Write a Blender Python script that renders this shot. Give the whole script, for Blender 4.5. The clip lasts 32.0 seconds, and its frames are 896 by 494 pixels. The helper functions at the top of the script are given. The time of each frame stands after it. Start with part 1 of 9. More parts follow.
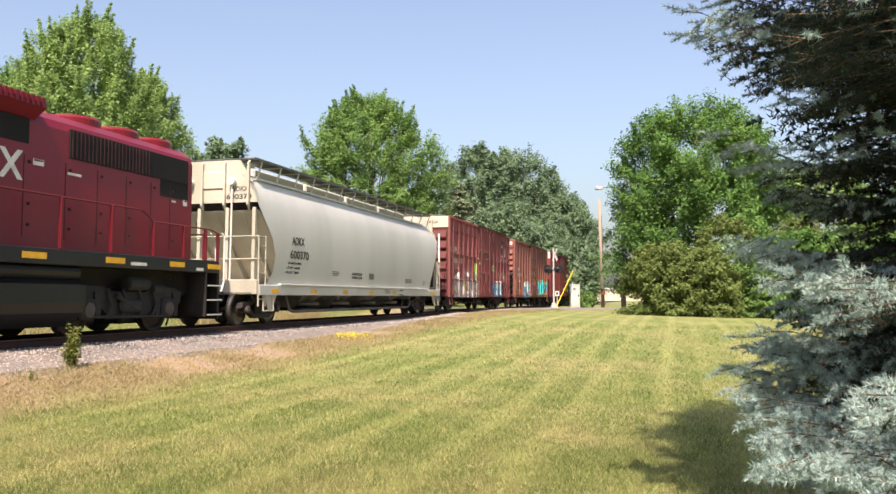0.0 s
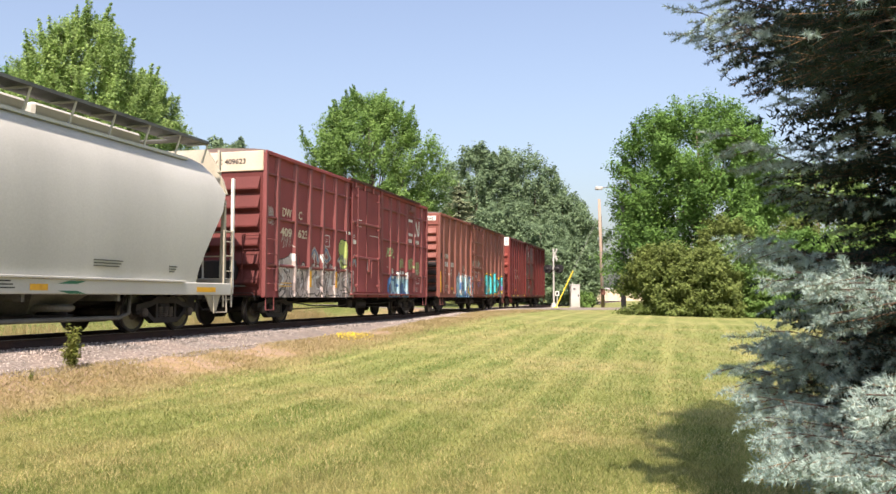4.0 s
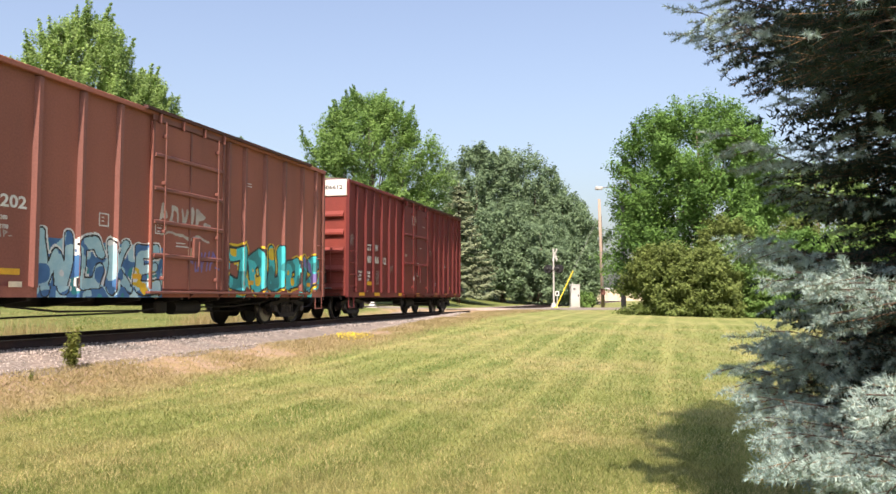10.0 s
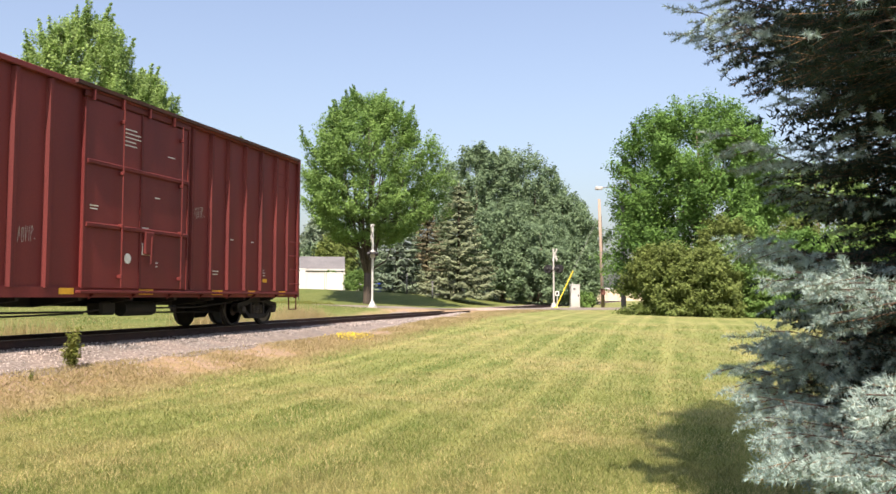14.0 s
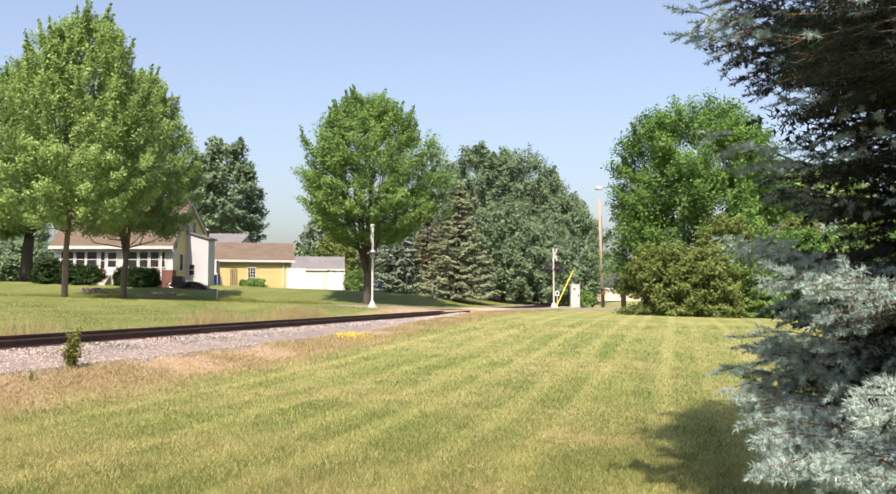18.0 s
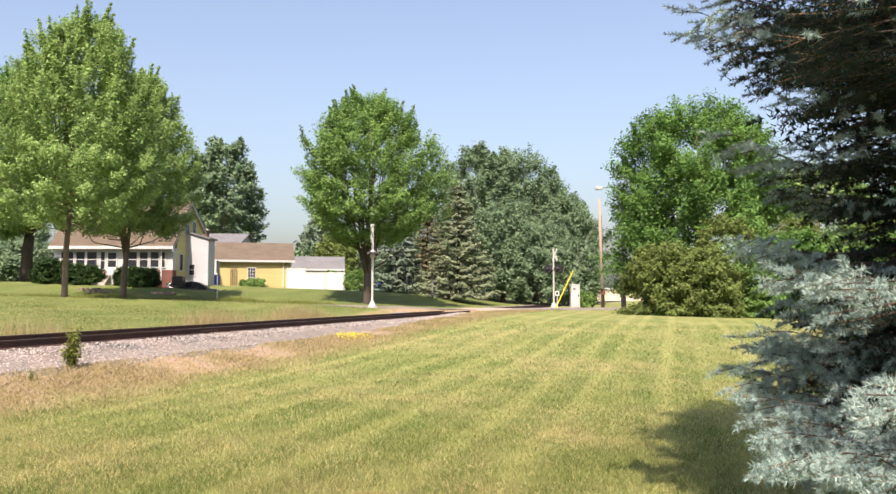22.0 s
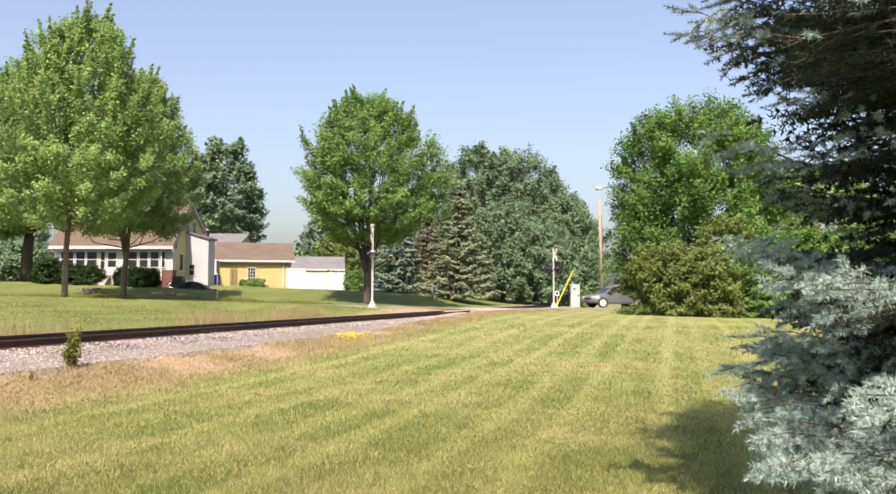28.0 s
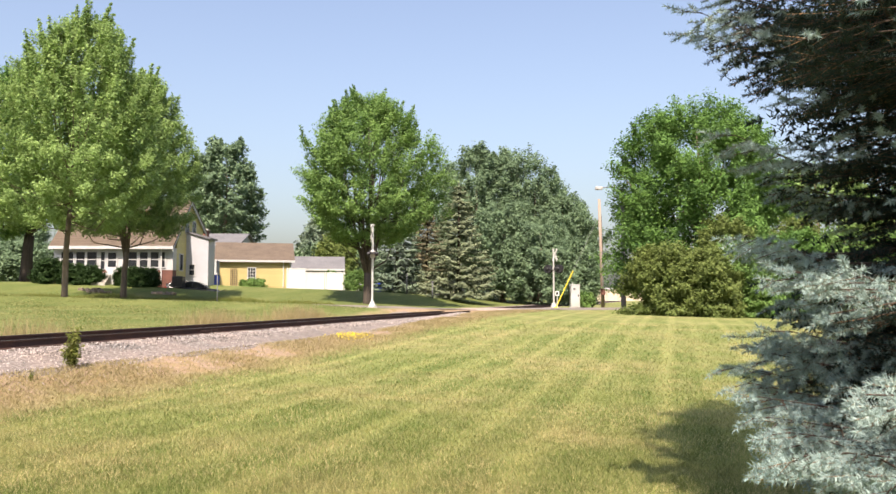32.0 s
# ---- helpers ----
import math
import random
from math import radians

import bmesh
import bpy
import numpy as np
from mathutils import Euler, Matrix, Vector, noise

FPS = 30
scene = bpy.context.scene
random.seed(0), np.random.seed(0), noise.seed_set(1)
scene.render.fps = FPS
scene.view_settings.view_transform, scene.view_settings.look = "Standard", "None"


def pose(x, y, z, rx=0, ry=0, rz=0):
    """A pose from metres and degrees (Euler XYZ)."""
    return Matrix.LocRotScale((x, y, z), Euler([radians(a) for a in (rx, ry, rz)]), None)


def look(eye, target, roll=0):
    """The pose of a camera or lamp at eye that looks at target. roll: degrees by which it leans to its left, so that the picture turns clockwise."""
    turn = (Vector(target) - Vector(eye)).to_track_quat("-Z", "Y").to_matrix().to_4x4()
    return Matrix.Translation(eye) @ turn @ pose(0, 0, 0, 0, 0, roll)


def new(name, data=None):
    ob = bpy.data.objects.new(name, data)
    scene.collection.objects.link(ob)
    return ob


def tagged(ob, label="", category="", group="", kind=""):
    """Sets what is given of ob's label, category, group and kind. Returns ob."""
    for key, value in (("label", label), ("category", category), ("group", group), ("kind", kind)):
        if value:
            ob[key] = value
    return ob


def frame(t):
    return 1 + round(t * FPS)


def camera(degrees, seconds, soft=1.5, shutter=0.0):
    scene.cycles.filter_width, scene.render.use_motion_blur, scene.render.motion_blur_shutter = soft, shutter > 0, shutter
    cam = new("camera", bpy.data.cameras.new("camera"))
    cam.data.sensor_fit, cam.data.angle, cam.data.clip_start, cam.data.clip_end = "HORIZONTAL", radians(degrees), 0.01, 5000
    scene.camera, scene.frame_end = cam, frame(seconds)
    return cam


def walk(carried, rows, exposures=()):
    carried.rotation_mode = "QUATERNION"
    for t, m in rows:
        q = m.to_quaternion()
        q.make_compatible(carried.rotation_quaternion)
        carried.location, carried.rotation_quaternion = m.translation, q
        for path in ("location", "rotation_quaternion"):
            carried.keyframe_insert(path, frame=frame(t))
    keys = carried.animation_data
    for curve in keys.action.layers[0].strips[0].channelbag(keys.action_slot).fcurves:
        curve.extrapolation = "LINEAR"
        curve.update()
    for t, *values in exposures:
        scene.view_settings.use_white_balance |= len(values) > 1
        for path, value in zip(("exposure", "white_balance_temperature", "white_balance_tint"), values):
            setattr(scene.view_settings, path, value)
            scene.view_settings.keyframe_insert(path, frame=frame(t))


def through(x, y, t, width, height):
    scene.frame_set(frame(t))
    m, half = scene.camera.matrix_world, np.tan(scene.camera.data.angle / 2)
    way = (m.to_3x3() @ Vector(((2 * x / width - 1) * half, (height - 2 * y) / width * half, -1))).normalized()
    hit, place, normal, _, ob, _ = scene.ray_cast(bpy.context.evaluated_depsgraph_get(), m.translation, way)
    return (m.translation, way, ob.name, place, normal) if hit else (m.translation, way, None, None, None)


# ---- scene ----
# ---- camera ----
cam = camera(57.3, 32.0, 1.5)
EYE_Z = 0.817          # the top of the rails is z = 0
walk(cam, [(0.0, look((0, 0, EYE_Z), (0, 100, EYE_Z + 6.09), 0.065)),
           (32.0, look((0, 0, EYE_Z), (0, 100, EYE_Z + 6.09), 0.065))],
     exposures=[(0.0, 1.25, 7500, 19), (32.0, 1.25, 7500, 19)])

# ---- light ----
SUN_EL, SUN_AZ = radians(52), radians(190)     # azimuth clockwise from +y
sun_dir = Vector((math.sin(SUN_AZ) * math.cos(SUN_EL), math.cos(SUN_AZ) * math.cos(SUN_EL), math.sin(SUN_EL)))
world = bpy.data.worlds.new("sky")
scene.world = world
world.use_nodes = True
wn = world.node_tree.nodes
sky = wn.new("ShaderNodeTexSky")
sky.sky_type = "NISHITA"
sky.sun_disc = False
sky.sun_elevation, sky.sun_rotation = SUN_EL, SUN_AZ
sky.altitude, sky.air_density, sky.dust_density, sky.ozone_density = 100, 1.35, 3.6, 8.0
wn["Background"].inputs["Strength"].default_value = 0.102
haze = wn.new("ShaderNodeHueSaturation")
haze.inputs["Saturation"].default_value, haze.inputs["Value"].default_value = 0.88, 1.0
world.node_tree.links.new(sky.outputs["Color"], haze.inputs["Color"])
world.node_tree.links.new(haze.outputs["Color"], wn["Background"].inputs["Color"])
lamp = bpy.data.lights.new("sun", "SUN")
lamp.energy, lamp.angle, lamp.color = 3.8, radians(0.6), (1.0, 0.95, 0.87)
sun = new("sun", lamp)
sun.matrix_world = look((0, 0, 0), -sun_dir)

# ---- plan: the railway line ----
TH = radians(15.503)
SN, CS = math.sin(TH), math.cos(TH)
DC = 12.744            # from the camera to the middle of the track
SPEED = 4.92


def on_track(s, off=0.0, z=0.0):
    """A point s metres along the line, off metres beyond its middle."""
    return Vector((s * SN - (DC + off) * CS, s * CS + (DC + off) * SN, z))


def track_pose(s, off=0.0, z=0.0):
    p = on_track(s, off, z)
    return pose(p.x, p.y, p.z, 0, 0, 90 - 15.503)


RX, RY, RC, RS = 2.1, 55.4, 0.9655, 0.2605      # the road: a point and its direction


def road_z(r):
    return np.interp(r, [-120, -60, -25, -18, -5, 0, 4, 20, 100], [2.2, 1.65, 0.70, 0.50, 0.13, 0.0, 0.04, 0.05, 0.0])


def smooth(t):
    t = np.clip(t, 0, 1)
    return t * t * (3 - 2 * t)


def bed_dip(off):
    """Where the ground lies lower, under the ballast."""
    return np.where(np.asarray(off) < 0, smooth((2.85 + np.asarray(off)) / 0.5), smooth((3.3 - np.asarray(off)) / 0.7))


def bed_z(off):
    """The ballast bed's cross-section."""
    return np.interp(off, [-3.4, -2.9, -1.85, -1.3, 1.3, 1.7, 2.7, 3.4], [-0.64, -0.46, -0.20, -0.17, -0.17, -0.19, -0.50, -0.75])


def land_z(x, y):
    """Height of the land before the track bed was cut."""
    x, y = np.asarray(x, float), np.asarray(y, float)
    off = -x * CS + y * SN - DC
    r, q = (x - RX) * RC + (y - RY) * RS, -(x - RX) * RS + (y - RY) * RC
    zr = road_z(r) - 0.05
    lawn = np.interp(y, [0, 14, 20, 27, 34, 42, 52, 62], [-0.72, -0.70, -0.60, -0.36, -0.14, 0.02, 0.02, 0.0]) - np.clip(0.024 * (x - 2), 0, 0.42) * smooth((62 - y) / 12)
    # far side of the line: a shallow ditch, then a bank up to the road
    lawn = lawn + smooth((off + 4.6) / 2.2) * np.clip(-0.34 - lawn, 0, 1)
    w = np.clip(off - 2.6, 0, None) / (np.clip(off - 2.6, 0, None) + np.clip(-q - 4.5, 0.001, None))
    bank = -0.30 + (zr + 0.30) * np.clip(w, 0, 1) ** 0.8
    side = np.where(off < 0, lawn, bank)
    near = np.where(q > -4.5, zr, side)
    near = side + (zr - side) * smooth((q + 8.5) / 4.5) + 0.17 * np.exp(-((q + 5.8) / 1.6) ** 2) * smooth((-r - 8) / 5)
    a = x / np.clip(y, 20, None)
    far = np.interp(a, [-1.2, -0.34, -0.20, -0.13, -0.017, 0.06, 0.11, 0.22, 0.6], [2.1, 2.0, 1.58, 1.45, 1.0, 0.45, 0.0, -0.15, -0.3])
    back = zr + (far - zr) * smooth((q - 4.2) / 17) * smooth((np.abs(off) - 3) / 8)
    z = np.where(q > 4.2, back, near)
    z = z - 1.15 * np.exp(-((x + 20.6) / 2.7) ** 6 - ((y - 66.9) / 1.3) ** 6)      # sunken drive beside the house
    return z


def ground_z(x, y):
    """Height of the ground, which lies lower under the ballast away from the road."""
    x, y = np.asarray(x, float), np.asarray(y, float)
    off = -x * CS + y * SN - DC
    q = -(x - RX) * RS + (y - RY) * RC
    return land_z(x, y) - 0.40 * bed_dip(off) * smooth((np.abs(q + 0.7) - 4.6) / 2.0)


# ---- mesh building ----
class Geo:
    """Vertices and faces of one mesh."""

    def __init__(self):
        self.v, self.f = [], []

    def add(self, verts, faces):
        n = len(self.v)
        self.v += [tuple(p) for p in verts]
        self.f += [tuple(n + i for i in f) for f in faces]
        return self

    def box(self, x0, x1, y0, y1, z0, z1, b=0.0):
        if b <= 0:
            vs = [(x, y, z) for x in (x0, x1) for y in (y0, y1) for z in (z0, z1)]
            return self.add(vs, [(0, 1, 3, 2), (4, 6, 7, 5), (0, 4, 5, 1), (2, 3, 7, 6), (0, 2, 6, 4), (1, 5, 7, 3)])
        b = min(b, (x1 - x0) / 2.1, (y1 - y0) / 2.1, (z1 - z0) / 2.1)
        bm = bmesh.new()
        m = Matrix.LocRotScale(((x0 + x1) / 2, (y0 + y1) / 2, (z0 + z1) / 2), None, (x1 - x0, y1 - y0, z1 - z0))
        bmesh.ops.create_cube(bm, size=1.0, matrix=m)
        bmesh.ops.bevel(bm, geom=bm.edges[:], offset=b, segments=1, affect="EDGES")
        bm.verts.index_update()
        self.add([v.co for v in bm.verts], [[v.index for v in f.verts] for f in bm.faces])
        bm.free()
        return self

    def tube(self, pts, r, n=8, r2=None, cap=True):
        """A round bar along pts, its radius going from r to r2."""
        pts = [Vector(p) for p in pts]
        r2 = r if r2 is None else r2
        rings, k = [], len(pts)
        for i, p in enumerate(pts):
            d = (pts[min(i + 1, k - 1)] - pts[max(i - 1, 0)]).normalized()
            u = d.orthogonal() if i == 0 else (u - d * u.dot(d))
            u = u.normalized()
            w = d.cross(u)
            rr = r + (r2 - r) * i / max(1, k - 1)
            rings.append([p + u * (rr * math.cos(a)) + w * (rr * math.sin(a)) for a in [2 * math.pi * j / n for j in range(n)]])
        faces = [(i * n + j, i * n + (j + 1) % n, (i + 1) * n + (j + 1) % n, (i + 1) * n + j) for i in range(k - 1) for j in range(n)]
        if cap:
            faces += [tuple(range(n - 1, -1, -1)), tuple((k - 1) * n + j for j in range(n))]
        return self.add([p for ring in rings for p in ring], faces)

    def prism(self, outline, axis, a, b):
        """An outline in the two other axes, drawn out along axis (0, 1 or 2) from a to b."""
        n = len(outline)

        def at(p, t):
            q = list(p)
            q.insert(axis, t)
            return q
        vs = [at(p, a) for p in outline] + [at(p, b) for p in outline]
        return self.add(vs, [tuple(range(n)), tuple(range(2 * n - 1, n - 1, -1))] + [(i, i + n, (i + 1) % n + n, (i + 1) % n) for i in range(n)])

    def lathe(self, profile, centre, axis=1, n=24):
        """A profile of (along, radius) turned round an axis."""
        vs = []
        for t, r in profile:
            for j in range(n):
                c = [r * math.cos(2 * math.pi * j / n), r * math.sin(2 * math.pi * j / n)]
                c.insert(axis, t)
                vs.append(Vector(c) + Vector(centre))
        k = len(profile)
        fs = [(i * n + j, i * n + (j + 1) % n, (i + 1) * n + (j + 1) % n, (i + 1) * n + j) for i in range(k - 1) for j in range(n)]
        fs += [tuple(range(n)), tuple((k - 1) * n + j for j in range(n - 1, -1, -1))]
        return self.add(vs, fs)

    def moved(self, m):
        self.v = [tuple(m @ Vector(p)) for p in self.v]
        return self

    def mesh(self, name):
        me = bpy.data.meshes.new(name)
        me.from_pydata(self.v, [], self.f)
        bm = bmesh.new()
        bm.from_mesh(me)
        bmesh.ops.recalc_face_normals(bm, faces=bm.faces[:])
        bm.to_mesh(me)
        bm.free()
        return me


def fast_mesh(name, verts, faces):
    """A mesh from arrays; all faces have the same number of corners."""
    me = bpy.data.meshes.new(name)
    n, k = faces.shape
    me.vertices.add(len(verts))
    me.vertices.foreach_set("co", np.ascontiguousarray(verts, np.float32).ravel())
    me.loops.add(n * k)
    me.loops.foreach_set("vertex_index", np.ascontiguousarray(faces, np.int32).ravel())
    me.polygons.add(n)
    me.polygons.foreach_set("loop_start", np.arange(0, n * k, k, dtype=np.int32))
    me.update(calc_edges=True)
    return me


def part(name, geo, material, parent, label="", soft=False, at=None, kind=""):
    """One mesh object under a thing or a part."""
    me = geo.mesh(name) if isinstance(geo, Geo) else geo
    if material is not None and not me.materials:
        me.materials.append(material)
    if soft:
        me.polygons.foreach_set("use_smooth", [True] * len(me.polygons))
    ob = new(name, me)
    ob.parent = parent
    if at is not None:
        ob.matrix_basis = at
    return tagged(ob, label, kind=kind)


def thing(name, m, label, category, group="", kind=""):
    ob = new(name)
    ob.empty_display_size = 0.3
    ob.matrix_basis = m
    return tagged(ob, label, category, group, kind)


# ---- materials ----
def mat(name, col, col2=None, scale=1.5, fine=35.0, rough=0.7, metal=0.0, bump=0.15, speck=0.25, stretch=(1, 1, 1), rnd=0.0, island=0.0,
        lo=0.35, hi=0.7, spec=0.4, dist=0.01):
    """A worn surface: two colours in large stains, a fine grain in tone and relief."""
    m = bpy.data.materials.new(name)
    m.use_nodes = True
    t = m.node_tree
    nd, ln = t.nodes, t.links
    bs = nd["Principled BSDF"]
    bs.inputs["Roughness"].default_value, bs.inputs["Metallic"].default_value = rough, metal
    bs.inputs["Specular IOR Level"].default_value = spec
    co = nd.new("ShaderNodeTexCoord")
    mp = nd.new("ShaderNodeMapping")
    mp.inputs["Scale"].default_value = stretch
    ln.new(co.outputs["Object"], mp.inputs["Vector"])
    n1 = nd.new("ShaderNodeTexNoise")
    n1.inputs["Scale"].default_value, n1.inputs["Detail"].default_value = scale, 6
    ln.new(mp.outputs["Vector"], n1.inputs["Vector"])
    n2 = nd.new("ShaderNodeTexNoise")
    n2.inputs["Scale"].default_value, n2.inputs["Detail"].default_value = fine, 3
    ln.new(co.outputs["Object"], n2.inputs["Vector"])
    mr = nd.new("ShaderNodeMapRange")
    mr.inputs["From Min"].default_value, mr.inputs["From Max"].default_value = lo, hi
    ln.new(n1.outputs["Fac"], mr.inputs["Value"])
    mx = nd.new("ShaderNodeMix")
    mx.data_type = "RGBA"
    mx.inputs["A"].default_value = (*col, 1)
    mx.inputs["B"].default_value = (*(col2 or [c * 0.72 for c in col]), 1)
    ln.new(mr.outputs["Result"], mx.inputs["Factor"])
    val = nd.new("ShaderNodeMapRange")
    val.inputs["To Min"].default_value, val.inputs["To Max"].default_value = 1 - speck, 1 + speck
    val.inputs["From Min"].default_value, val.inputs["From Max"].default_value = 0.25, 0.75
    ln.new(n2.outputs["Fac"], val.inputs["Value"])
    hs = nd.new("ShaderNodeHueSaturation")
    ln.new(mx.outputs["Result"], hs.inputs["Color"])
    out = val.outputs["Result"]
    for amount, node, sock in ((rnd, "ShaderNodeObjectInfo", "Random"), (island, "ShaderNodeNewGeometry", "Random Per Island")):
        if amount:
            oi = nd.new(node)
            mm = nd.new("ShaderNodeMapRange")
            mm.inputs["To Min"].default_value, mm.inputs["To Max"].default_value = 1 - amount, 1 + amount
            ln.new(oi.outputs[sock], mm.inputs["Value"])
            mu = nd.new("ShaderNodeMath")
            mu.operation = "MULTIPLY"
            ln.new(out, mu.inputs[0])
            ln.new(mm.outputs["Result"], mu.inputs[1])
            out = mu.outputs["Value"]
    ln.new(out, hs.inputs["Value"])
    ln.new(hs.outputs["Color"], bs.inputs["Base Color"])
    if bump:
        bp = nd.new("ShaderNodeBump")
        bp.inputs["Strength"].default_value, bp.inputs["Distance"].default_value = bump, dist
        ln.new(n2.outputs["Fac"], bp.inputs["Height"])
        ln.new(bp.outputs["Normal"], bs.inputs["Normal"])
    return m


def leaf_mat(name, c1, c2, through=0.35, rough=0.6, spec=0.15):
    """Thin leaves: each one its own shade, some light comes through."""
    m = bpy.data.materials.new(name)
    m.use_nodes = True
    nd, ln = m.node_tree.nodes, m.node_tree.links
    bs = nd["Principled BSDF"]
    bs.inputs["Roughness"].default_value, bs.inputs["Specular IOR Level"].default_value = rough, spec
    ge = nd.new("ShaderNodeNewGeometry")
    co = nd.new("ShaderNodeTexCoord")
    ns = nd.new("ShaderNodeTexNoise")
    ns.inputs["Scale"].default_value, ns.inputs["Detail"].default_value = 0.55, 3
    ln.new(co.outputs["Object"], ns.inputs["Vector"])
    ad = nd.new("ShaderNodeMath")
    ad.operation = "MULTIPLY_ADD"
    ad.inputs[1].default_value = 0.5
    ln.new(ge.outputs["Random Per Island"], ad.inputs[0])
    su = nd.new("ShaderNodeMapRange")
    su.inputs["From Min"].default_value, su.inputs["From Max"].default_value = 0.3, 0.7
    su.inputs["To Max"].default_value = 0.5
    ln.new(ns.outputs["Fac"], su.inputs["Value"])
    ln.new(su.outputs["Result"], ad.inputs[2])
    mx = nd.new("ShaderNodeMix")
    mx.data_type = "RGBA"
    mx.inputs["A"].default_value, mx.inputs["B"].default_value = (*c1, 1), (*c2, 1)
    ln.new(ad.outputs["Value"], mx.inputs["Factor"])
    ln.new(mx.outputs["Result"], bs.inputs["Base Color"])
    tr = nd.new("ShaderNodeBsdfTranslucent")
    ln.new(mx.outputs["Result"], tr.inputs["Color"])
    ms = nd.new("ShaderNodeMixShader")
    ms.inputs["Fac"].default_value = through
    ln.new(bs.outputs["BSDF"], ms.inputs[1])
    ln.new(tr.outputs["BSDF"], ms.inputs[2])
    ln.new(ms.outputs["Shader"], nd["Material Output"].inputs["Surface"])
    return m


def ground_mat(name, blade=False):
    """Mown grass in stripes along the line, dry patches, and a dry sandy verge beside the ballast."""
    m = bpy.data.materials.new(name)
    m.use_nodes = True
    nd, ln = m.node_tree.nodes, m.node_tree.links
    bs = nd["Principled BSDF"]
    bs.inputs["Roughness"].default_value, bs.inputs["Specular IOR Level"].default_value = 0.9, 0.15
    co = nd.new("ShaderNodeTexCoord")

    def noise_at(scale, detail=4, stretch=None):
        n = nd.new("ShaderNodeTexNoise")
        n.inputs["Scale"].default_value, n.inputs["Detail"].default_value = scale, detail
        src = co.outputs["Object"]
        if stretch:
            mp = nd.new("ShaderNodeMapping")
            mp.vector_type = "TEXTURE"
            mp.inputs["Rotation"].default_value = (0, 0, -TH)
            mp.inputs["Scale"].default_value = stretch
            ln.new(src, mp.inputs["Vector"])
            src = mp.outputs["Vector"]
        ln.new(src, n.inputs["Vector"])
        return n.outputs["Fac"]

    def ramp(val, a, b, c=0.0, d=1.0):
        r = nd.new("ShaderNodeMapRange")
        for k, v in zip(("From Min", "From Max", "To Min", "To Max"), (a, b, c, d)):
            r.inputs[k].default_value = v
        ln.new(val, r.inputs["Value"])
        return r.outputs["Result"]

    def mixed(fac, a, b):
        x = nd.new("ShaderNodeMix")
        x.data_type = "RGBA"
        ln.new(fac, x.inputs["Factor"])
        for k, v in (("A", a), ("B", b)):
            if isinstance(v, tuple):
                x.inputs[k].default_value = (*v, 1)
            else:
                ln.new(v, x.inputs[k])
        return x.outputs["Result"]

    def op(kind, a, b):
        x = nd.new("ShaderNodeMath")
        x.operation = kind
        for i, v in ((0, a), (1, b)):
            if isinstance(v, (int, float)):
                x.inputs[i].default_value = v
            else:
                ln.new(v, x.inputs[i])
        return x.outputs["Value"]

    dot = nd.new("ShaderNodeVectorMath")
    dot.operation = "DOT_PRODUCT"
    dot.inputs[1].default_value = (-CS, SN, 0)
    ln.new(co.outputs["Object"], dot.inputs[0])
    d = dot.outputs["Value"]
    wob = op("ADD", d, ramp(noise_at(0.13, 2), 0, 1, -0.22, 0.22))
    stripes = op("ADD", op("MULTIPLY", op("SINE", op("MULTIPLY", wob, 6.2), 0.0), 0.62), op("MULTIPLY", op("SINE", op("MULTIPLY", wob, 9.7), 0.0), 0.38))
    col = mixed(ramp(noise_at(1.6, 6, (1, 3, 1)), 0.36, 0.68, 0.0, 0.65), LAWN_GREEN, LAWN_PALE)
    col = mixed(op("MULTIPLY", ramp(stripes, -0.05, 0.75), ramp(noise_at(0.7, 4, (1, 8, 1)), 0.3, 0.6, 0.55, 1.0)), col, LAWN_PALE)
    dry = op("MULTIPLY", ramp(noise_at(0.30, 5), 0.43, 0.60), ramp(noise_at(2.2, 4), 0.3, 0.6))
    col = mixed(op("MULTIPLY", dry, 0.62), col, LAWN_DRY)
    col = mixed(ramp(d, DC + 2.0, DC + 5.0, 0.0, 0.9), col, mixed(ramp(noise_at(0.6, 5, (1, 4, 1)), 0.35, 0.65), (0.090, 0.126, 0.034), (0.148, 0.168, 0.056)))
    edge = op("ADD", d, ramp(noise_at(0.8, 5), 0, 1, -1.0, 1.0))
    far_edge = ramp(edge, DC + 4.2, DC + 3.0)
    verge = op("MULTIPLY", ramp(edge, DC - 4.45, DC - 3.75), far_edge)
    run = nd.new("ShaderNodeVectorMath")
    run.operation = "DOT_PRODUCT"
    run.inputs[1].default_value = (SN, CS, 0)
    ln.new(co.outputs["Object"], run.inputs[0])
    verge = op("MULTIPLY", verge, ramp(run.outputs["Value"], 60, 50))
    sand = mixed(ramp(noise_at(3.0, 5), 0.4, 0.62), (0.330, 0.235, 0.172), (0.290, 0.205, 0.108))
    col = mixed(verge, col, sand)
    fine = noise_at(26, 4)
    mid = noise_at(2.6, 5)
    hs = nd.new("ShaderNodeHueSaturation")
    ln.new(mixed(ramp(mid, 0.35, 0.68, 0.0, 0.30), col, (0.085, 0.095, 0.026)), hs.inputs["Color"])
    tone = ramp(fine, 0.25, 0.75, 0.62, 1.38)
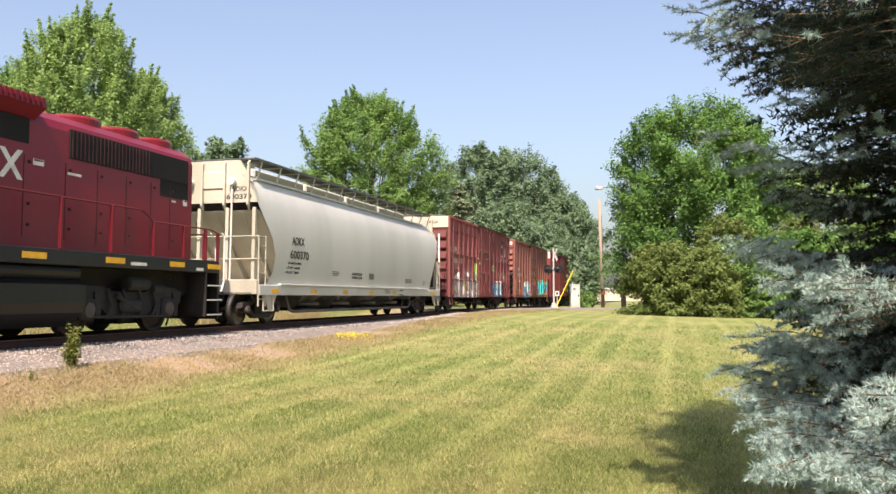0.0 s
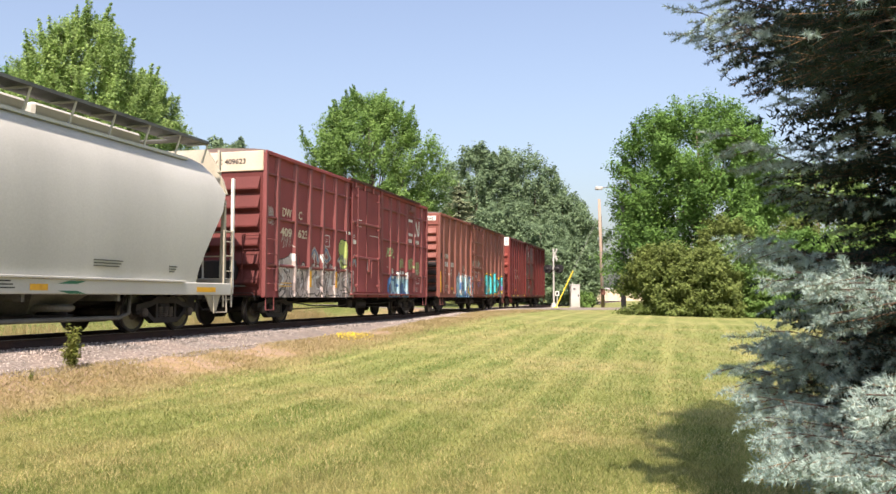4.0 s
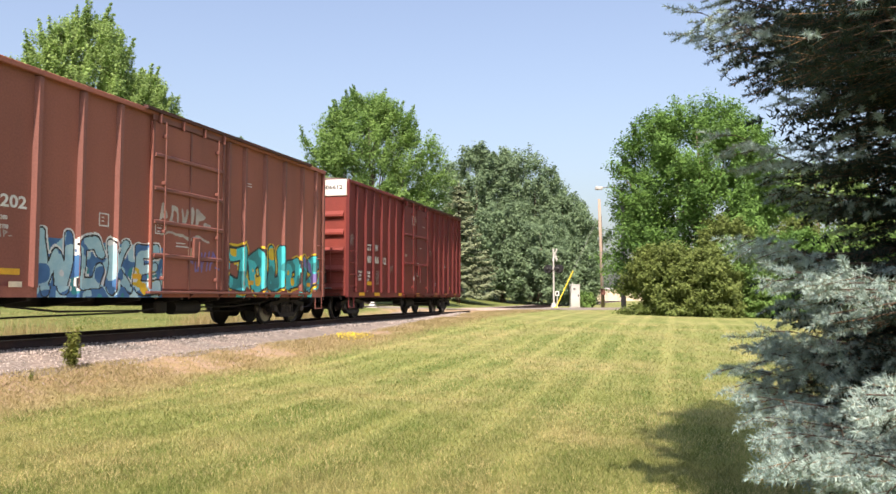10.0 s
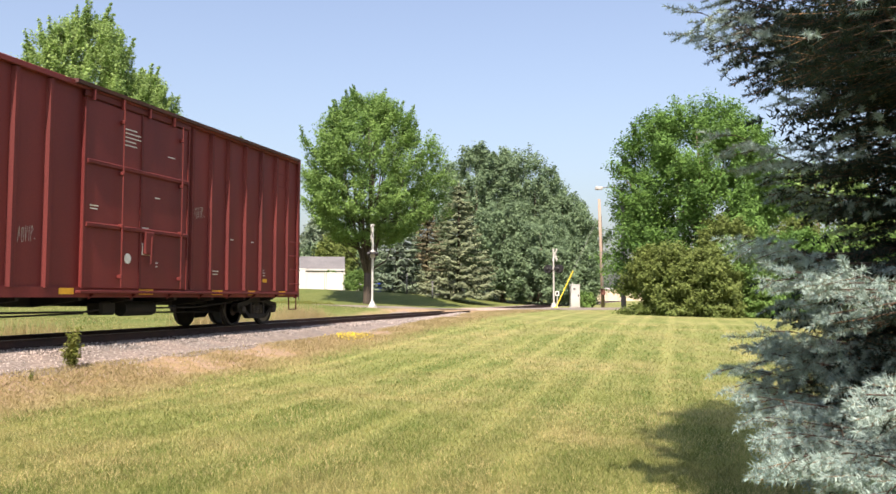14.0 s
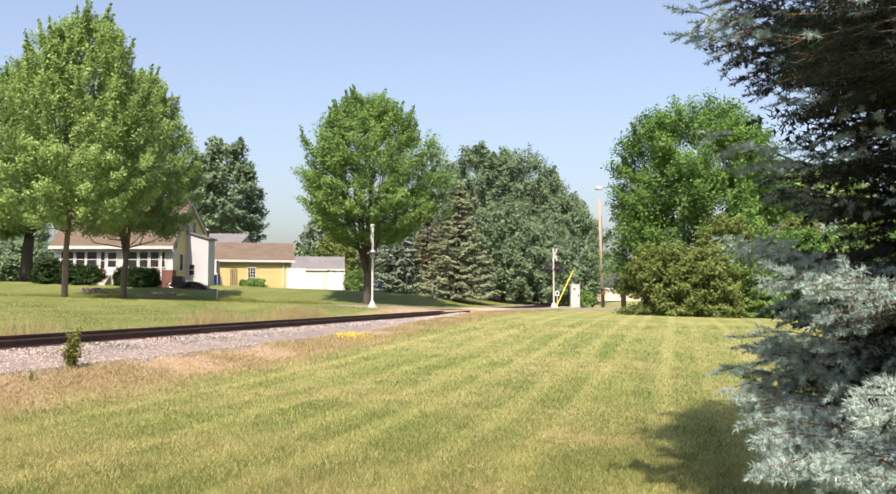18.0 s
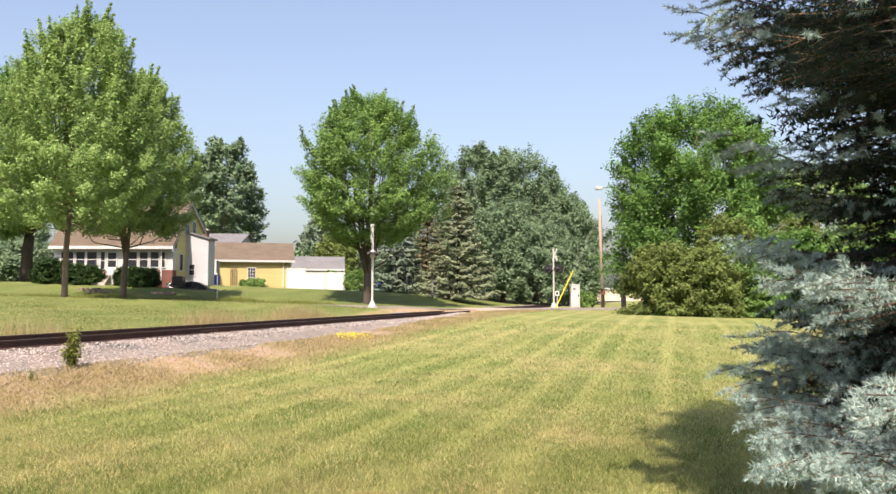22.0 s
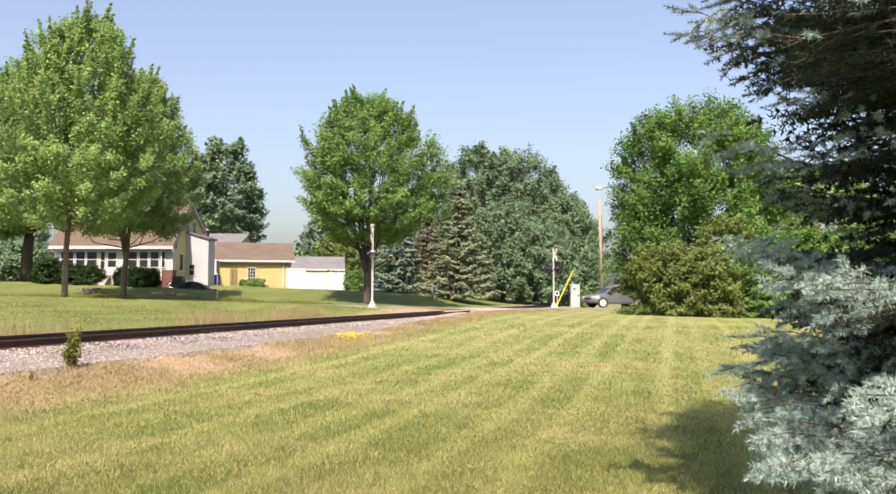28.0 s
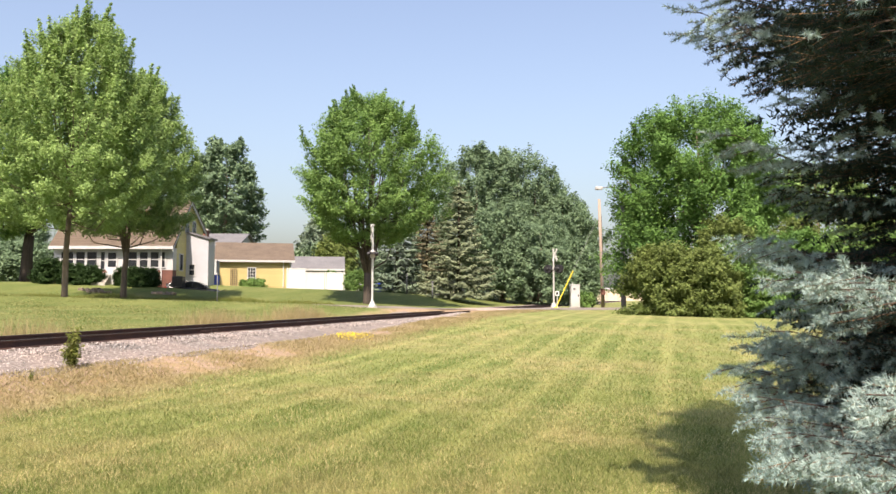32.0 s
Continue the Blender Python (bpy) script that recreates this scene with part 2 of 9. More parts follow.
    if blade:
        ge = nd.new("ShaderNodeNewGeometry")
        tone = ramp(ge.outputs["Random Per Island"], 0, 1, 0.95, 1.70)
        straw = op("MULTIPLY", ramp(ge.outputs["Random Per Island"], 0.70, 0.74), ramp(noise_at(0.5, 4), 0.35, 0.62, 0.25, 0.9))
        ln.new(mixed(straw, hs.inputs["Color"].links[0].from_socket, (0.34, 0.285, 0.150)), hs.inputs["Color"])
    ln.new(tone, hs.inputs["Value"])
    ln.new(hs.outputs["Color"], bs.inputs["Base Color"])
    bp = nd.new("ShaderNodeBump")
    bp.inputs["Strength"].default_value, bp.inputs["Distance"].default_value = 0.6, 0.03
    ln.new(fine, bp.inputs["Height"])
    if not blade:
        ln.new(bp.outputs["Normal"], bs.inputs["Normal"])
        return m
    tr = nd.new("ShaderNodeBsdfTranslucent")
    ln.new(hs.outputs["Color"], tr.inputs["Color"])
    ms = nd.new("ShaderNodeMixShader")
    ms.inputs["Fac"].default_value = 0.45
    ln.new(bs.outputs["BSDF"], ms.inputs[1])
    ln.new(tr.outputs["BSDF"], ms.inputs[2])
    ln.new(ms.outputs["Shader"], nd["Material Output"].inputs["Surface"])
    return m


LAWN_GREEN, LAWN_PALE, LAWN_DRY = (0.116, 0.156, 0.042), (0.238, 0.258, 0.092), (0.330, 0.278, 0.135)
M_GROUND = ground_mat("lawn and verge")
M_BLADE = ground_mat("grass blade", True)
M_DRYGRASS = leaf_mat("dry grass", (0.27, 0.225, 0.105), (0.38, 0.315, 0.175), 0.3, 0.7)
M_WEED = leaf_mat("weed leaf", (0.10, 0.16, 0.03), (0.26, 0.24, 0.08), 0.35)
M_LEAF_LIGHT = leaf_mat("leaf light green", (0.125, 0.215, 0.070), (0.375, 0.520, 0.185), 0.42)
M_LEAF_MID = leaf_mat("leaf mid green", (0.084, 0.172, 0.052), (0.260, 0.415, 0.125), 0.37)
M_LEAF_DEEP = leaf_mat("leaf deep green", (0.046, 0.112, 0.030), (0.150, 0.285, 0.066), 0.24)
# distant haze is mixed into this leaf colour: paler, with less contrast
M_LEAF_HAZY = leaf_mat("leaf green paled by haze", (0.112, 0.178, 0.108), (0.195, 0.285, 0.156), 0.28)
M_LEAF_BUSH = leaf_mat("leaf olive", (0.080, 0.122, 0.034), (0.205, 0.258, 0.078), 0.32)
M_LEAF_HEDGE = leaf_mat("hedge leaf", (0.012, 0.032, 0.010), (0.040, 0.080, 0.022), 0.15)
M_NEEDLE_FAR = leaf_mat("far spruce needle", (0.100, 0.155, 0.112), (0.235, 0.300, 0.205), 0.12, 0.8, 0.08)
M_NEEDLE_BROWN = leaf_mat("browned spruce needle", (0.130, 0.130, 0.075), (0.250, 0.215, 0.135), 0.15)
# older needles, darkened further to hold the shade inside and high in the crown
M_NEEDLE_SHADE = leaf_mat("blue spruce needle, old and shaded", (0.013, 0.024, 0.019), (0.043, 0.062, 0.052), 0.0, 0.7, 0.06)
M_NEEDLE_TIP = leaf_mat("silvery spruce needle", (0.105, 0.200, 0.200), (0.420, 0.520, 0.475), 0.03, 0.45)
M_TWIG = mat("orange-brown twig", (0.22, 0.12, 0.06), (0.14, 0.08, 0.045), 8, 60, 0.8, bump=0.1)
M_BARK = mat("bark", (0.19, 0.145, 0.105), (0.11, 0.085, 0.065), 3, 24, 0.95, bump=0.8, dist=0.03, stretch=(3, 3, 0.4))
M_NEEDLE_OLIVE = leaf_mat("olive spruce needle", (0.125, 0.160, 0.095), (0.285, 0.325, 0.200), 0.12, 0.8, 0.08)
M_BARK_DARK = mat("dark maple bark", (0.085, 0.068, 0.054), (0.05, 0.041, 0.035), 3, 24, 0.95, bump=0.8, dist=0.03, stretch=(3, 3, 0.4))
M_BARK_RED = mat("spruce bark", (0.075, 0.050, 0.036), (0.045, 0.033, 0.026), 6, 40, 0.95, bump=0.8, dist=0.01)
M_STONE = mat("ballast stone", (0.310, 0.262, 0.232), (0.235, 0.225, 0.215), 0.6, 60, 0.9, bump=0.2, island=0.55, speck=0.2)
M_BALLAST = mat("ballast bed", (0.225, 0.185, 0.160), (0.165, 0.145, 0.130), 1.2, 14, 0.95, bump=1.0, dist=0.05, speck=0.5)
M_RAIL = mat("rusty rail", (0.075, 0.036, 0.026), (0.045, 0.026, 0.022), 2, 40, 0.8, bump=0.25)
M_RAILTOP = mat("worn rail head", (0.20, 0.17, 0.155), (0.12, 0.10, 0.09), 2, 60, 0.38, 0.85, bump=0.03, stretch=(0.2, 1, 1))
M_TIE = mat("old oak tie", (0.085, 0.065, 0.052), (0.05, 0.042, 0.038), 3, 30, 0.95, bump=0.6, stretch=(4, 0.5, 1), rnd=0.25)
M_ASPHALT = mat("worn asphalt", (0.225, 0.190, 0.168), (0.155, 0.140, 0.130), 0.5, 40, 0.95, bump=0.4)
M_CROSSING = mat("concrete crossing panel", (0.42, 0.33, 0.28), (0.30, 0.24, 0.20), 1.2, 30, 0.9, bump=0.3)

# ---- ground ----
def spaced(lo, hi, n, k):
    t = np.linspace(-1, 1, n)
    g = np.sinh(k * t) / np.sinh(k)
    return np.where(g < 0, -g * lo, g * hi)


def build_ground():
    xs, ys = spaced(-900, 900, 220, 5.2), 22 + spaced(-300, 2400, 250, 5.6)
    gx, gy = np.meshgrid(xs, ys, indexing="ij")
    gz = ground_z(gx, gy)
    v = np.stack([gx, gy, gz], -1).reshape(-1, 3)
    i = np.arange(len(xs) * len(ys)).reshape(len(xs), len(ys))
    f = np.stack([i[:-1, :-1], i[1:, :-1], i[1:, 1:], i[:-1, 1:]], -1).reshape(-1, 4)
    me = fast_mesh("ground", v, f)
    me.materials.append(M_GROUND)
    me.polygons.foreach_set("use_smooth", [True] * len(me.polygons))
    tagged(new("ground", me), "mown lawn with yellowed stripes and a dry sandy verge", "ground", kind="structure")


build_ground()


def build_road():
    rs = np.concatenate([np.arange(-300, -40, 10), np.arange(-40, 40, 1.0), np.arange(40, 310, 10)])
    qs = np.array([-4.1, -3.8, -2.3, -0.7, 0.9, 2.4, 2.7])
    dz = np.array([-0.05, 0.0, 0.03, 0.05, 0.03, 0.0, -0.05])
    v = []
    for r in rs:
        for q, d in zip(qs, dz):
            near = 1 if abs(r) > 4 else 0
            v.append((RX + r * RC - q * RS, RY + r * RS + q * RC, float(road_z(r)) + d * near - 0.012 * (1 - near)))
    n = len(qs)
    f = np.array([(i * n + j, (i + 1) * n + j, (i + 1) * n + j + 1, i * n + j + 1) for i in range(len(rs) - 1) for j in range(n - 1)])
    me = fast_mesh("road", np.array(v), f)
    me.materials.append(M_ASPHALT)
    tagged(new("road", me), "worn grey asphalt road over a level crossing", "road", kind="structure")


build_road()


def build_track():
    line = thing("railway_track", track_pose(0), "single railway track with rusty rails on stone ballast", "railway track", kind="structure")
    # ballast bed, its shoulders sloping down to the verge
    offs = (-3.4, -2.9, -1.85, -1.3, 1.3, 1.7, 2.7, 3.4)
    rng = np.random.default_rng(3)
    ss = np.arange(-110, 260, 0.5)
    v, n = [], len(offs)
    for s in ss:
        for o in offs:
            g = float(land_z(*on_track(s, o).xy))
            base = float(bed_z(o))
            if abs(o) > 1.9:
                base = max(base, g - 0.04)
            if o < -3.0 or o > 3.0:
                base = g - 0.12
            v.append((s, o, base + (rng.uniform(-0.02, 0.02) if abs(o) < 2.8 else 0)))
    f = np.array([(i * n + j, (i + 1) * n + j, (i + 1) * n + j + 1, i * n + j + 1) for i in range(len(ss) - 1) for j in range(n - 1)])
    me = fast_mesh("ballast_bed", np.array(v), f)
    part("ballast_bed", me, M_BALLAST, line, "pinkish grey crushed stone bed")
    # rails
    foot = [(-0.07, -0.16), (0.07, -0.16), (0.07, -0.148), (0.012, -0.13), (0.010, -0.045), (0.036, -0.032), (0.036, -0.006), (-0.036, -0.006), (-0.036, -0.032), (-0.010, -0.045), (-0.012, -0.13), (-0.07, -0.148)]
    for o in (-0.755, 0.755):
        part("rail", Geo().prism([(o + y, z) for y, z in foot], 0, -110, 260), M_RAIL, line)
        part("rail_head", Geo().box(-110, 260, o - 0.034, o + 0.034, -0.008, 0.0), M_RAILTOP, line, "worn steel running surface")
    tie = Geo().box(-0.115, 0.115, -1.3, 1.3, -0.33, -0.155, 0.012).mesh("tie")
    plate = Geo().box(-0.1, 0.1, -0.18, 0.18, -0.155, -0.143).mesh("tie_plate")
    k = 0
    for s in np.arange(4.0, 118, 0.55):
        if 48.6 < s < 59.5:
            continue
        t = part("tie", tie, M_TIE, line, at=pose(s, rng.uniform(-0.04, 0.04), rng.uniform(-0.012, 0.004), 0, 0, rng.uniform(-1, 1)))
        if s < 40:
            for o in (-0.755, 0.755):
                part("tie_plate", plate, M_RAIL, t, at=pose(0, o, 0))
    # joint bars bolted on the near rail
    bar = Geo().box(-0.45, 0.45, -0.022, 0.0, -0.125, -0.045, 0.006)
    for j in range(6):
        bar.tube([(-0.38 + j * 0.152, -0.05, -0.085), (-0.38 + j * 0.152, 0.0, -0.085)], 0.018, 6)
    bar = bar.mesh("joint_bar")
    for s in (7.5, 19.4, 31.3, 43.2):
        part("joint_bar", bar, M_RAIL, line, at=pose(s, -0.767, 0))
    # crossing panels between and beside the rails
    for s0 in np.arange(49.0, 59.0, 2.0):
        for a, b in ((-2.1, -0.84), (-0.66, 0.66), (0.84, 2.1)):
            part("crossing_panel", Geo().box(s0 + 0.01, s0 + 1.98, a, b, -0.20, 0.012, 0.012), M_CROSSING, line, "sandy concrete panel")
    return line


TRACK = build_track()


# ---- growing things ----
def leaf_quads(c, size, rng, tilt=0.9, long=1.5):
    """Leaves at the points c, each a folded pair of triangles turned its own way."""
    n = len(c)
    a = rng.normal(size=(n, 3))
    a[:, 2] *= 0.6
    a /= np.linalg.norm(a, axis=1, keepdims=True)
    up = np.array([0, -0.25, 1.0]) + rng.normal(size=(n, 3)) * tilt * 0.8
    b = np.cross(up, a)
    b /= np.linalg.norm(b, axis=1, keepdims=True) + 1e-9
    s = (size * rng.uniform(0.6, 1.4, n))[:, None]
    nn = np.cross(a, b)
    v = np.empty((n, 4, 3))
    v[:, 0] = c - a * s * long * 0.5
    v[:, 1] = c + b * s * 0.45 + nn * s * 0.12
    v[:, 2] = c + a * s * long * 0.5
    v[:, 3] = c - b * s * 0.45 + nn * s * 0.12
    return v.reshape(-1, 3), np.arange(4 * n).reshape(-1, 4)


def leaf_tris(c, out, size, rng):
    """Small pointed leaves at the points c, facing up and along out, each turned its own way."""
    n = len(c)
    nn = out * 0.55 + np.array([0, 0, 0.62]) + rng.normal(size=(n, 3)) * 0.62
    nn /= np.linalg.norm(nn, axis=1, keepdims=True) + 1e-9
    a = np.cross(nn, rng.normal(size=(n, 3)))
    a /= np.linalg.norm(a, axis=1, keepdims=True) + 1e-9
    b = np.cross(nn, a)
    s = (size * rng.uniform(0.6, 1.4, n))[:, None]
    v = np.empty((n, 3, 3))
    v[:, 0], v[:, 1], v[:, 2] = c - a * s * 0.55 - b * s * 0.5, c - a * s * 0.55 + b * s * 0.5, c + a * s * 0.9
    return v.reshape(-1, 3), np.arange(3 * n).reshape(-1, 3)


def crown_profile(t, shape):
    """Half width of a crown at height t (0 bottom, 1 top)."""
    return np.interp(t, np.linspace(0, 1, len(shape)), shape)


def tree(base, height, low, radius, shape, leaf, clumps, per, size, label, seed, trunk=0.25, lean=(0, 0), fork=0.3, bark=None, name="tree",
         spires=0, hollow=0.5, limbs=26, stems=0, rise=0.15, squash=1.0, clump_r=0.62, category="tree", group=""):
    """A tapered trunk that forks into limbs, and a crown of many leaf clumps with an uneven outline."""
    rng = np.random.default_rng(seed)
    bark = bark or M_BARK
    root = thing(name, pose(*base), label, category, group)
    h, lo = height, low * height
    top = np.array([lean[0], lean[1], h])
    # clump centres: most of them near the outline
    t = rng.beta(1.15, 1.2, clumps)
    ang = rng.uniform(0, 2 * math.pi, clumps)
    lump = 1 + 0.16 * np.sin(3 * ang + rng.uniform(0, 6)) + 0.10 * np.sin(5 * ang + 7 * t + rng.uniform(0, 6)) + rng.normal(0, 0.07, clumps)
    rr = radius * crown_profile(t, shape) * lump * (hollow + (1 - hollow) * np.sqrt(rng.uniform(0, 1, clumps)))
    c = np.stack([rr * np.cos(ang) + lean[0] * t, rr * np.sin(ang) * squash + lean[1] * t, lo + t * (h - lo)], -1)
    if spires:
        k = rng.integers(0, clumps, spires * 3)
        k = k[c[k, 2] > lo + 0.45 * (h - lo)][:spires]
        outw = c[k] * np.array([1, 1, 0]) / (np.linalg.norm(c[k][:, :2], axis=1, keepdims=True) + 0.2)
        more = [c[k] + (outw * 0.35 + np.array([0, 0, 1.0])) * d for d in (0.25, 0.5, 0.75, 1.0, 1.25)]
        c = np.concatenate([c] + more)
        w = np.concatenate([np.full(clumps, clump_r)] + [np.full(len(k), clump_r * g) for g in (0.6, 0.5, 0.4, 0.32, 0.24)])
    else:
        w = np.full(clumps, clump_r)
    # each clump is a spray drawn out along its shoot, outwards and up
    idx = np.repeat(np.arange(len(c)), np.maximum(3, (1.9 * per * (w / clump_r) ** 1.3)).astype(int))
    way = c * np.array([1, 1, 0]) / (np.linalg.norm(c[:, :2], axis=1, keepdims=True) + 0.3)
    way = way + np.array([0, 0, 1.0]) * (rise + 0.9 * np.clip((c[:, 2:3] - lo) / (h - lo), 0, 1)) + rng.normal(0, 0.25, c.shape)
    way /= np.linalg.norm(way, axis=1, keepdims=True)
    far = np.clip(rng.normal(0, 0.5, (len(idx), 1)), -1.0, 0.9)
    pts = c[idx] + w[idx][:, None] * (np.clip(rng.normal(0, 0.5, (len(idx), 3)), -1.1, 1.1) * np.array([0.58, 0.58, 0.46]) * (1.15 - 0.35 * np.clip(far, -1, 1)) + way[idx] * far * 1.25)
    v, f = leaf_tris(pts, way[idx], size * 0.92, rng)
    part("crown", fast_mesh("crown", v, f), leaf, root, kind="stuff")
    # trunk and limbs
    fz = fork * h
    g = Geo().tube([(0, 0, -0.3), (0, 0, 0.25), (0.02 * h * lean[0] / max(h, 1), 0, fz * 0.5), (lean[0] * 0.2, lean[1] * 0.2, fz)], trunk * 1.25, 12, trunk * 0.82)
    g.tube([(lean[0] * 0.2, lean[1] * 0.2, fz * 0.98), (lean[0] * 0.5 + 0.2, lean[1] * 0.5, (fz + h) / 2), tuple(top * np.array([1, 1, 0.93]))], trunk * 0.72, 8, 0.03)
    part("trunk", g, bark, root, soft=True)
    for k in range(stems):
        a = 2 * math.pi * (k + rng.uniform(-0.2, 0.2)) / stems
        o = np.array([math.cos(a), math.sin(a), 0]) * radius
        st = [np.array([0, 0, fz * 0.82]), o * 0.10 + np.array([0, 0, fz * 1.5]), o * 0.26 + np.array([0, 0, lo + 0.22 * (h - lo)]), o * 0.42 + np.array([0, 0, lo + 0.62 * (h - lo)])]
        part("stem", Geo().tube([tuple(p) for p in st], trunk * rng.uniform(0.38, 0.55), 7, 0.03), bark, root, soft=True)
    for i in range(limbs):
        e = c[rng.integers(0, clumps)]
        s0 = rng.uniform(0.0, 0.55)
        st = np.array([lean[0] * 0.2, lean[1] * 0.2, fz * 0.9]) * (1 - s0) + np.array([lean[0] * 0.6, lean[1] * 0.6, (fz + h) * 0.55]) * s0
        if e[2] < st[2] + 0.3:
            st = np.array([lean[0] * 0.2, lean[1] * 0.2, min(fz, max(0.6 * fz, e[2] - 0.4))])
        mid = (st + e) / 2 + np.array([0, 0, -0.06 * h * rng.uniform(0, 1)]) + (e - st) * np.array([0.12, 0.12, 0])
        part("limb", Geo().tube([tuple(st), tuple(mid), tuple(e)], trunk * rng.uniform(0.12, 0.34), 6, 0.015), bark, root, soft=True)
    return root


ROUND = (0.55, 0.9, 1.0, 0.98, 0.9, 0.75, 0.52, 0.12)
EGG = (0.75, 1.0, 1.0, 0.92, 0.80, 0.62, 0.42, 0.10)
DOME = (0.80, 0.95, 1.0, 1.0, 0.97, 0.88, 0.70, 0.30)
HEAP = (1.0, 1.0, 1.0, 0.97, 0.93, 0.86, 0.70, 0.40)

tree((-6.09, 62, 0.32), 15.5, 0.30, 4.95, (0.45, 0.86, 1.0, 1.0, 0.94, 0.80, 0.58, 0.12), M_LEAF_MID, 780, 80, 0.118,
     "broad green maple with a forked trunk beside the crossing", 11, 0.30, (0.0, 0), 0.15, spires=70, limbs=34, stems=6, bark=M_BARK_DARK, clump_r=0.62, hollow=0.5, rise=0.35)
tree((-21.01, 45, 0.89), 15.2, 0.25, 4.9, (0.75, 0.98, 1.0, 0.95, 0.84, 0.68, 0.50, 0.15), M_LEAF_LIGHT, 800, 80, 0.105,
     "tall light green maple on the bank before a house", 12, 0.155, (0.9, 0), 0.33, spires=80, limbs=30, clump_r=0.50, hollow=0.42, rise=0.5)
tree((-21.73, 55, 0.87), 14.5, 0.29, 4.5, (0.7, 0.95, 1.0, 0.97, 0.86, 0.70, 0.5, 0.15), M_LEAF_LIGHT, 740, 76, 0.118,
     "light green maple with a low fork on the house lawn", 13, 0.19, (0.9, 0), 0.22, spires=60, limbs=24, stems=4, clump_r=0.56, hollow=0.42, rise=0.5)
tree((-38.05, 74, 2.43), 19.5, 0.27, 7.6, ROUND, M_LEAF_DEEP, 320, 60, 0.24, "old dark tree with a thick leaning trunk", 14, 0.50, (0.8, 0), 0.2, bark=M_BARK_DARK, limbs=26, clump_r=0.8)
tree((-41.16, 70, 2.25), 18.0, 0.22, 6.5, ROUND, M_LEAF_MID, 260, 55, 0.24, "leafy tree at the edge of the house lawn", 15, 0.4, (0, 0), 0.25, limbs=18, clump_r=0.8)
tree((-27.3, 100, 2.86), 16.6, 0.2, 4.3, DOME, M_LEAF_HAZY, 240, 55, 0.28, "dark green tree behind the house", 16, 0.35, (0, 0), 0.25, spires=20, limbs=14, clump_r=0.85)
tree((-33.87, 112, 2.55), 17.0, 0.2, 4.0, EGG, M_LEAF_HAZY, 180, 50, 0.3, "dark green tree behind the house", 17, 0.35, (0, 0), 0.25, limbs=10, clump_r=0.85)

tree((3.34, 100, 0.78), 18.40, 0.1, 5.02, EGG, M_LEAF_HAZY, 260, 64, 0.205, "hazy green broadleaf tree in the wood beyond the road", 21, 0.3, (0, 0), 0.25, limbs=8, clump_r=0.90, spires=14, hollow=0.7)
tree((8.94, 106, 0.63), 19.06, 0.1, 4.88, DOME, M_LEAF_HAZY, 260, 64, 0.205, "hazy green broadleaf tree in the wood beyond the road", 22, 0.3, (0, 0), 0.25, limbs=8, clump_r=0.90, spires=14, hollow=0.7)
tree((-0.68, 108, 0.92), 17.31, 0.1, 4.52, DOME, M_LEAF_HAZY, 260, 64, 0.205, "hazy green broadleaf tree in the wood beyond the road", 23, 0.3, (0, 0), 0.25, limbs=8, clump_r=0.90, spires=14, hollow=0.7)
tree((14.00, 100, 0.36), 12.54, 0.06, 4.18, ROUND, M_LEAF_HAZY, 260, 64, 0.205, "hazy green broadleaf tree in the wood beyond the road", 24, 0.3, (0, 0), 0.25, limbs=8, clump_r=0.90, spires=14, hollow=0.7)
tree((10.54, 94, 0.39), 8.58, 0.02, 3.93, HEAP, M_LEAF_HAZY, 260, 64, 0.205, "hazy green broadleaf tree in the wood beyond the road", 25, 0.3, (0, 0), 0.25, limbs=8, clump_r=0.90, spires=14, hollow=0.7)
tree((13.60, 90, 0.15), 6.3, 0.05, 2.6, DOME, M_LEAF_HAZY, 230, 60, 0.20, "pale green willow beyond the crossing", 26, 0.3, (0, 0), 0.25, limbs=8, clump_r=0.90, spires=14, hollow=0.7)
tree((6.42, 96, 0.51), 10.97, 0.03, 4.01, HEAP, M_LEAF_HAZY, 260, 64, 0.205, "hazy green broadleaf tree in the wood beyond the road", 27, 0.3, (0, 0), 0.25, limbs=8, clump_r=0.90, spires=14, hollow=0.7)
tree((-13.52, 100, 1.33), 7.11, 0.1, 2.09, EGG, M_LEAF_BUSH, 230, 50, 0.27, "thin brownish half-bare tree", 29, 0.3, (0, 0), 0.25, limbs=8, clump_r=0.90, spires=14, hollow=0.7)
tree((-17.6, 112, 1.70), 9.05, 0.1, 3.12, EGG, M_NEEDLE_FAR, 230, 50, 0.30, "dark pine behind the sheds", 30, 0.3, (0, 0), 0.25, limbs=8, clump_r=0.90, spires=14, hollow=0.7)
tree((-56.63, 105, 2.96), 8.78, 0.1, 4.39, DOME, M_LEAF_HAZY, 260, 64, 0.205, "hazy green broadleaf tree in the wood beyond the road", 32, 0.3, (0, 0), 0.25, limbs=8, clump_r=0.90, spires=14, hollow=0.7)
tree((-64.69, 110, 3.06), 12.27, 0.1, 6.90, DOME, M_LEAF_HAZY, 260, 64, 0.205, "hazy green broadleaf tree in the wood beyond the road", 33, 0.3, (0, 0), 0.25, limbs=8, clump_r=0.90, spires=14, hollow=0.7)
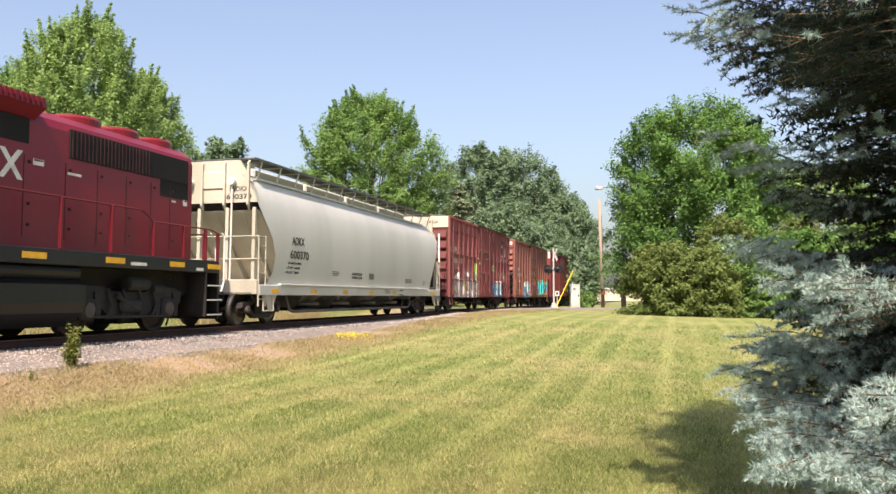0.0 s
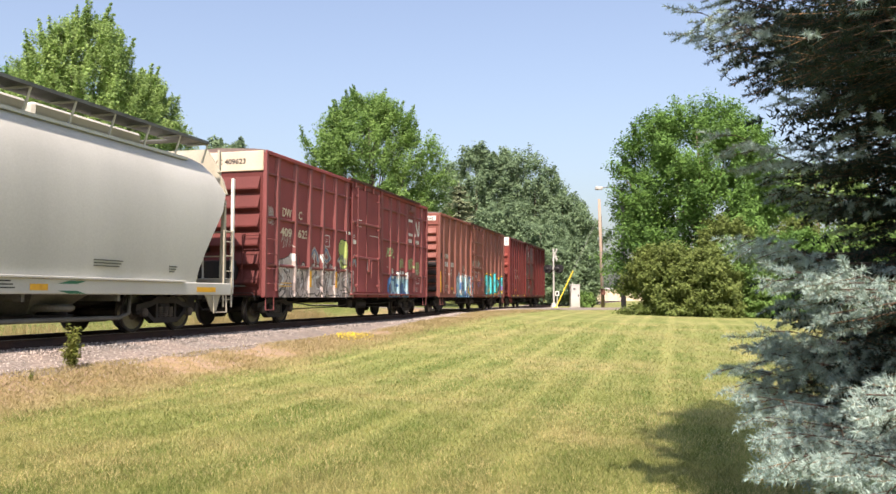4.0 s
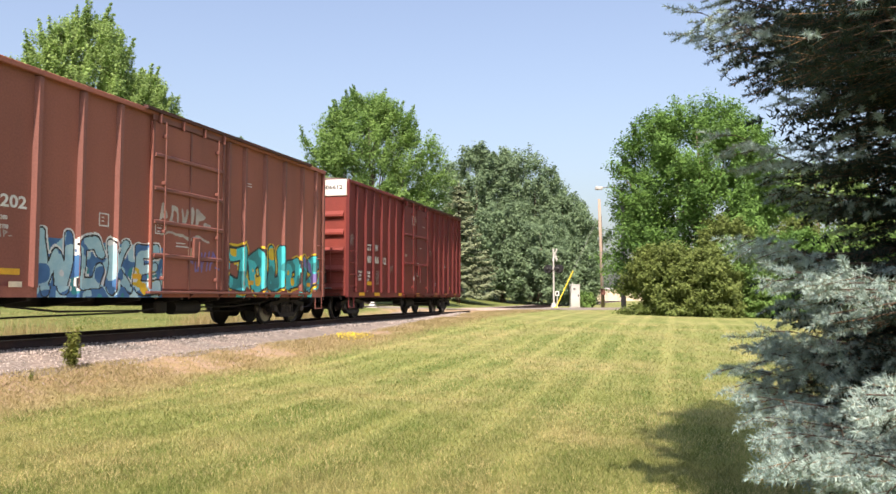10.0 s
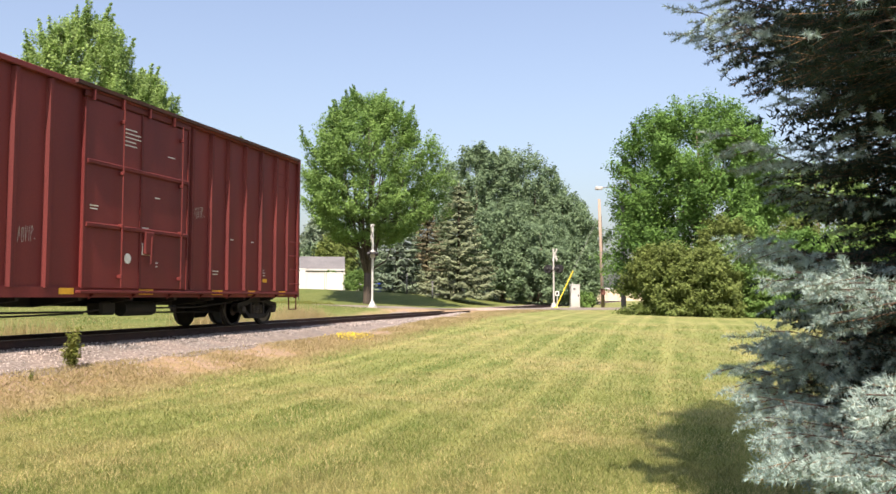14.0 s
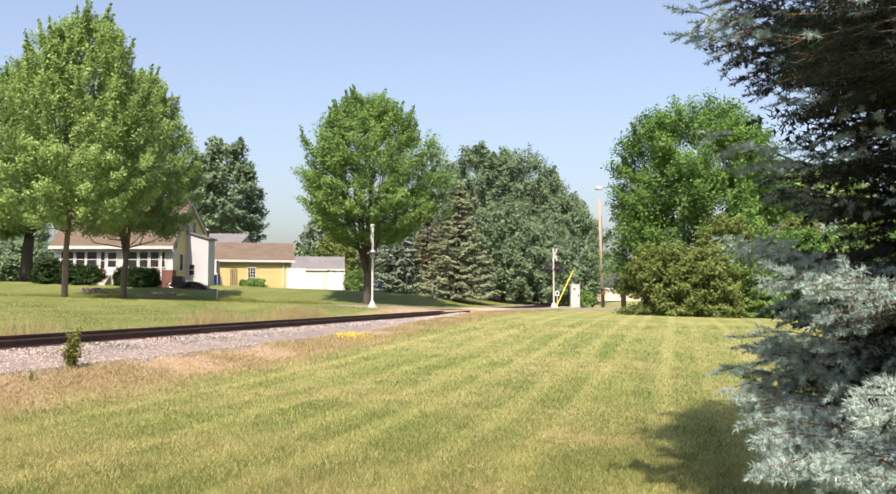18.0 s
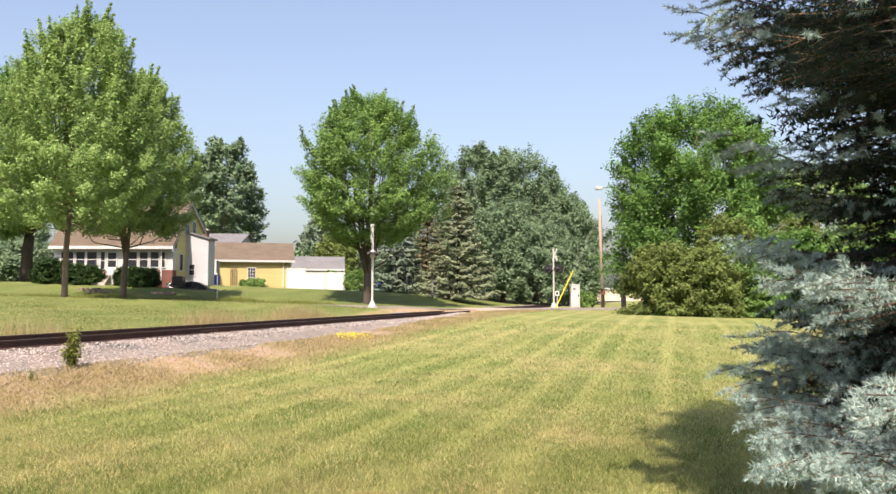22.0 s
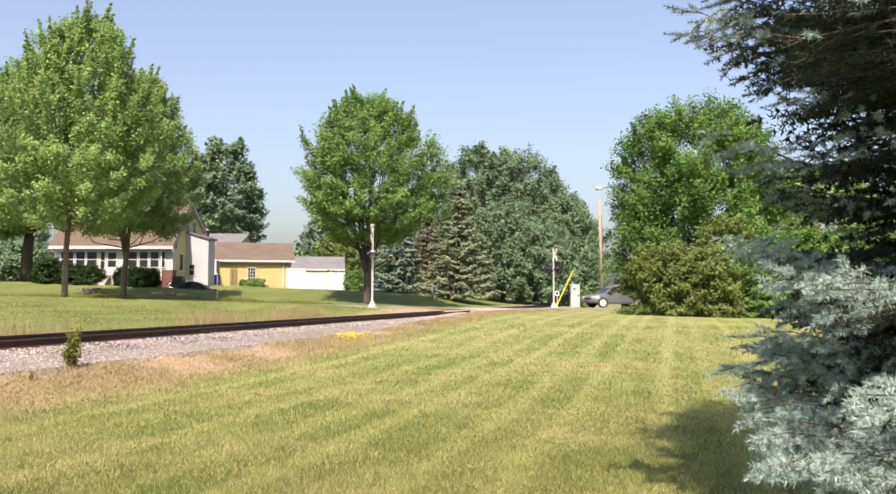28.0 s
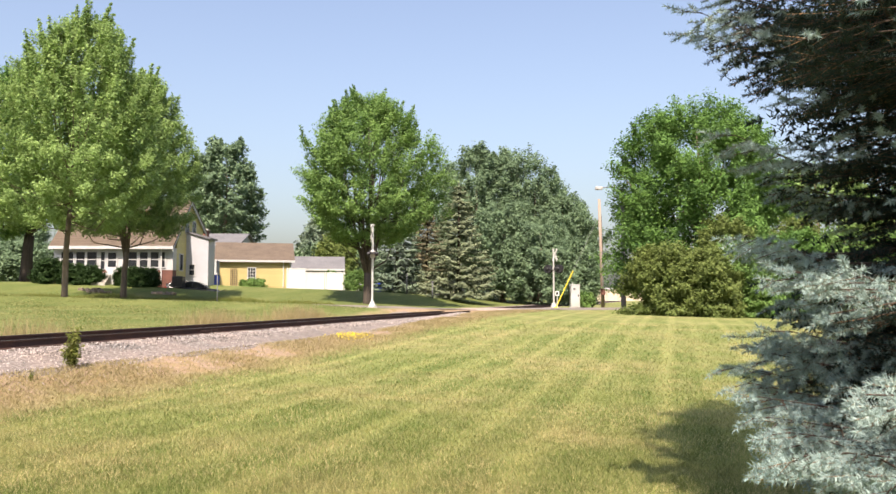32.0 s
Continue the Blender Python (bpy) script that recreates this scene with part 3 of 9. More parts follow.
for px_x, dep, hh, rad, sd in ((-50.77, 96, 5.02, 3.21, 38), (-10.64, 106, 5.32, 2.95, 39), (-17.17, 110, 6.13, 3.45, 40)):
    tree((px_x, dep, float(ground_z(px_x, dep)) - 0.1), hh, 0.02, rad, HEAP, M_LEAF_HAZY, 200, 60, 0.24, "dark green thicket behind the gardens", sd, 0.2, (0, 0), 0.25, limbs=6, clump_r=0.9)
tree((10.94, 104, 0.48), 16.96, 0.06, 4.49, DOME, M_LEAF_HAZY, 250, 64, 0.205, "hazy green broadleaf tree in the wood beyond the road", 34, 0.3, (0, 0), 0.25, limbs=8, clump_r=0.9, spires=14, hollow=0.7)
tree((16.86, 112, 0.23), 12.88, 0.06, 3.51, DOME, M_LEAF_HAZY, 250, 64, 0.205, "hazy green broadleaf tree in the wood beyond the road", 35, 0.3, (0, 0), 0.25, limbs=8, clump_r=0.9, spires=14, hollow=0.7)
tree((6.59, 110, 0.62), 19.32, 0.06, 4.60, DOME, M_LEAF_HAZY, 250, 64, 0.205, "hazy green broadleaf tree in the wood beyond the road", 36, 0.3, (0, 0), 0.25, limbs=8, clump_r=0.9, spires=14, hollow=0.7)
tree((13.62, 108, 0.40), 15.28, 0.06, 4.14, DOME, M_LEAF_HAZY, 250, 64, 0.205, "hazy green broadleaf tree in the wood beyond the road", 37, 0.3, (0, 0), 0.25, limbs=8, clump_r=0.9, spires=14, hollow=0.7)

tree((17.70, 57, -0.20), 13.9, 0.10, 5.35, (0.90, 1.0, 1.0, 1.0, 0.96, 0.90, 0.78, 0.45), M_LEAF_DEEP, 570, 145, 0.132, "large deep green maple behind the bushes", 41, 0.35, (-0.3, 0), 0.2, limbs=16, clump_r=0.90, spires=20, hollow=0.74)
tree((28.81, 64, -0.32), 11.15, 0.05, 5.58, DOME, M_LEAF_LIGHT, 300, 55, 0.20, "yellow-green tree behind the bushes", 42, 0.3, (0, 0), 0.2, limbs=16, clump_r=0.75)
tree((35.79, 60, -0.25), 11.29, 0.05, 5.44, DOME, M_LEAF_MID, 260, 55, 0.20, "green tree behind the bushes", 43, 0.3, (0, 0), 0.2, limbs=12, clump_r=0.75)
for px_x, dep, zz, hh, rad, mt, sd, lab in (
        (12.51, 47, -0.32, 3.86, 2.03, M_LEAF_BUSH, 51, "rounded olive green bush at the lawn edge"),
        (14.52, 46.5, -0.34, 3.67, 1.97, M_LEAF_BUSH, 52, "rounded olive green bush at the lawn edge"),
        (17.08, 47.5, -0.36, 4.42, 2.03, M_LEAF_MID, 53, "bright green bush at the lawn edge"),
        (16.93, 49.5, -0.36, 5.81, 1.80, M_LEAF_BUSH, 54, "tall olive bush with brownish twigs"),
        (19.68, 47, -0.40, 4.75, 2.16, M_LEAF_DEEP, 55, "dark green bush at the lawn edge"),
        (21.29, 50, -0.40, 5.85, 1.97, M_LEAF_BUSH, 58, "tall olive bush with brownish twigs"),
        (22.79, 47, -0.40, 4.91, 2.29, M_LEAF_MID, 56, "green bush at the lawn edge"),
        (26.07, 47, -0.40, 5.24, 2.29, M_LEAF_MID, 57, "green bush at the lawn edge")):
    tree((px_x, dep, zz), hh, 0.0, rad, HEAP, mt, 300, 76 if sd < 56 else 36, 0.112, lab, sd, 0.07, (0, 0), 0.12, limbs=14, clump_r=0.42, name="bush", category="bush", group="bushes along the lawn edge")


def spruce(base, height, radius, needle, label, seed, name="spruce"):
    """A far spruce: tiers of drooping boughs, each hung with tufts of needles."""
    rng = np.random.default_rng(seed)
    root = thing(name, pose(*base), label, "spruce")
    part("trunk", Geo().tube([(0, 0, -0.3), (0, 0, height)], 0.24, 8, 0.03), M_BARK_RED, root, soft=True)
    way, pts = [], []
    z = 0.7
    while z < height - 0.15:
        t = z / height
        L = radius * (1 - t) ** 0.8 + 0.12
        n = int(6 + 5 * (1 - t))
        turn = rng.uniform(0, 6)
        for k in range(n):
            a = turn + 2 * math.pi * (k + rng.uniform(-0.3, 0.3)) / n
            ln = L * rng.uniform(0.70, 1.15)
            o, sd = np.array([math.cos(a), math.sin(a), 0]), np.array([-math.sin(a), math.cos(a), 0])
            m = int(34 * ln + 20)
            u = rng.uniform(0.1, 1, m) ** 0.7
            wide = rng.uniform(-1, 1, m) * 0.34 * ln * (1.12 - u) * np.minimum(1, u * 3)
            zz = z - 0.34 * u * ln + 0.22 * ln * u ** 3 + rng.uniform(-0.12, 0.12) - 0.25 * np.abs(wide) - np.abs(rng.normal(0, 0.10, m))
            pts.append(o * (u * ln)[:, None] + sd * wide[:, None] + np.array([0, 0, 1.0]) * zz[:, None])
            way.append(o + sd * (np.sign(wide) * 0.7)[:, None] + np.array([0, 0, 1.0]) * rng.uniform(-0.9, -0.1, m)[:, None])
        z += 0.36 + 0.10 * t
    pts, way = np.concatenate(pts), np.concatenate(way)
    way = way / np.linalg.norm(way, axis=1, keepdims=True)
    n = len(pts)
    wing = np.cross(way, np.array([0, 0, 1.0]) + rng.normal(0, 0.35, (n, 3)))
    wing /= np.linalg.norm(wing, axis=1, keepdims=True)
    s = rng.uniform(0.16, 0.30, n)[:, None]
    v = np.empty((n, 4, 3))
    v[:, 0], v[:, 1], v[:, 2], v[:, 3] = pts - way * s * 0.5, pts + wing * s * 0.26, pts + way * s * 0.9, pts - wing * s * 0.26
    part("crown", fast_mesh("crown", v.reshape(-1, 3), np.arange(4 * n).reshape(-1, 4)), needle, root, kind="stuff")
    return root


spruce((1.03, 78, 0.95), 10.98, 4.35, M_NEEDLE_OLIVE, "tall olive-green spruce at the wood's edge", 61)
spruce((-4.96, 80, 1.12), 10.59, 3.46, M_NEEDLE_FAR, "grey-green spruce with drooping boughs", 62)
spruce((-2.11, 84, 1.13), 9.66, 2.81, M_NEEDLE_BROWN, "half-browned spruce between green ones", 63)

# ---- train: materials ----
# side sheets are lightened to make up for their shade; ribs stay darker
M_RED_B1 = mat("weathered boxcar red", (0.300, 0.074, 0.076), (0.215, 0.056, 0.058), 0.8, 26, 0.7, bump=0.06, stretch=(1, 1, 0.25), spec=0.2, speck=0.12)
M_RED_B2 = mat("brown boxcar red", (0.315, 0.112, 0.082), (0.232, 0.088, 0.067), 0.8, 26, 0.7, bump=0.06, stretch=(1, 1, 0.25), spec=0.2, speck=0.12)
M_RED_B3 = mat("maroon boxcar red", (0.180, 0.033, 0.030), (0.112, 0.023, 0.024), 0.8, 26, 0.5, bump=0.05, stretch=(1, 1, 0.25), spec=0.2, speck=0.10)
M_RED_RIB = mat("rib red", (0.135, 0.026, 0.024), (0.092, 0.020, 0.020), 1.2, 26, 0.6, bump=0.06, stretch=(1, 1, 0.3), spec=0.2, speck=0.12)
# end sheets take a brighter red than the sides, for the sun on them
M_END_SUNLIT = mat("end red lightened as in sun", (0.215, 0.044, 0.034), (0.150, 0.036, 0.031), 1.0, 24, 0.6, bump=0.06, stretch=(0.6, 1, 0.4), spec=0.2, speck=0.12)
M_LOCO = mat("locomotive maroon", (0.200, 0.009, 0.020), (0.140, 0.008, 0.016), 0.7, 30, 0.34, bump=0.02, speck=0.07, stretch=(1, 1, 0.3))
M_LOCO_BRIGHT = mat("bright maroon rail", (0.135, 0.007, 0.014), None, 2, 30, 0.42, bump=0.02, speck=0.05)
M_TRACK_DARK = mat("dark red track steel", (0.100, 0.034, 0.031), (0.060, 0.024, 0.022), 1.5, 30, 0.7, bump=0.1)
M_SOOT = mat("sooty black grille", (0.004, 0.003, 0.004), (0.008, 0.006, 0.006), 1.2, 30, 0.8, bump=0.1)
M_BLACK = mat("underframe black", (0.011, 0.010, 0.010), (0.026, 0.020, 0.017), 2.5, 30, 0.75, bump=0.2)
M_TANK = mat("satin black tank", (0.006, 0.006, 0.007), (0.010, 0.010, 0.011), 1.2, 30, 0.42, bump=0.05)
M_STEEL = mat("worn wheel steel", (0.060, 0.046, 0.040), (0.030, 0.026, 0.025), 3, 40, 0.62, 0.5, bump=0.1)
M_TREAD = mat("bright tread", (0.34, 0.32, 0.30), (0.24, 0.22, 0.21), 3, 60, 0.32, 0.9, bump=0.02)
M_SPRING = mat("dusty spring", (0.09, 0.075, 0.062), (0.05, 0.042, 0.038), 4, 40, 0.8, bump=0.2)
M_HOPPER = mat("pale grey hopper paint", (0.49, 0.49, 0.46), (0.38, 0.38, 0.355), 0.5, 26, 0.42, bump=0.03, stretch=(1, 1, 0.22), speck=0.06, lo=0.45, hi=0.8)
M_HOPPER_END = mat("dusty cream hopper end", (0.47, 0.445, 0.37), (0.33, 0.305, 0.24), 1.0, 26, 0.6, bump=0.05, stretch=(1, 1, 0.3), speck=0.1)
M_GRATING = mat("roof walk grating", (0.15, 0.155, 0.145), (0.09, 0.092, 0.088), 3, 50, 0.6, 0.6, bump=0.2)
M_ROOF = mat("galvanised roof", (0.24, 0.20, 0.185), (0.16, 0.11, 0.10), 1.2, 30, 0.55, 0.3, bump=0.1)
M_WHITE = mat("white stencil paint", (0.70, 0.70, 0.67), (0.52, 0.50, 0.47), 5, 60, 0.6, bump=0, speck=0.12)
M_CREAM = mat("cream stencil paint", (0.62, 0.55, 0.40), (0.48, 0.40, 0.30), 5, 60, 0.6, bump=0, speck=0.12)
M_WHITE_END = mat("dirty white end panel", (0.72, 0.70, 0.66), (0.50, 0.42, 0.36), 1.2, 40, 0.6, bump=0.02, stretch=(1, 1, 0.5), speck=0.08, lo=0.5, hi=0.8)
M_TEXT_DARK = mat("black stencil paint", (0.03, 0.03, 0.03), (0.12, 0.12, 0.11), 6, 60, 0.6, bump=0, speck=0.1, lo=0.5, hi=0.75)
M_YELLOW = mat("reflective yellow", (0.78, 0.42, 0.03), (0.60, 0.30, 0.03), 6, 60, 0.45, bump=0, speck=0.08)
M_GLASS_RED = mat("red lens", (0.35, 0.01, 0.01), None, 5, 60, 0.15, bump=0)


def lettering(body, x, z, height, material, parent, y, width=None, name="lettering", mirror=False):
    """Stencilled characters on a wall that looks towards -y; x, z: the lower left corner."""
    cu = bpy.data.curves.new("lettering", "FONT")
    cu.body, cu.size, cu.extrude, cu.resolution_u = body, height / 0.72, 0.002, 3
    cu.space_line, cu.offset = 0.95, height * 0.035
    tmp = bpy.data.objects.new("lettering", cu)
    me = bpy.data.meshes.new_from_object(tmp)
    bpy.data.objects.remove(tmp)
    n = len(me.vertices)
    co = np.empty(n * 3, np.float32)
    me.vertices.foreach_get("co", co)
    co = co.reshape(-1, 3)
    sx = 1.0
    if width:
        sx = width / max(1e-3, co[:, 0].max() - co[:, 0].min())
    out = np.stack([x + (co[:, 0] - co[:, 0].min()) * sx, np.full(n, y) - co[:, 2], z + co[:, 1]], -1)
    me.vertices.foreach_set("co", np.ascontiguousarray(out, np.float32).ravel())
    me.materials.clear()
    return part(name, me, material, parent)


def end_lettering(body, y, z, height, material, parent, x, width=None):
    """Characters on an end wall that looks towards -x; y: where the line starts, running towards -y."""
    ob = lettering(body, 0, 0, height, material, parent, 0, width)
    ob.matrix_basis = pose(x, y, z, 0, 0, -90)
    return ob


def plates(parent, name, rects, material, y, depth=0.004):
    for x0, x1, z0, z1 in rects:
        part(name, Geo().box(x0, x1, y - depth, y, z0, z1), material, parent)


WHEELS = []      # (wheelset, radius, start angle)


def wheelset_mesh(r):
    g = Geo()
    for s in (-1, 1):
        y = s * 0.755
        prof = [(-0.070 * s, 0.10), (-0.062 * s, r * 0.55), (-0.068 * s, r * 0.86), (-0.068 * s, r + 0.026), (-0.045 * s, r + 0.026), (-0.035 * s, r), (0.062 * s, r - 0.004), (0.070 * s, r - 0.02),
                (0.060 * s, r * 0.84), (0.012 * s, r * 0.74), (0.020 * s, r * 0.42), (0.085 * s, r * 0.30), (0.095 * s, 0.10)]
        g.lathe(prof, (0, y, 0), 1, 32)
    g.tube([(0, -1.02, 0), (0, 1.02, 0)], 0.085, 12)
    return g.mesh("wheelset")


WS36, WS40 = wheelset_mesh(0.457), wheelset_mesh(0.508)


def tread_mesh(r):
    g = Geo()
    g.lathe([(-0.04, r + 0.0015), (0.04, r - 0.0015), (0.04, r - 0.02), (-0.04, r - 0.02)], (0, -0.765, 0), 1, 32)
    return g.mesh("tread")


TR36, TR40 = tread_mesh(0.457), tread_mesh(0.508)


def freight_truck(parent, x):
    """A three-piece truck: side frames, bolster, springs, and two wheelsets."""
    t = part("truck", Geo().box(-0.2, 0.2, -1.05, 1.05, 0.42, 0.66, 0.03), M_BLACK, parent, "black cast-steel truck", at=pose(x, 0, 0))
    for s in (-1, 1):
        y0 = s * 1.0
        # frame with its spring window, made of an upper and a lower chord and columns
        g = Geo().prism([(-1.16, 0.50), (-1.12, 0.64), (-0.60, 0.71), (-0.42, 0.80), (0.42, 0.80), (0.60, 0.71), (1.12, 0.64), (1.16, 0.50), (0.62, 0.58), (0.40, 0.66), (-0.40, 0.66), (-0.62, 0.58)], 1, y0 - 0.09, y0 + 0.09)
        g.prism([(-1.04, 0.44), (-0.78, 0.55), (-0.48, 0.33), (0.48, 0.33), (0.78, 0.55), (1.04, 0.44), (0.72, 0.38), (0.44, 0.20), (-0.44, 0.20), (-0.72, 0.38)], 1, y0 - 0.085, y0 + 0.085)
        for xx in (-0.40, 0.32):
            g.box(xx, xx + 0.09, y0 - 0.08, y0 + 0.08, 0.30, 0.68, 0.01)
        for xx in (-0.889, 0.889):
            g.box(xx - 0.17, xx + 0.17, y0 - 0.08, y0 + 0.10, 0.40, 0.60, 0.03)
        part("side_frame", g, M_BLACK, t)
        for j in range(3):
            pts = [(-0.2 + 0.2 * j + 0.075 * math.cos(a), y0 + s * 0.015 + 0.075 * math.sin(a), 0.33 + 0.24 * a / (2 * math.pi * 5)) for a in np.linspace(0, 2 * math.pi * 5, 41)]
            part("spring", Geo().tube(pts, 0.020, 5), M_SPRING, t)
        for xx in (-0.889, 0.889):
            part("bearing_cap", Geo().lathe([(-0.05, 0.06), (-0.05, 0.105), (0.06, 0.105), (0.085, 0.07), (0.085, 0.02)] if s > 0 else [(0.05, 0.06), (0.05, 0.105), (-0.06, 0.105), (-0.085, 0.07), (-0.085, 0.02)], (xx, s * 1.09, 0.457), 1, 14), M_SPRING, t)
    for xx in (-0.889, 0.889):
        w = part("wheelset", WS36, M_STEEL, t, soft=True, at=pose(xx, 0, 0.457))
        tr = part("tread", TR36, M_TREAD, parent, at=pose(x + xx, 0, 0.457), label="bright worn wheel tread")
        WHEELS.append((w, 0.457, xx * 1.3 + x))
        WHEELS.append((tr, 0.457, xx * 1.3 + x))
    return t


def coupler(parent, x, s):
    """A knuckle coupler at x, reaching out in the direction s, with its air hose and cut lever."""
    g = Geo().box(min(x - 0.3 * s, x + 0.42 * s), max(x - 0.3 * s, x + 0.42 * s), -0.11, 0.11, 0.76, 0.96, 0.03)
    g.box(min(x + 0.36 * s, x + 0.66 * s), max(x + 0.36 * s, x + 0.66 * s), -0.17, 0.15, 0.72, 1.00, 0.05)
    part("coupler", g, M_BLACK, parent, "black knuckle coupler")
    part("air_hose", Geo().tube([(x, -0.35, 0.80), (x + 0.15 * s, -0.36, 0.62), (x + 0.38 * s, -0.30, 0.48), (x + 0.62 * s, -0.20, 0.46)], 0.028, 6), M_BLACK, parent)
    part("cut_lever", Geo().tube([(x + 0.05 * s, -1.45, 0.72), (x + 0.12 * s, -1.40, 0.92), (x + 0.12 * s, -0.5, 0.92), (x + 0.34 * s, -0.2, 0.98)], 0.014, 5), M_BLACK, parent)


def ladder(parent, x0, x1, zs, y, material, out=0.09):
    """Grab irons, each bowed out from the wall."""
    for z in zs:
        part("grab_iron", Geo().tube([(x0, y, z), (x0, y - out, z), (x1, y - out, z), (x1, y, z)], 0.013, 5), material, parent)


def boxcar(label, paint, rib_paint, end_paint, ribs, door, hl=7.85, z0=0.80, top=5.02, ledges=(), rib_w=0.09, end_cap=None, ribs_n=9, rib_z=None, flat_end=False, soot_shade_end=None):
    """A high-cube boxcar; its near end is at -x."""
    car = thing("boxcar", pose(0, 0, 0), label, "boxcar", "cars of the freight train")
    ys = 1.50
    g = Geo()
    g.box(-hl, hl, -ys, ys, z0 + 0.06, top - 0.10)
    part("body", g, paint, car)
    # roof with a low ridge and cross ribs
    r = Geo().prism([(-1.56, top - 0.10), (-1.56, top - 0.02), (-1.2, top + 0.03), (0, top + 0.09), (1.2, top + 0.03), (1.56, top - 0.02), (1.56, top - 0.10)], 0, -hl - 0.02, hl + 0.02)
    for k in range(11):
        x = -hl + 0.5 + k * (2 * hl - 1.0) / 10
        r.prism([(-1.5, top - 0.02), (0, top + 0.115), (1.5, top - 0.02), (0, top)], 0, x - 0.04, x + 0.04)
    part("roof", r, M_ROOF, car)
    for s in (-1, 1):
        part("top_rail", Geo().box(-hl - 0.02, hl + 0.02, s * 1.6 - (0.09 if s > 0 else 0), s * 1.6 + (0.09 if s < 0 else 0), top - 0.13, top - 0.02, 0.012), paint, car)
        sill = Geo().box(-hl, hl, min(s * 1.55, s * 1.47), max(s * 1.55, s * 1.47), z0, z0 + 0.20)
        part("side_sill", sill, paint, car)
    # ribs: hat sections standing out from the sheets
    rz0, rz1 = rib_z or (z0 + 0.18, top - 0.15)
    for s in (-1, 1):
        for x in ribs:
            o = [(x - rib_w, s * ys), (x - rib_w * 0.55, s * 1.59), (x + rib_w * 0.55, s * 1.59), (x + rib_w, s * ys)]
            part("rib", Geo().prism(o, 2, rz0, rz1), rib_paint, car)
        for x in (-hl + 0.05, hl - 0.05):
            part("corner_post", Geo().box(x - 0.06, x + 0.06, min(s * 1.47, s * 1.595), max(s * 1.47, s * 1.595), z0 + 0.02, top - 0.10, 0.01), rib_paint, car)
    for z in ledges:
        for a, b in ((-hl + 0.1, door[0]), (door[1], hl - 0.1)):
            part("ledge", Geo().prism([(-1.5, z - 0.05), (-1.575, z - 0.02), (-1.575, z + 0.02), (-1.5, z + 0.05)], 0, a, b), rib_paint, car)
    # ends: wide corrugations, rounded outwards
    for s in (-1, 1):
        zz = np.linspace(z0 + 0.25, top - 0.75, ribs_n)
        for a, b in zip(zz[:-1], zz[1:]):
            h = b - a
            o = [(s * (hl - 0.02), a + 0.02), (s * (hl + 0.15), a + h * 0.26), (s * (hl + 0.15), a + h * 0.34), (s * (hl + 0.02), b - 0.02), (s * (hl - 0.02), b - 0.02)]
            if flat_end:
                o = [(s * hl, a), (s * (hl + 0.13), a + 0.04), (s * (hl + 0.13), a + 0.11), (s * hl, a + 0.26)]
            # a darker material below 2.4 m paints soot and the next car's shadow
            part("end_corrugation", Geo().prism(o, 1, -1.40, 1.40), soot_shade_end if soot_shade_end and a < 2.4 else end_paint, car, soft=False)
        part("end_plate", Geo().box(min(s * hl, s * (hl + 0.012)), max(s * hl, s * (hl + 0.012)), -1.47, 1.47, z0 + 0.06, top - 0.12), end_paint, car)
        if end_cap:
            part("end_cap", Geo().box(min(s * hl, s * (hl + 0.06)), max(s * hl, s * (hl + 0.06)), -1.5, 1.5, top - 0.62, top - 0.04, 0.02), end_cap, car, "white painted upper end panel")
        # crossover platform, brake gear, end ladder
        part("crossover_step", Geo().box(min(s * (hl + 0.02), s * (hl + 0.34)), max(s * (hl + 0.02), s * (hl + 0.34)), -1.0, 1.0, 1.10, 1.14), M_GRATING, car)
        for z in (1.35, 1.75, 2.15, 2.55):
            part("grab_iron", Geo().tube([(s * hl, -1.42, z), (s * (hl + 0.17), -1.42, z), (s * (hl + 0.17), -0.98, z), (s * hl, -0.98, z)], 0.013, 5), end_paint, car)
        part("end_rail", Geo().tube([(s * (hl + 0.05), -0.96, 2.6), (s * (hl + 0.2), -0.96, 2.55), (s * (hl + 0.2), -0.96, 1.2)], 0.018, 5), end_paint, car)
        coupler(car, s * (hl + 0.25), s)
        part("draft_sill", Geo().box(min(s * (hl - 0.6), s * (hl + 0.3)), max(s * (hl - 0.6), s * (hl + 0.3)), -0.24, 0.24, 0.66, 1.02, 0.02), M_BLACK, car)
    part("brake_cylinder", Geo().tube([(-hl - 0.22, 0.35, 2.3), (-hl - 0.02, 0.35, 2.3)], 0.22, 16), M_BLACK, car, "black hand brake wheel housing")
    part("draft_gear_box", Geo().box(-hl - 0.20, -hl, -0.75, 0.55, 1.30, 1.85, 0.03), M_BLACK, car, "dark cushioned end gear")
    # underframe
    part("centre_sill", Geo().box(-hl + 0.2, hl - 0.2, -0.33, 0.33, 0.62, 0.86), M_BLACK, car)
    part("floor_frame", Geo().box(-hl + 0.05, hl - 0.05, -1.46, 1.46, 0.80, 0.865), M_BLACK, car)
    for x in np.arange(-6.4, 6.5, 1.6):
        part("cross_bearer", Geo().prism([(-1.45, 0.80), (-1.45, 0.74), (-0.33, 0.60), (0.33, 0.60), (1.45, 0.74), (1.45, 0.80)], 0, x - 0.05, x + 0.05), M_BLACK, car)
    part("brake_reservoir", Geo().tube([(0.4, -0.85, 0.55), (1.5, -0.85, 0.55)], 0.17, 14), M_BLACK, car, soft=False)
    part("brake_valve", Geo().box(-0.4, 0.1, -1.0, -0.6, 0.42, 0.72, 0.05), M_BLACK, car)
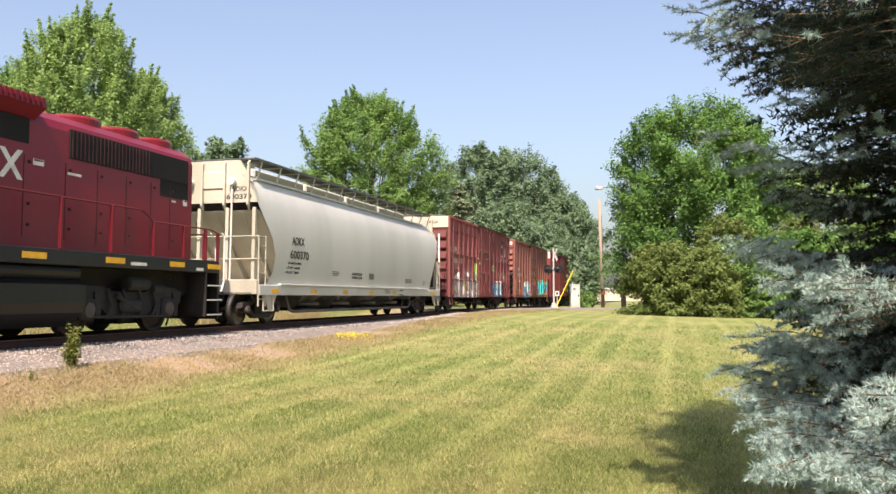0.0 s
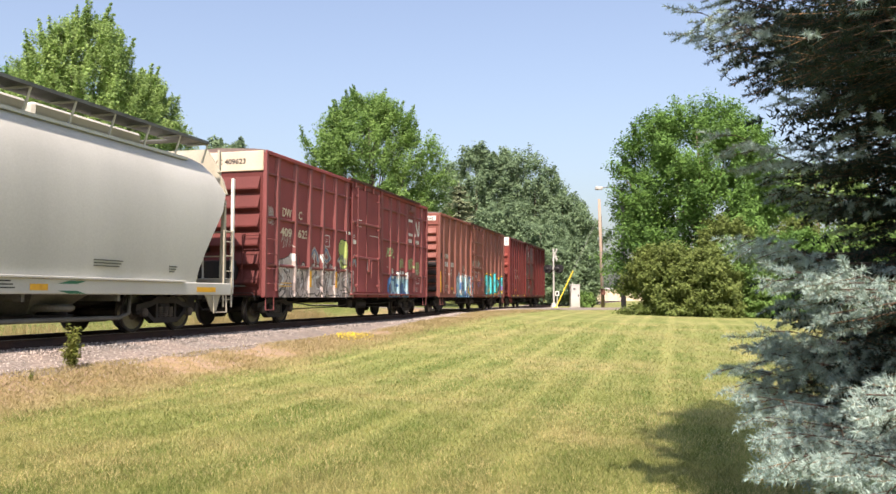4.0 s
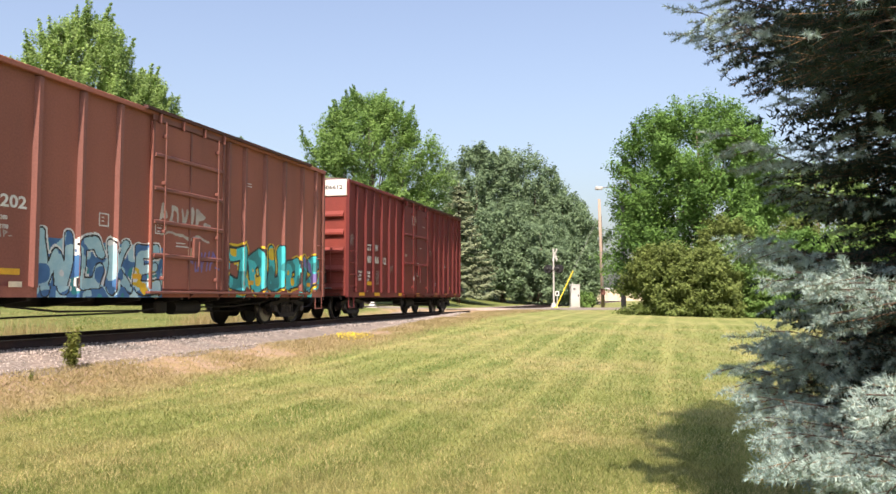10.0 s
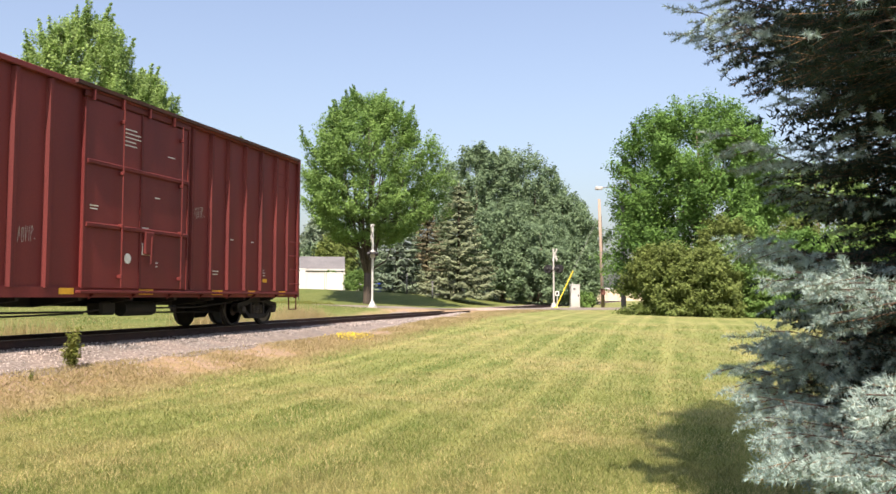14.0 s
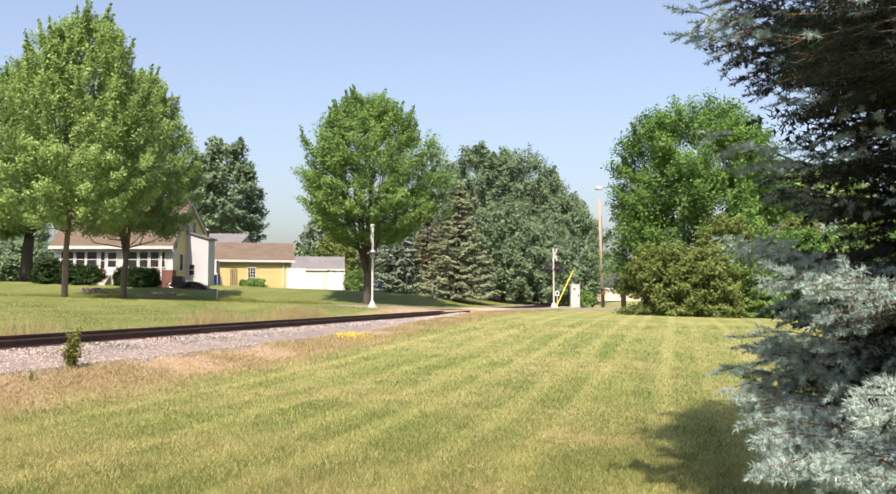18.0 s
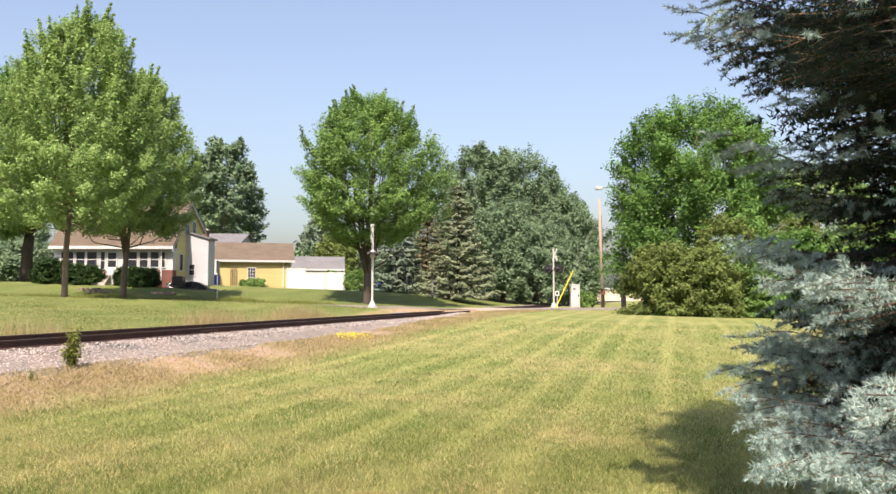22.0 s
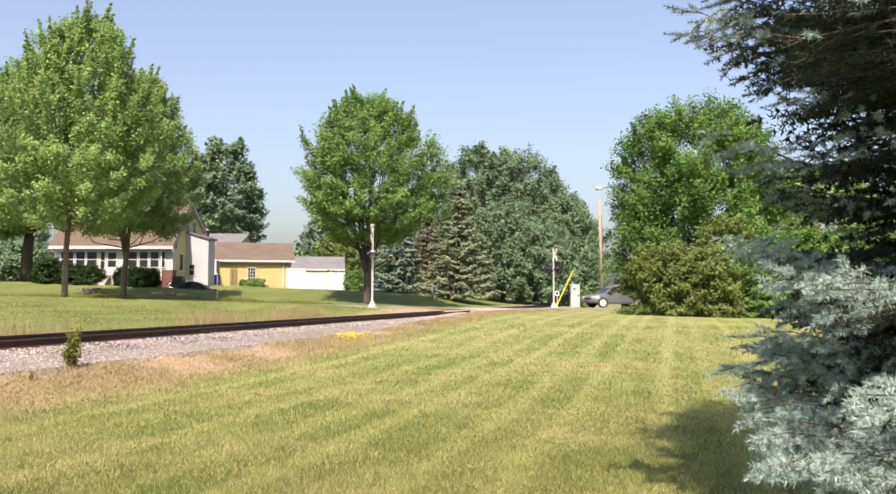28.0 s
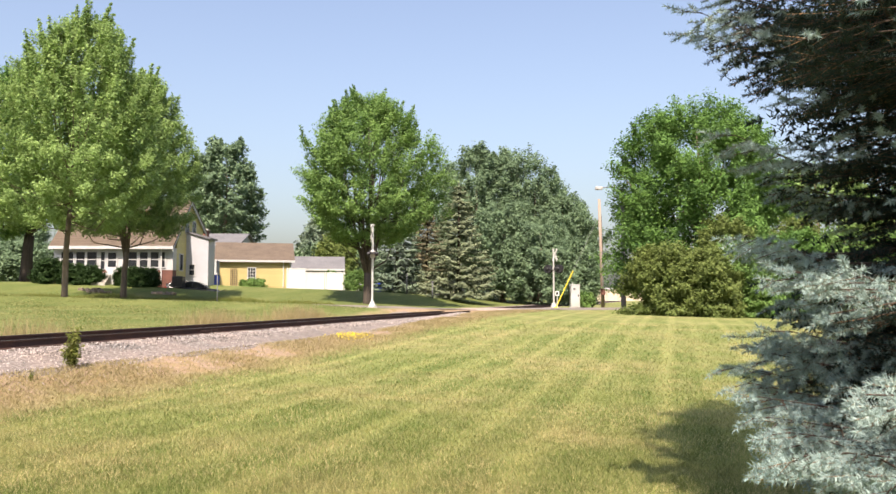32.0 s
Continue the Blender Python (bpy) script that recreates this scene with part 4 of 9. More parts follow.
    part("brake_pipe", Geo().tube([(-4.9, -1.0, 0.64), (-3.6, -1.05, 0.52), (-1.0, -1.05, 0.50), (-0.2, -0.9, 0.55)], 0.022, 6), M_BLACK, car)
    part("brake_pipe", Geo().tube([(1.2, -0.9, 0.55), (3.0, -1.05, 0.56), (4.9, -1.0, 0.66)], 0.022, 6), M_BLACK, car)
    part("brake_rod", Geo().tube([(-5.0, -0.5, 0.40), (-0.6, -0.7, 0.46)], 0.02, 6), M_BLACK, car)
    part("brake_rod", Geo().tube([(0.6, -0.7, 0.46), (5.0, -0.5, 0.40)], 0.02, 6), M_BLACK, car)
    for x in (-6.215, 6.215):
        freight_truck(car, x)
    # sill steps below the corners
    for s in (-1, 1):
        x = s * (hl - 0.35)
        part("sill_step", Geo().tube([(x - 0.24, -1.54, z0 + 0.02), (x - 0.24, -1.55, z0 - 0.36), (x + 0.24, -1.55, z0 - 0.36), (x + 0.24, -1.54, z0 + 0.02)], 0.020, 6), rib_paint, car)
        ladder(car, s * (hl - 0.10), s * (hl - 0.62), (1.20, 1.62, 2.04, 2.46), -1.58, rib_paint)
    return car


def plug_door(car, x0, x1, paint, bar_paint, top, z0=0.98, panels=4, rods=(0.12, 0.88)):
    """A wide sliding plug door with cross beams and locking rods."""
    d = part("door", Geo().box(x0, x1, -1.58, -1.49, z0, top, 0.015), paint, car)
    hh = (top - z0) / panels
    for k in range(1, panels):
        z = z0 + k * hh
        part("beam", Geo().prism([(-1.58, z - 0.06), (-1.64, z - 0.03), (-1.64, z + 0.03), (-1.58, z + 0.06)], 0, x0 + 0.04, x1 - 0.04), bar_paint, d)
    for x in (x0, x1, (x0 + x1) / 2):
        part("stile", Geo().box(x - 0.03, x + 0.03, -1.605, -1.575, z0, top), bar_paint, d)
    for fr in rods:
        x = x0 + fr * (x1 - x0)
        part("locking_rod", Geo().tube([(x, -1.67, z0 + 0.02), (x, -1.67, top + 0.02)], 0.017, 8), bar_paint, d)
        for z in (z0 + 0.25, z0 + 1.3, z0 + 2.4, top - 0.3):
            part("rod_keeper", Geo().box(x - 0.035, x + 0.035, -1.695, -1.58, z - 0.04, z + 0.04, 0.01), bar_paint, d)
    end = min(7.7, x1 + 1.75 * (x1 - x0))
    part("door_track", Geo().box(x0 - 0.15, end, -1.68, -1.56, z0 - 0.10, z0 - 0.04, 0.01), bar_paint, car)
    # the upper track hangs under a dark rail that stands out from the eaves
    part("upper_track", Geo().prism([(-1.56, top + 0.20), (-1.67, top + 0.20), (-1.68, top + 0.27), (-1.56, top + 0.29)], 0, x0 - 0.35, end), M_TRACK_DARK, car, "dark upper door track along the eaves")
    part("header", Geo().box(x0 - 0.05, x1 + 0.05, -1.60, -1.56, top + 0.02, top + 0.14, 0.008), bar_paint, car)
    for x in np.arange(x0 + 0.15, x1, 0.9):
        part("hanger", Geo().box(x - 0.02, x + 0.02, -1.68, -1.60, top - 0.04, top + 0.18, 0.006), bar_paint, car)
    for x in np.arange(x0 + 0.3, end, 1.3):
        part("track_bracket", Geo().prism([(-1.50, z0 - 0.04), (-1.66, z0 - 0.10), (-1.50, z0 - 0.22)], 0, x - 0.02, x + 0.02), bar_paint, car)
    part("lock_handle", Geo().tube([((x0 + x1) / 2 + 0.3, -1.66, z0 + 0.55), ((x0 + x1) / 2 + 0.3, -1.68, z0 + 1.15)], 0.022, 6), bar_paint, d)
    part("gear_box", Geo().box((x0 + x1) / 2 + 0.1, (x0 + x1) / 2 + 0.42, -1.66, -1.58, z0 + 0.75, z0 + 1.25, 0.02), bar_paint, d)
    return d


def make_b1():
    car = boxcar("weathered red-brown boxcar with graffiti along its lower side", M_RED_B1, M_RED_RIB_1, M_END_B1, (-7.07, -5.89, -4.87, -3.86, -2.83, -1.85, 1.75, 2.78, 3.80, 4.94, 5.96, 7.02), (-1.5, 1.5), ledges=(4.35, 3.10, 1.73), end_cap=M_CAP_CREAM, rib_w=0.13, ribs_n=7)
    plug_door(car, -1.42, 1.45, M_RED_B1, M_RED_RIB_1, 4.78, panels=3)
    y = -1.503
    lettering("DW", -6.68, 3.22, 0.25, M_CREAM, car, y, 0.60)
    lettering("C", -5.60, 3.22, 0.25, M_CREAM, car, y, 0.25)
    lettering("409", -6.80, 2.63, 0.25, M_CREAM, car, y, 0.74)
    lettering("623", -5.62, 2.65, 0.25, M_CREAM, car, y, 0.70)
    end_lettering("DWC 409623", 0.35, 4.62, 0.15, M_TEXT_DARK, car, -7.915, 1.3)
    return car


def make_b2():
    car = boxcar("brown-red boxcar with blue and turquoise graffiti", M_RED_B2, M_RED_RIB_2, M_END_B2, (-7.05, -5.94, -4.79, -3.62, -2.50, 1.85, 2.70, 3.85, 5.05, 6.25, 7.25), (-1.5, 1.55), top=5.0, end_cap=M_END_B2, soot_shade_end=M_BLACK)
    plug_door(car, -1.42, 1.50, M_RED_B2, M_RED_RIB_2, 4.74, panels=5)
    y = -1.503
    lettering("CNA", -6.67, 2.78, 0.24, M_WHITE, car, y, 0.68)
    lettering("406", -6.77, 2.36, 0.24, M_WHITE, car, y, 0.66)
    lettering("202", -5.58, 2.39, 0.22, M_WHITE, car, y, 0.60)
    lettering("LD LMT", -6.80, 2.16, 0.075, M_WHITE, car, y)
    lettering("213300", -5.72, 2.16, 0.075, M_WHITE, car, y)
    lettering("LT WT", -6.80, 2.00, 0.075, M_WHITE, car, y)
    lettering("72700", -5.64, 2.00, 0.075, M_WHITE, car, y)
    part("number_board", Geo().box(-7.925, -7.912, -1.38, 0.25, 4.60, 4.82), M_WHITE_END, car, "white number panel")
    end_lettering("CNA 406202", 0.18, 4.64, 0.14, M_TEXT_DARK, car, -7.926, 1.45)
    return car


def make_b3():
    car = boxcar("maroon boxcar with white lettering and red end tinted sunlit", M_RED_B3, M_RED_RIB, M_END_SUNLIT, (-7.01, -6.09, -5.27, -4.36, -3.48, -2.64, 2.05, 2.91, 3.74, 4.62, 5.50, 6.37, 7.11), (-1.8, 2.0), top=5.04, end_cap=M_WHITE_END, rib_w=0.075, ribs_n=6, flat_end=True)
    plug_door(car, -1.72, 1.82, M_RED_B3, M_RED_RIB, 4.76, panels=3, rods=(0.30, 0.90))
    y = -1.503
    lettering("GT", -5.88, 2.58, 0.24, M_WHITE, car, y, 0.48)
    lettering("W", -5.00, 2.60, 0.24, M_WHITE, car, y, 0.34)
    lettering("40", -5.90, 2.12, 0.26, M_WHITE, car, y, 0.50)
    lettering("66", -5.02, 2.13, 0.26, M_WHITE, car, y, 0.44)
    lettering("12", -4.12, 2.12, 0.26, M_WHITE, car, y, 0.38)
    for k, (a, b) in enumerate((("LD LMT", "215300"), ("LT WT", "70 700"), ("CU FT", "6275"))):
        lettering(a, -6.74, 1.70 - 0.14 * k, 0.085, M_WHITE, car, y)
        lettering(b, -5.86, 1.70 - 0.14 * k, 0.085, M_WHITE, car, y)
    end_lettering("GTW 406612", 0.10, 4.66, 0.15, M_TEXT_DARK, car, -7.915, 1.45)
    plates(car, "yellow_stencil", ((-5.86, -5.36, 1.26, 1.40),), M_YELLOW, y)
    return car


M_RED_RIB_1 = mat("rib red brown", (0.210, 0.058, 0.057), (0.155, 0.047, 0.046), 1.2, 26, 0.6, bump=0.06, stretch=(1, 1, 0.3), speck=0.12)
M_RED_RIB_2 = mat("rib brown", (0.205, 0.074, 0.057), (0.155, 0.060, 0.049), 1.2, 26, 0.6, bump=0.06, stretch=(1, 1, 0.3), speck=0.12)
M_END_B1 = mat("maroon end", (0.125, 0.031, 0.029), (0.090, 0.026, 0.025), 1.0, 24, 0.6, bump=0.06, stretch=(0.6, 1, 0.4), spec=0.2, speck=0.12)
M_CAP_CREAM = mat("cream end panel", (0.56, 0.47, 0.36), (0.44, 0.36, 0.28), 1.2, 40, 0.6, bump=0.02, stretch=(1, 1, 0.5), speck=0.08, lo=0.5, hi=0.8)
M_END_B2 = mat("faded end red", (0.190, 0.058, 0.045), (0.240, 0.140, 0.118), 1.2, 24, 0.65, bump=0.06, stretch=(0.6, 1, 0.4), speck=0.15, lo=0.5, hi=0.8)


def hopper_section(n=17):
    """Half outline of the hopper's side, from the sill up to the roof's middle."""
    pts = [(1.46, 1.12), (1.50, 1.5), (1.525, 2.0), (1.53, 2.5), (1.50, 3.0), (1.42, 3.5), (1.28, 3.9), (1.05, 4.2), (0.78, 4.36), (0.4, 4.44), (0.0, 4.46)]
    return pts


def make_hopper():
    car = thing("hopper_car", pose(0, 0, 0), "pale grey covered hopper car with a roof walk", "hopper car", "cars of the freight train")
    sec = hopper_section()
    full = [(-y, z) for y, z in sec] + [(y, z) for y, z in sec[-2::-1]]
    # the shell's end line: it recedes in the middle where the end slopes inwards
    def end_x(z, rear):
        if rear:
            return float(np.interp(z, [1.12, 1.5, 2.2, 2.9, 3.35, 3.7, 4.05, 4.46], [8.0, 8.1, 8.5, 9.05, 9.48, 9.3, 8.95, 8.7]))
        return float(np.interp(z, [1.12, 1.5, 2.2, 2.9, 3.3, 3.7, 4.46], [8.15, 7.8, 7.6, 8.2, 8.55, 8.62, 8.5]))
    v, f = [], []
    cols = np.linspace(-1, 1, 25)
    for c in cols:
        for y, z in full:
            v.append((c * end_x(z, c > 0), y, z))
    n = len(full)
    f = np.array([(i * n + j, (i + 1) * n + j, (i + 1) * n + j + 1, i * n + j + 1) for i in range(len(cols) - 1) for j in range(n - 1)])
    part("shell", fast_mesh("shell", np.array(v), f), M_HOPPER, car, soft=True)
    for s in (-1, 1):
        # upper end sheet and the slope sheet under it
        up = [(y, z) for y, z in full if z >= 3.2]
        part("end_sheet", Geo().prism([(y, z) for y, z in up], 0, s * 8.44, s * 8.52), M_HOPPER_END, car, "cream end sheet with black lettering")
        g = Geo()
        g.add([(s * 8.46, -1.42, 3.28), (s * 8.46, 1.42, 3.28), (s * 6.3, 1.46, 1.15), (s * 6.3, -1.46, 1.15), (s * 8.40, -1.42, 3.2), (s * 8.40, 1.42, 3.2), (s * 6.24, 1.46, 1.1), (s * 6.24, -1.46, 1.1)],
              [(0, 1, 2, 3), (4, 7, 6, 5), (0, 3, 7, 4), (1, 5, 6, 2), (0, 4, 5, 1), (3, 2, 6, 7)])
        part("slope_sheet", g, M_HOPPER_END, car, "dusty sloping end sheet")
        part("end_top_plate", Geo().prism([(-1.22, 4.10), (-0.80, 4.72), (0.80, 4.72), (1.22, 4.10)], 0, s * 8.45, s * 8.515), M_HOPPER_END, car)
        for y in (-1.12, -0.36, 0.36, 1.12):
            part("end_rib", Geo().prism([(s * 8.51, 3.28), (s * 8.62, 3.42), (s * 8.60, 4.62), (s * 8.51, 4.70)], 1, y - 0.03, y + 0.03), M_HOPPER_END, car)
        # posts from the platform up to the end sheet
        for y in (-1.30, -0.45, 0.45, 1.30):
            o = [(s * 8.48, 3.35), (s * 8.56, 3.35), (s * 8.60, 1.12), (s * 8.42, 1.12)]
            part("end_post", Geo().prism(o, 1, y - 0.05, y + 0.05), M_HOPPER_END, car)
        for y in (-0.85, 0.0, 0.85):
            o = [(s * 8.46, 3.25), (s * 8.30, 3.30), (s * 6.40, 1.2), (s * 6.62, 1.15)]
            part("stiffener", Geo().prism(o, 1, y - 0.04, y + 0.04), M_HOPPER_END, car)
        part("end_platform", Geo().box(min(s * 6.4, s * 8.68), max(s * 6.4, s * 8.68), -1.46, 1.46, 0.98, 1.14, 0.015), M_HOPPER_END, car)
        part("end_sill", Geo().box(min(s * 8.55, s * 8.72), max(s * 8.55, s * 8.72), -1.5, 1.5, 0.88, 1.30, 0.02), M_HOPPER_END, car)
        # corner ladder and rails
        for x in (8.22, 8.62):
            part("ladder_post", Geo().tube([(s * x, -1.5, 0.55), (s * x, -1.5, 2.55)], 0.025, 6), M_HOPPER_END, car)
        for z in (0.75, 1.1, 1.48, 1.88, 2.25, 2.52):
            part("rung", Geo().tube([(s * 8.22, -1.5, z), (s * 8.62, -1.5, z)], 0.016, 5), M_HOPPER_END, car)
        for z in (1.88, 2.52):
            part("end_rail", Geo().tube([(s * 8.62, -1.5, z), (s * 8.66, 1.5, z)], 0.018, 5), M_HOPPER_END, car)
        part("end_ladder", Geo().tube([(s * 8.60, -0.62, 4.1), (s * 8.62, -0.62, 2.5), (s * 8.66, -0.62, 1.2)], 0.025, 6), M_WHITE, car)
        part("vibrator_bracket", Geo().tube([(s * 8.5, -0.62, 4.1), (s * 8.70, -0.62, 4.1)], 0.11, 10), M_WHITE, car)
        part("vibrator_bracket", Geo().tube([(s * 8.5, 0.75, 4.1), (s * 8.70, 0.75, 4.1)], 0.11, 10), M_WHITE, car)
        if s > 0:
            part("corner_stanchion", Geo().box(min(s * 8.66, s * 8.74), max(s * 8.66, s * 8.74), -1.5, -1.42, 0.9, 3.95, 0.01), M_WHITE, car)
        coupler(car, 9.75 if s > 0 else -8.75, s)
        part("draft_sill", Geo().box(min(s * 5.8, s * 8.9), max(s * 5.8, s * 8.9), -0.25, 0.25, 0.62, 1.0, 0.02), M_BLACK, car)
        part("sill_step", Geo().tube([(s * 7.75, -1.5, 0.95), (s * 7.75, -1.52, 0.42), (s * 8.35, -1.52, 0.42), (s * 8.35, -1.5, 0.95)], 0.022, 6), M_HOPPER_END, car)
        part("step_plate", Geo().prism([(s * 7.35, 1.0), (s * 8.2, 1.0), (s * 7.95, 0.45), (s * 7.75, 0.45)], 1, -1.47, -1.44), M_HOPPER_END, car)
        freight_truck(car, 7.4 if s > 0 else -7.6)
    # the rear end stands a metre further from the middle than the front end
    for ob in car.children:
        if ob.name.split(".")[0] in ("end_sheet", "end_top_plate", "end_rib", "slope_sheet", "end_post", "stiffener", "end_platform", "end_sill", "ladder_post", "rung", "end_rail", "end_ladder", "vibrator_bracket", "draft_sill", "sill_step", "step_plate", "corner_stanchion"):
            for p in ob.data.vertices:
                if p.co.x > 7.2:
                    p.co.x += 1.0
    for s in (-1, 1):
        part("side_sill", Geo().box(-8.6, 9.55, min(s * 1.44, s * 1.54), max(s * 1.44, s * 1.54), 0.86, 1.16, 0.02), M_HOPPER, car, "white side sill with yellow markers")
        part("sill_flange", Geo().box(-7.4, 7.4, min(s * 1.44, s * 1.60), max(s * 1.44, s * 1.60), 1.15, 1.20, 0.01), M_HOPPER, car)
    # roof edge angle, hatch row and roof walk
    for s in (-1, 1):
        part("roof_angle", Geo().box(-8.1, 8.1, min(s * 1.00, s * 1.12), max(s * 1.00, s * 1.12), 4.20, 4.27), M_HOPPER, car)
        part("roof_walk", Geo().box(-8.5, 8.8, min(s * 0.52, s * 1.28), max(s * 0.52, s * 1.28), 4.74, 4.77), M_GRATING, car, "dark grating roof walk")
        part("walk_edge", Geo().box(-8.5, 8.8, s * 1.28 - 0.012, s * 1.28 + 0.012, 4.71, 4.78), M_GRATING, car)
        for x in np.arange(-8.0, 8.9, 1.2):
            part("walk_bracket", Geo().tube([(x, s * 0.62, 4.72), (x, s * 1.24, 4.72), (x, s * 1.07, 4.24)], 0.032, 5), M_HOPPER, car)
    for s in (-1, 1):
        part("roof_walk", Geo().box(min(s * 8.15, s * 8.5), max(s * 8.15, s * 8.5), -0.52, 0.52, 4.74, 4.78), M_GRATING, car)
        part("end_hatch", Geo().box(min(s * 8.5, s * 8.56), max(s * 8.5, s * 8.56), -0.35, 0.35, 3.9, 4.4, 0.02), M_HOPPER_END, car)
    for x in (-5.4, -1.8, 1.8, 5.4):
        part("hatch", Geo().box(x - 1.72, x + 1.72, -0.50, 0.50, 4.36, 4.70, 0.06), M_HOPPER, car)
    # outlet gates under the floor
    for x in (-4.0, -1.35, 1.35, 4.0):
        v = [(x - 1.0, -1.30, 1.1), (x + 1.0, -1.30, 1.1), (x + 1.0, 1.30, 1.1), (x - 1.0, 1.30, 1.1), (x - 0.35, -0.5, 0.42), (x + 0.35, -0.5, 0.42), (x + 0.35, 0.5, 0.42), (x - 0.35, 0.5, 0.42)]
        part("bay", Geo().add(v, [(0, 1, 5, 4), (1, 2, 6, 5), (2, 3, 7, 6), (3, 0, 4, 7), (4, 5, 6, 7), (3, 2, 1, 0)]), M_BAY, car, "dark sloped unloading bay")
        part("gate", Geo().box(x - 0.55, x + 0.55, -0.85, 0.6, 0.36, 0.46, 0.015), M_BLACK, car)
        part("gate_ring", Geo().lathe([(0.52, 0.40), (0.56, 0.46), (0.62, 0.46), (0.66, 0.40)], (x, -0.75, 0), 2, 20), M_BAY, car, "round outlet collar")
        part("gate_shaft", Geo().tube([(x - 0.15, -1.3, 0.48), (x - 0.15, 0.6, 0.48)], 0.03, 6), M_BLACK, car)
        part("bay_rib", Geo().box(x + 1.18, x + 1.26, -1.42, 1.42, 0.72, 1.12), M_BAY, car)
    part("long_pipe", Geo().tube([(-6.2, -1.1, 0.9), (-6.0, -1.15, 0.42), (-5.7, -1.15, 0.36), (5.6, -1.15, 0.36), (5.9, -1.15, 0.45), (6.0, -1.1, 0.9)], 0.05, 8), M_BAY, car, soft=True)
    # lettering
    def shell_y(z):
        return -float(np.interp(z, [p[1] for p in sec[:9]], [p[0] for p in sec[:9]]))
    for body, x, z, h, w in (("AOKX", -6.62, 2.40, 0.25, 0.86), ("600370", -6.72, 1.98, 0.25, 1.28), ("LD LMT 219800", -6.86, 1.80, 0.07, 0.9), ("LT WT  66200", -6.93, 1.66, 0.07, 0.9), ("CU FT  5660", -7.0, 1.52, 0.07, 0.9)):
        lettering(body, x, z, h, M_TEXT_DARK, car, shell_y(z + h / 2) - 0.014, w)
    end_lettering("AOKX", -0.55, 3.82, 0.14, M_TEXT_DARK, car, -8.525, 0.55)
    end_lettering("600370", -0.40, 3.60, 0.14, M_TEXT_DARK, car, -8.525, 0.80)
    for k in range(3):
        part("small_print", Geo().box(1.65, 2.25 - 0.05 * k, -1.546, -1.541, 0.96 + 0.06 * k, 0.985 + 0.06 * k), M_TEXT_DARK, car)
    for zz, sl in ((1.06, 0.04), (0.93, -0.04)):
        part("green_flash", Geo().prism([(3.3, zz), (3.8, zz), (4.05, zz + sl * 1.5), (3.6, zz + sl * 1.5)], 1, -1.547, -1.541), M_GREEN_MARK, car)
    plates(car, "yellow_marker", [(x, x + 0.44, 0.93, 1.05) for x in (-7.9, -5.25, -2.65, -0.08, 2.6, 7.95, 8.35)], M_YELLOW, -1.541)
    for k, body in enumerate(("MAXIMUM UNLOADING", "PRESSURE 14.5 PSIG")):
        lettering(body, -1.75, 1.60 - 0.13 * k, 0.085, M_TEXT_DARK, car, shell_y(1.6) - 0.014, 1.0)
    for x0, x1, z in ((-3.5, -2.9, 1.66), (4.3, 5.2, 1.55), (6.85, 7.15, 1.5)):
        for k in range(3):
            part("small_print", Geo().box(x0, x1 - 0.06 * k, shell_y(1.6) - 0.02, shell_y(1.6) - 0.005, z - 0.06 * k, z + 0.022 - 0.06 * k), M_GRATING, car)
    part("stencil_patch", Geo().box(-0.03, 0.45, shell_y(1.6) - 0.02, shell_y(1.6) - 0.005, 1.48, 1.70), M_GRATING, car, "grey stencil patch")
    return car


M_GREEN_MARK = mat("green paint mark", (0.02, 0.16, 0.09), None, 4, 50, 0.5, bump=0)
M_BAY = mat("dirty bay steel", (0.15, 0.145, 0.125), (0.085, 0.08, 0.07), 1.5, 30, 0.8, bump=0.1)


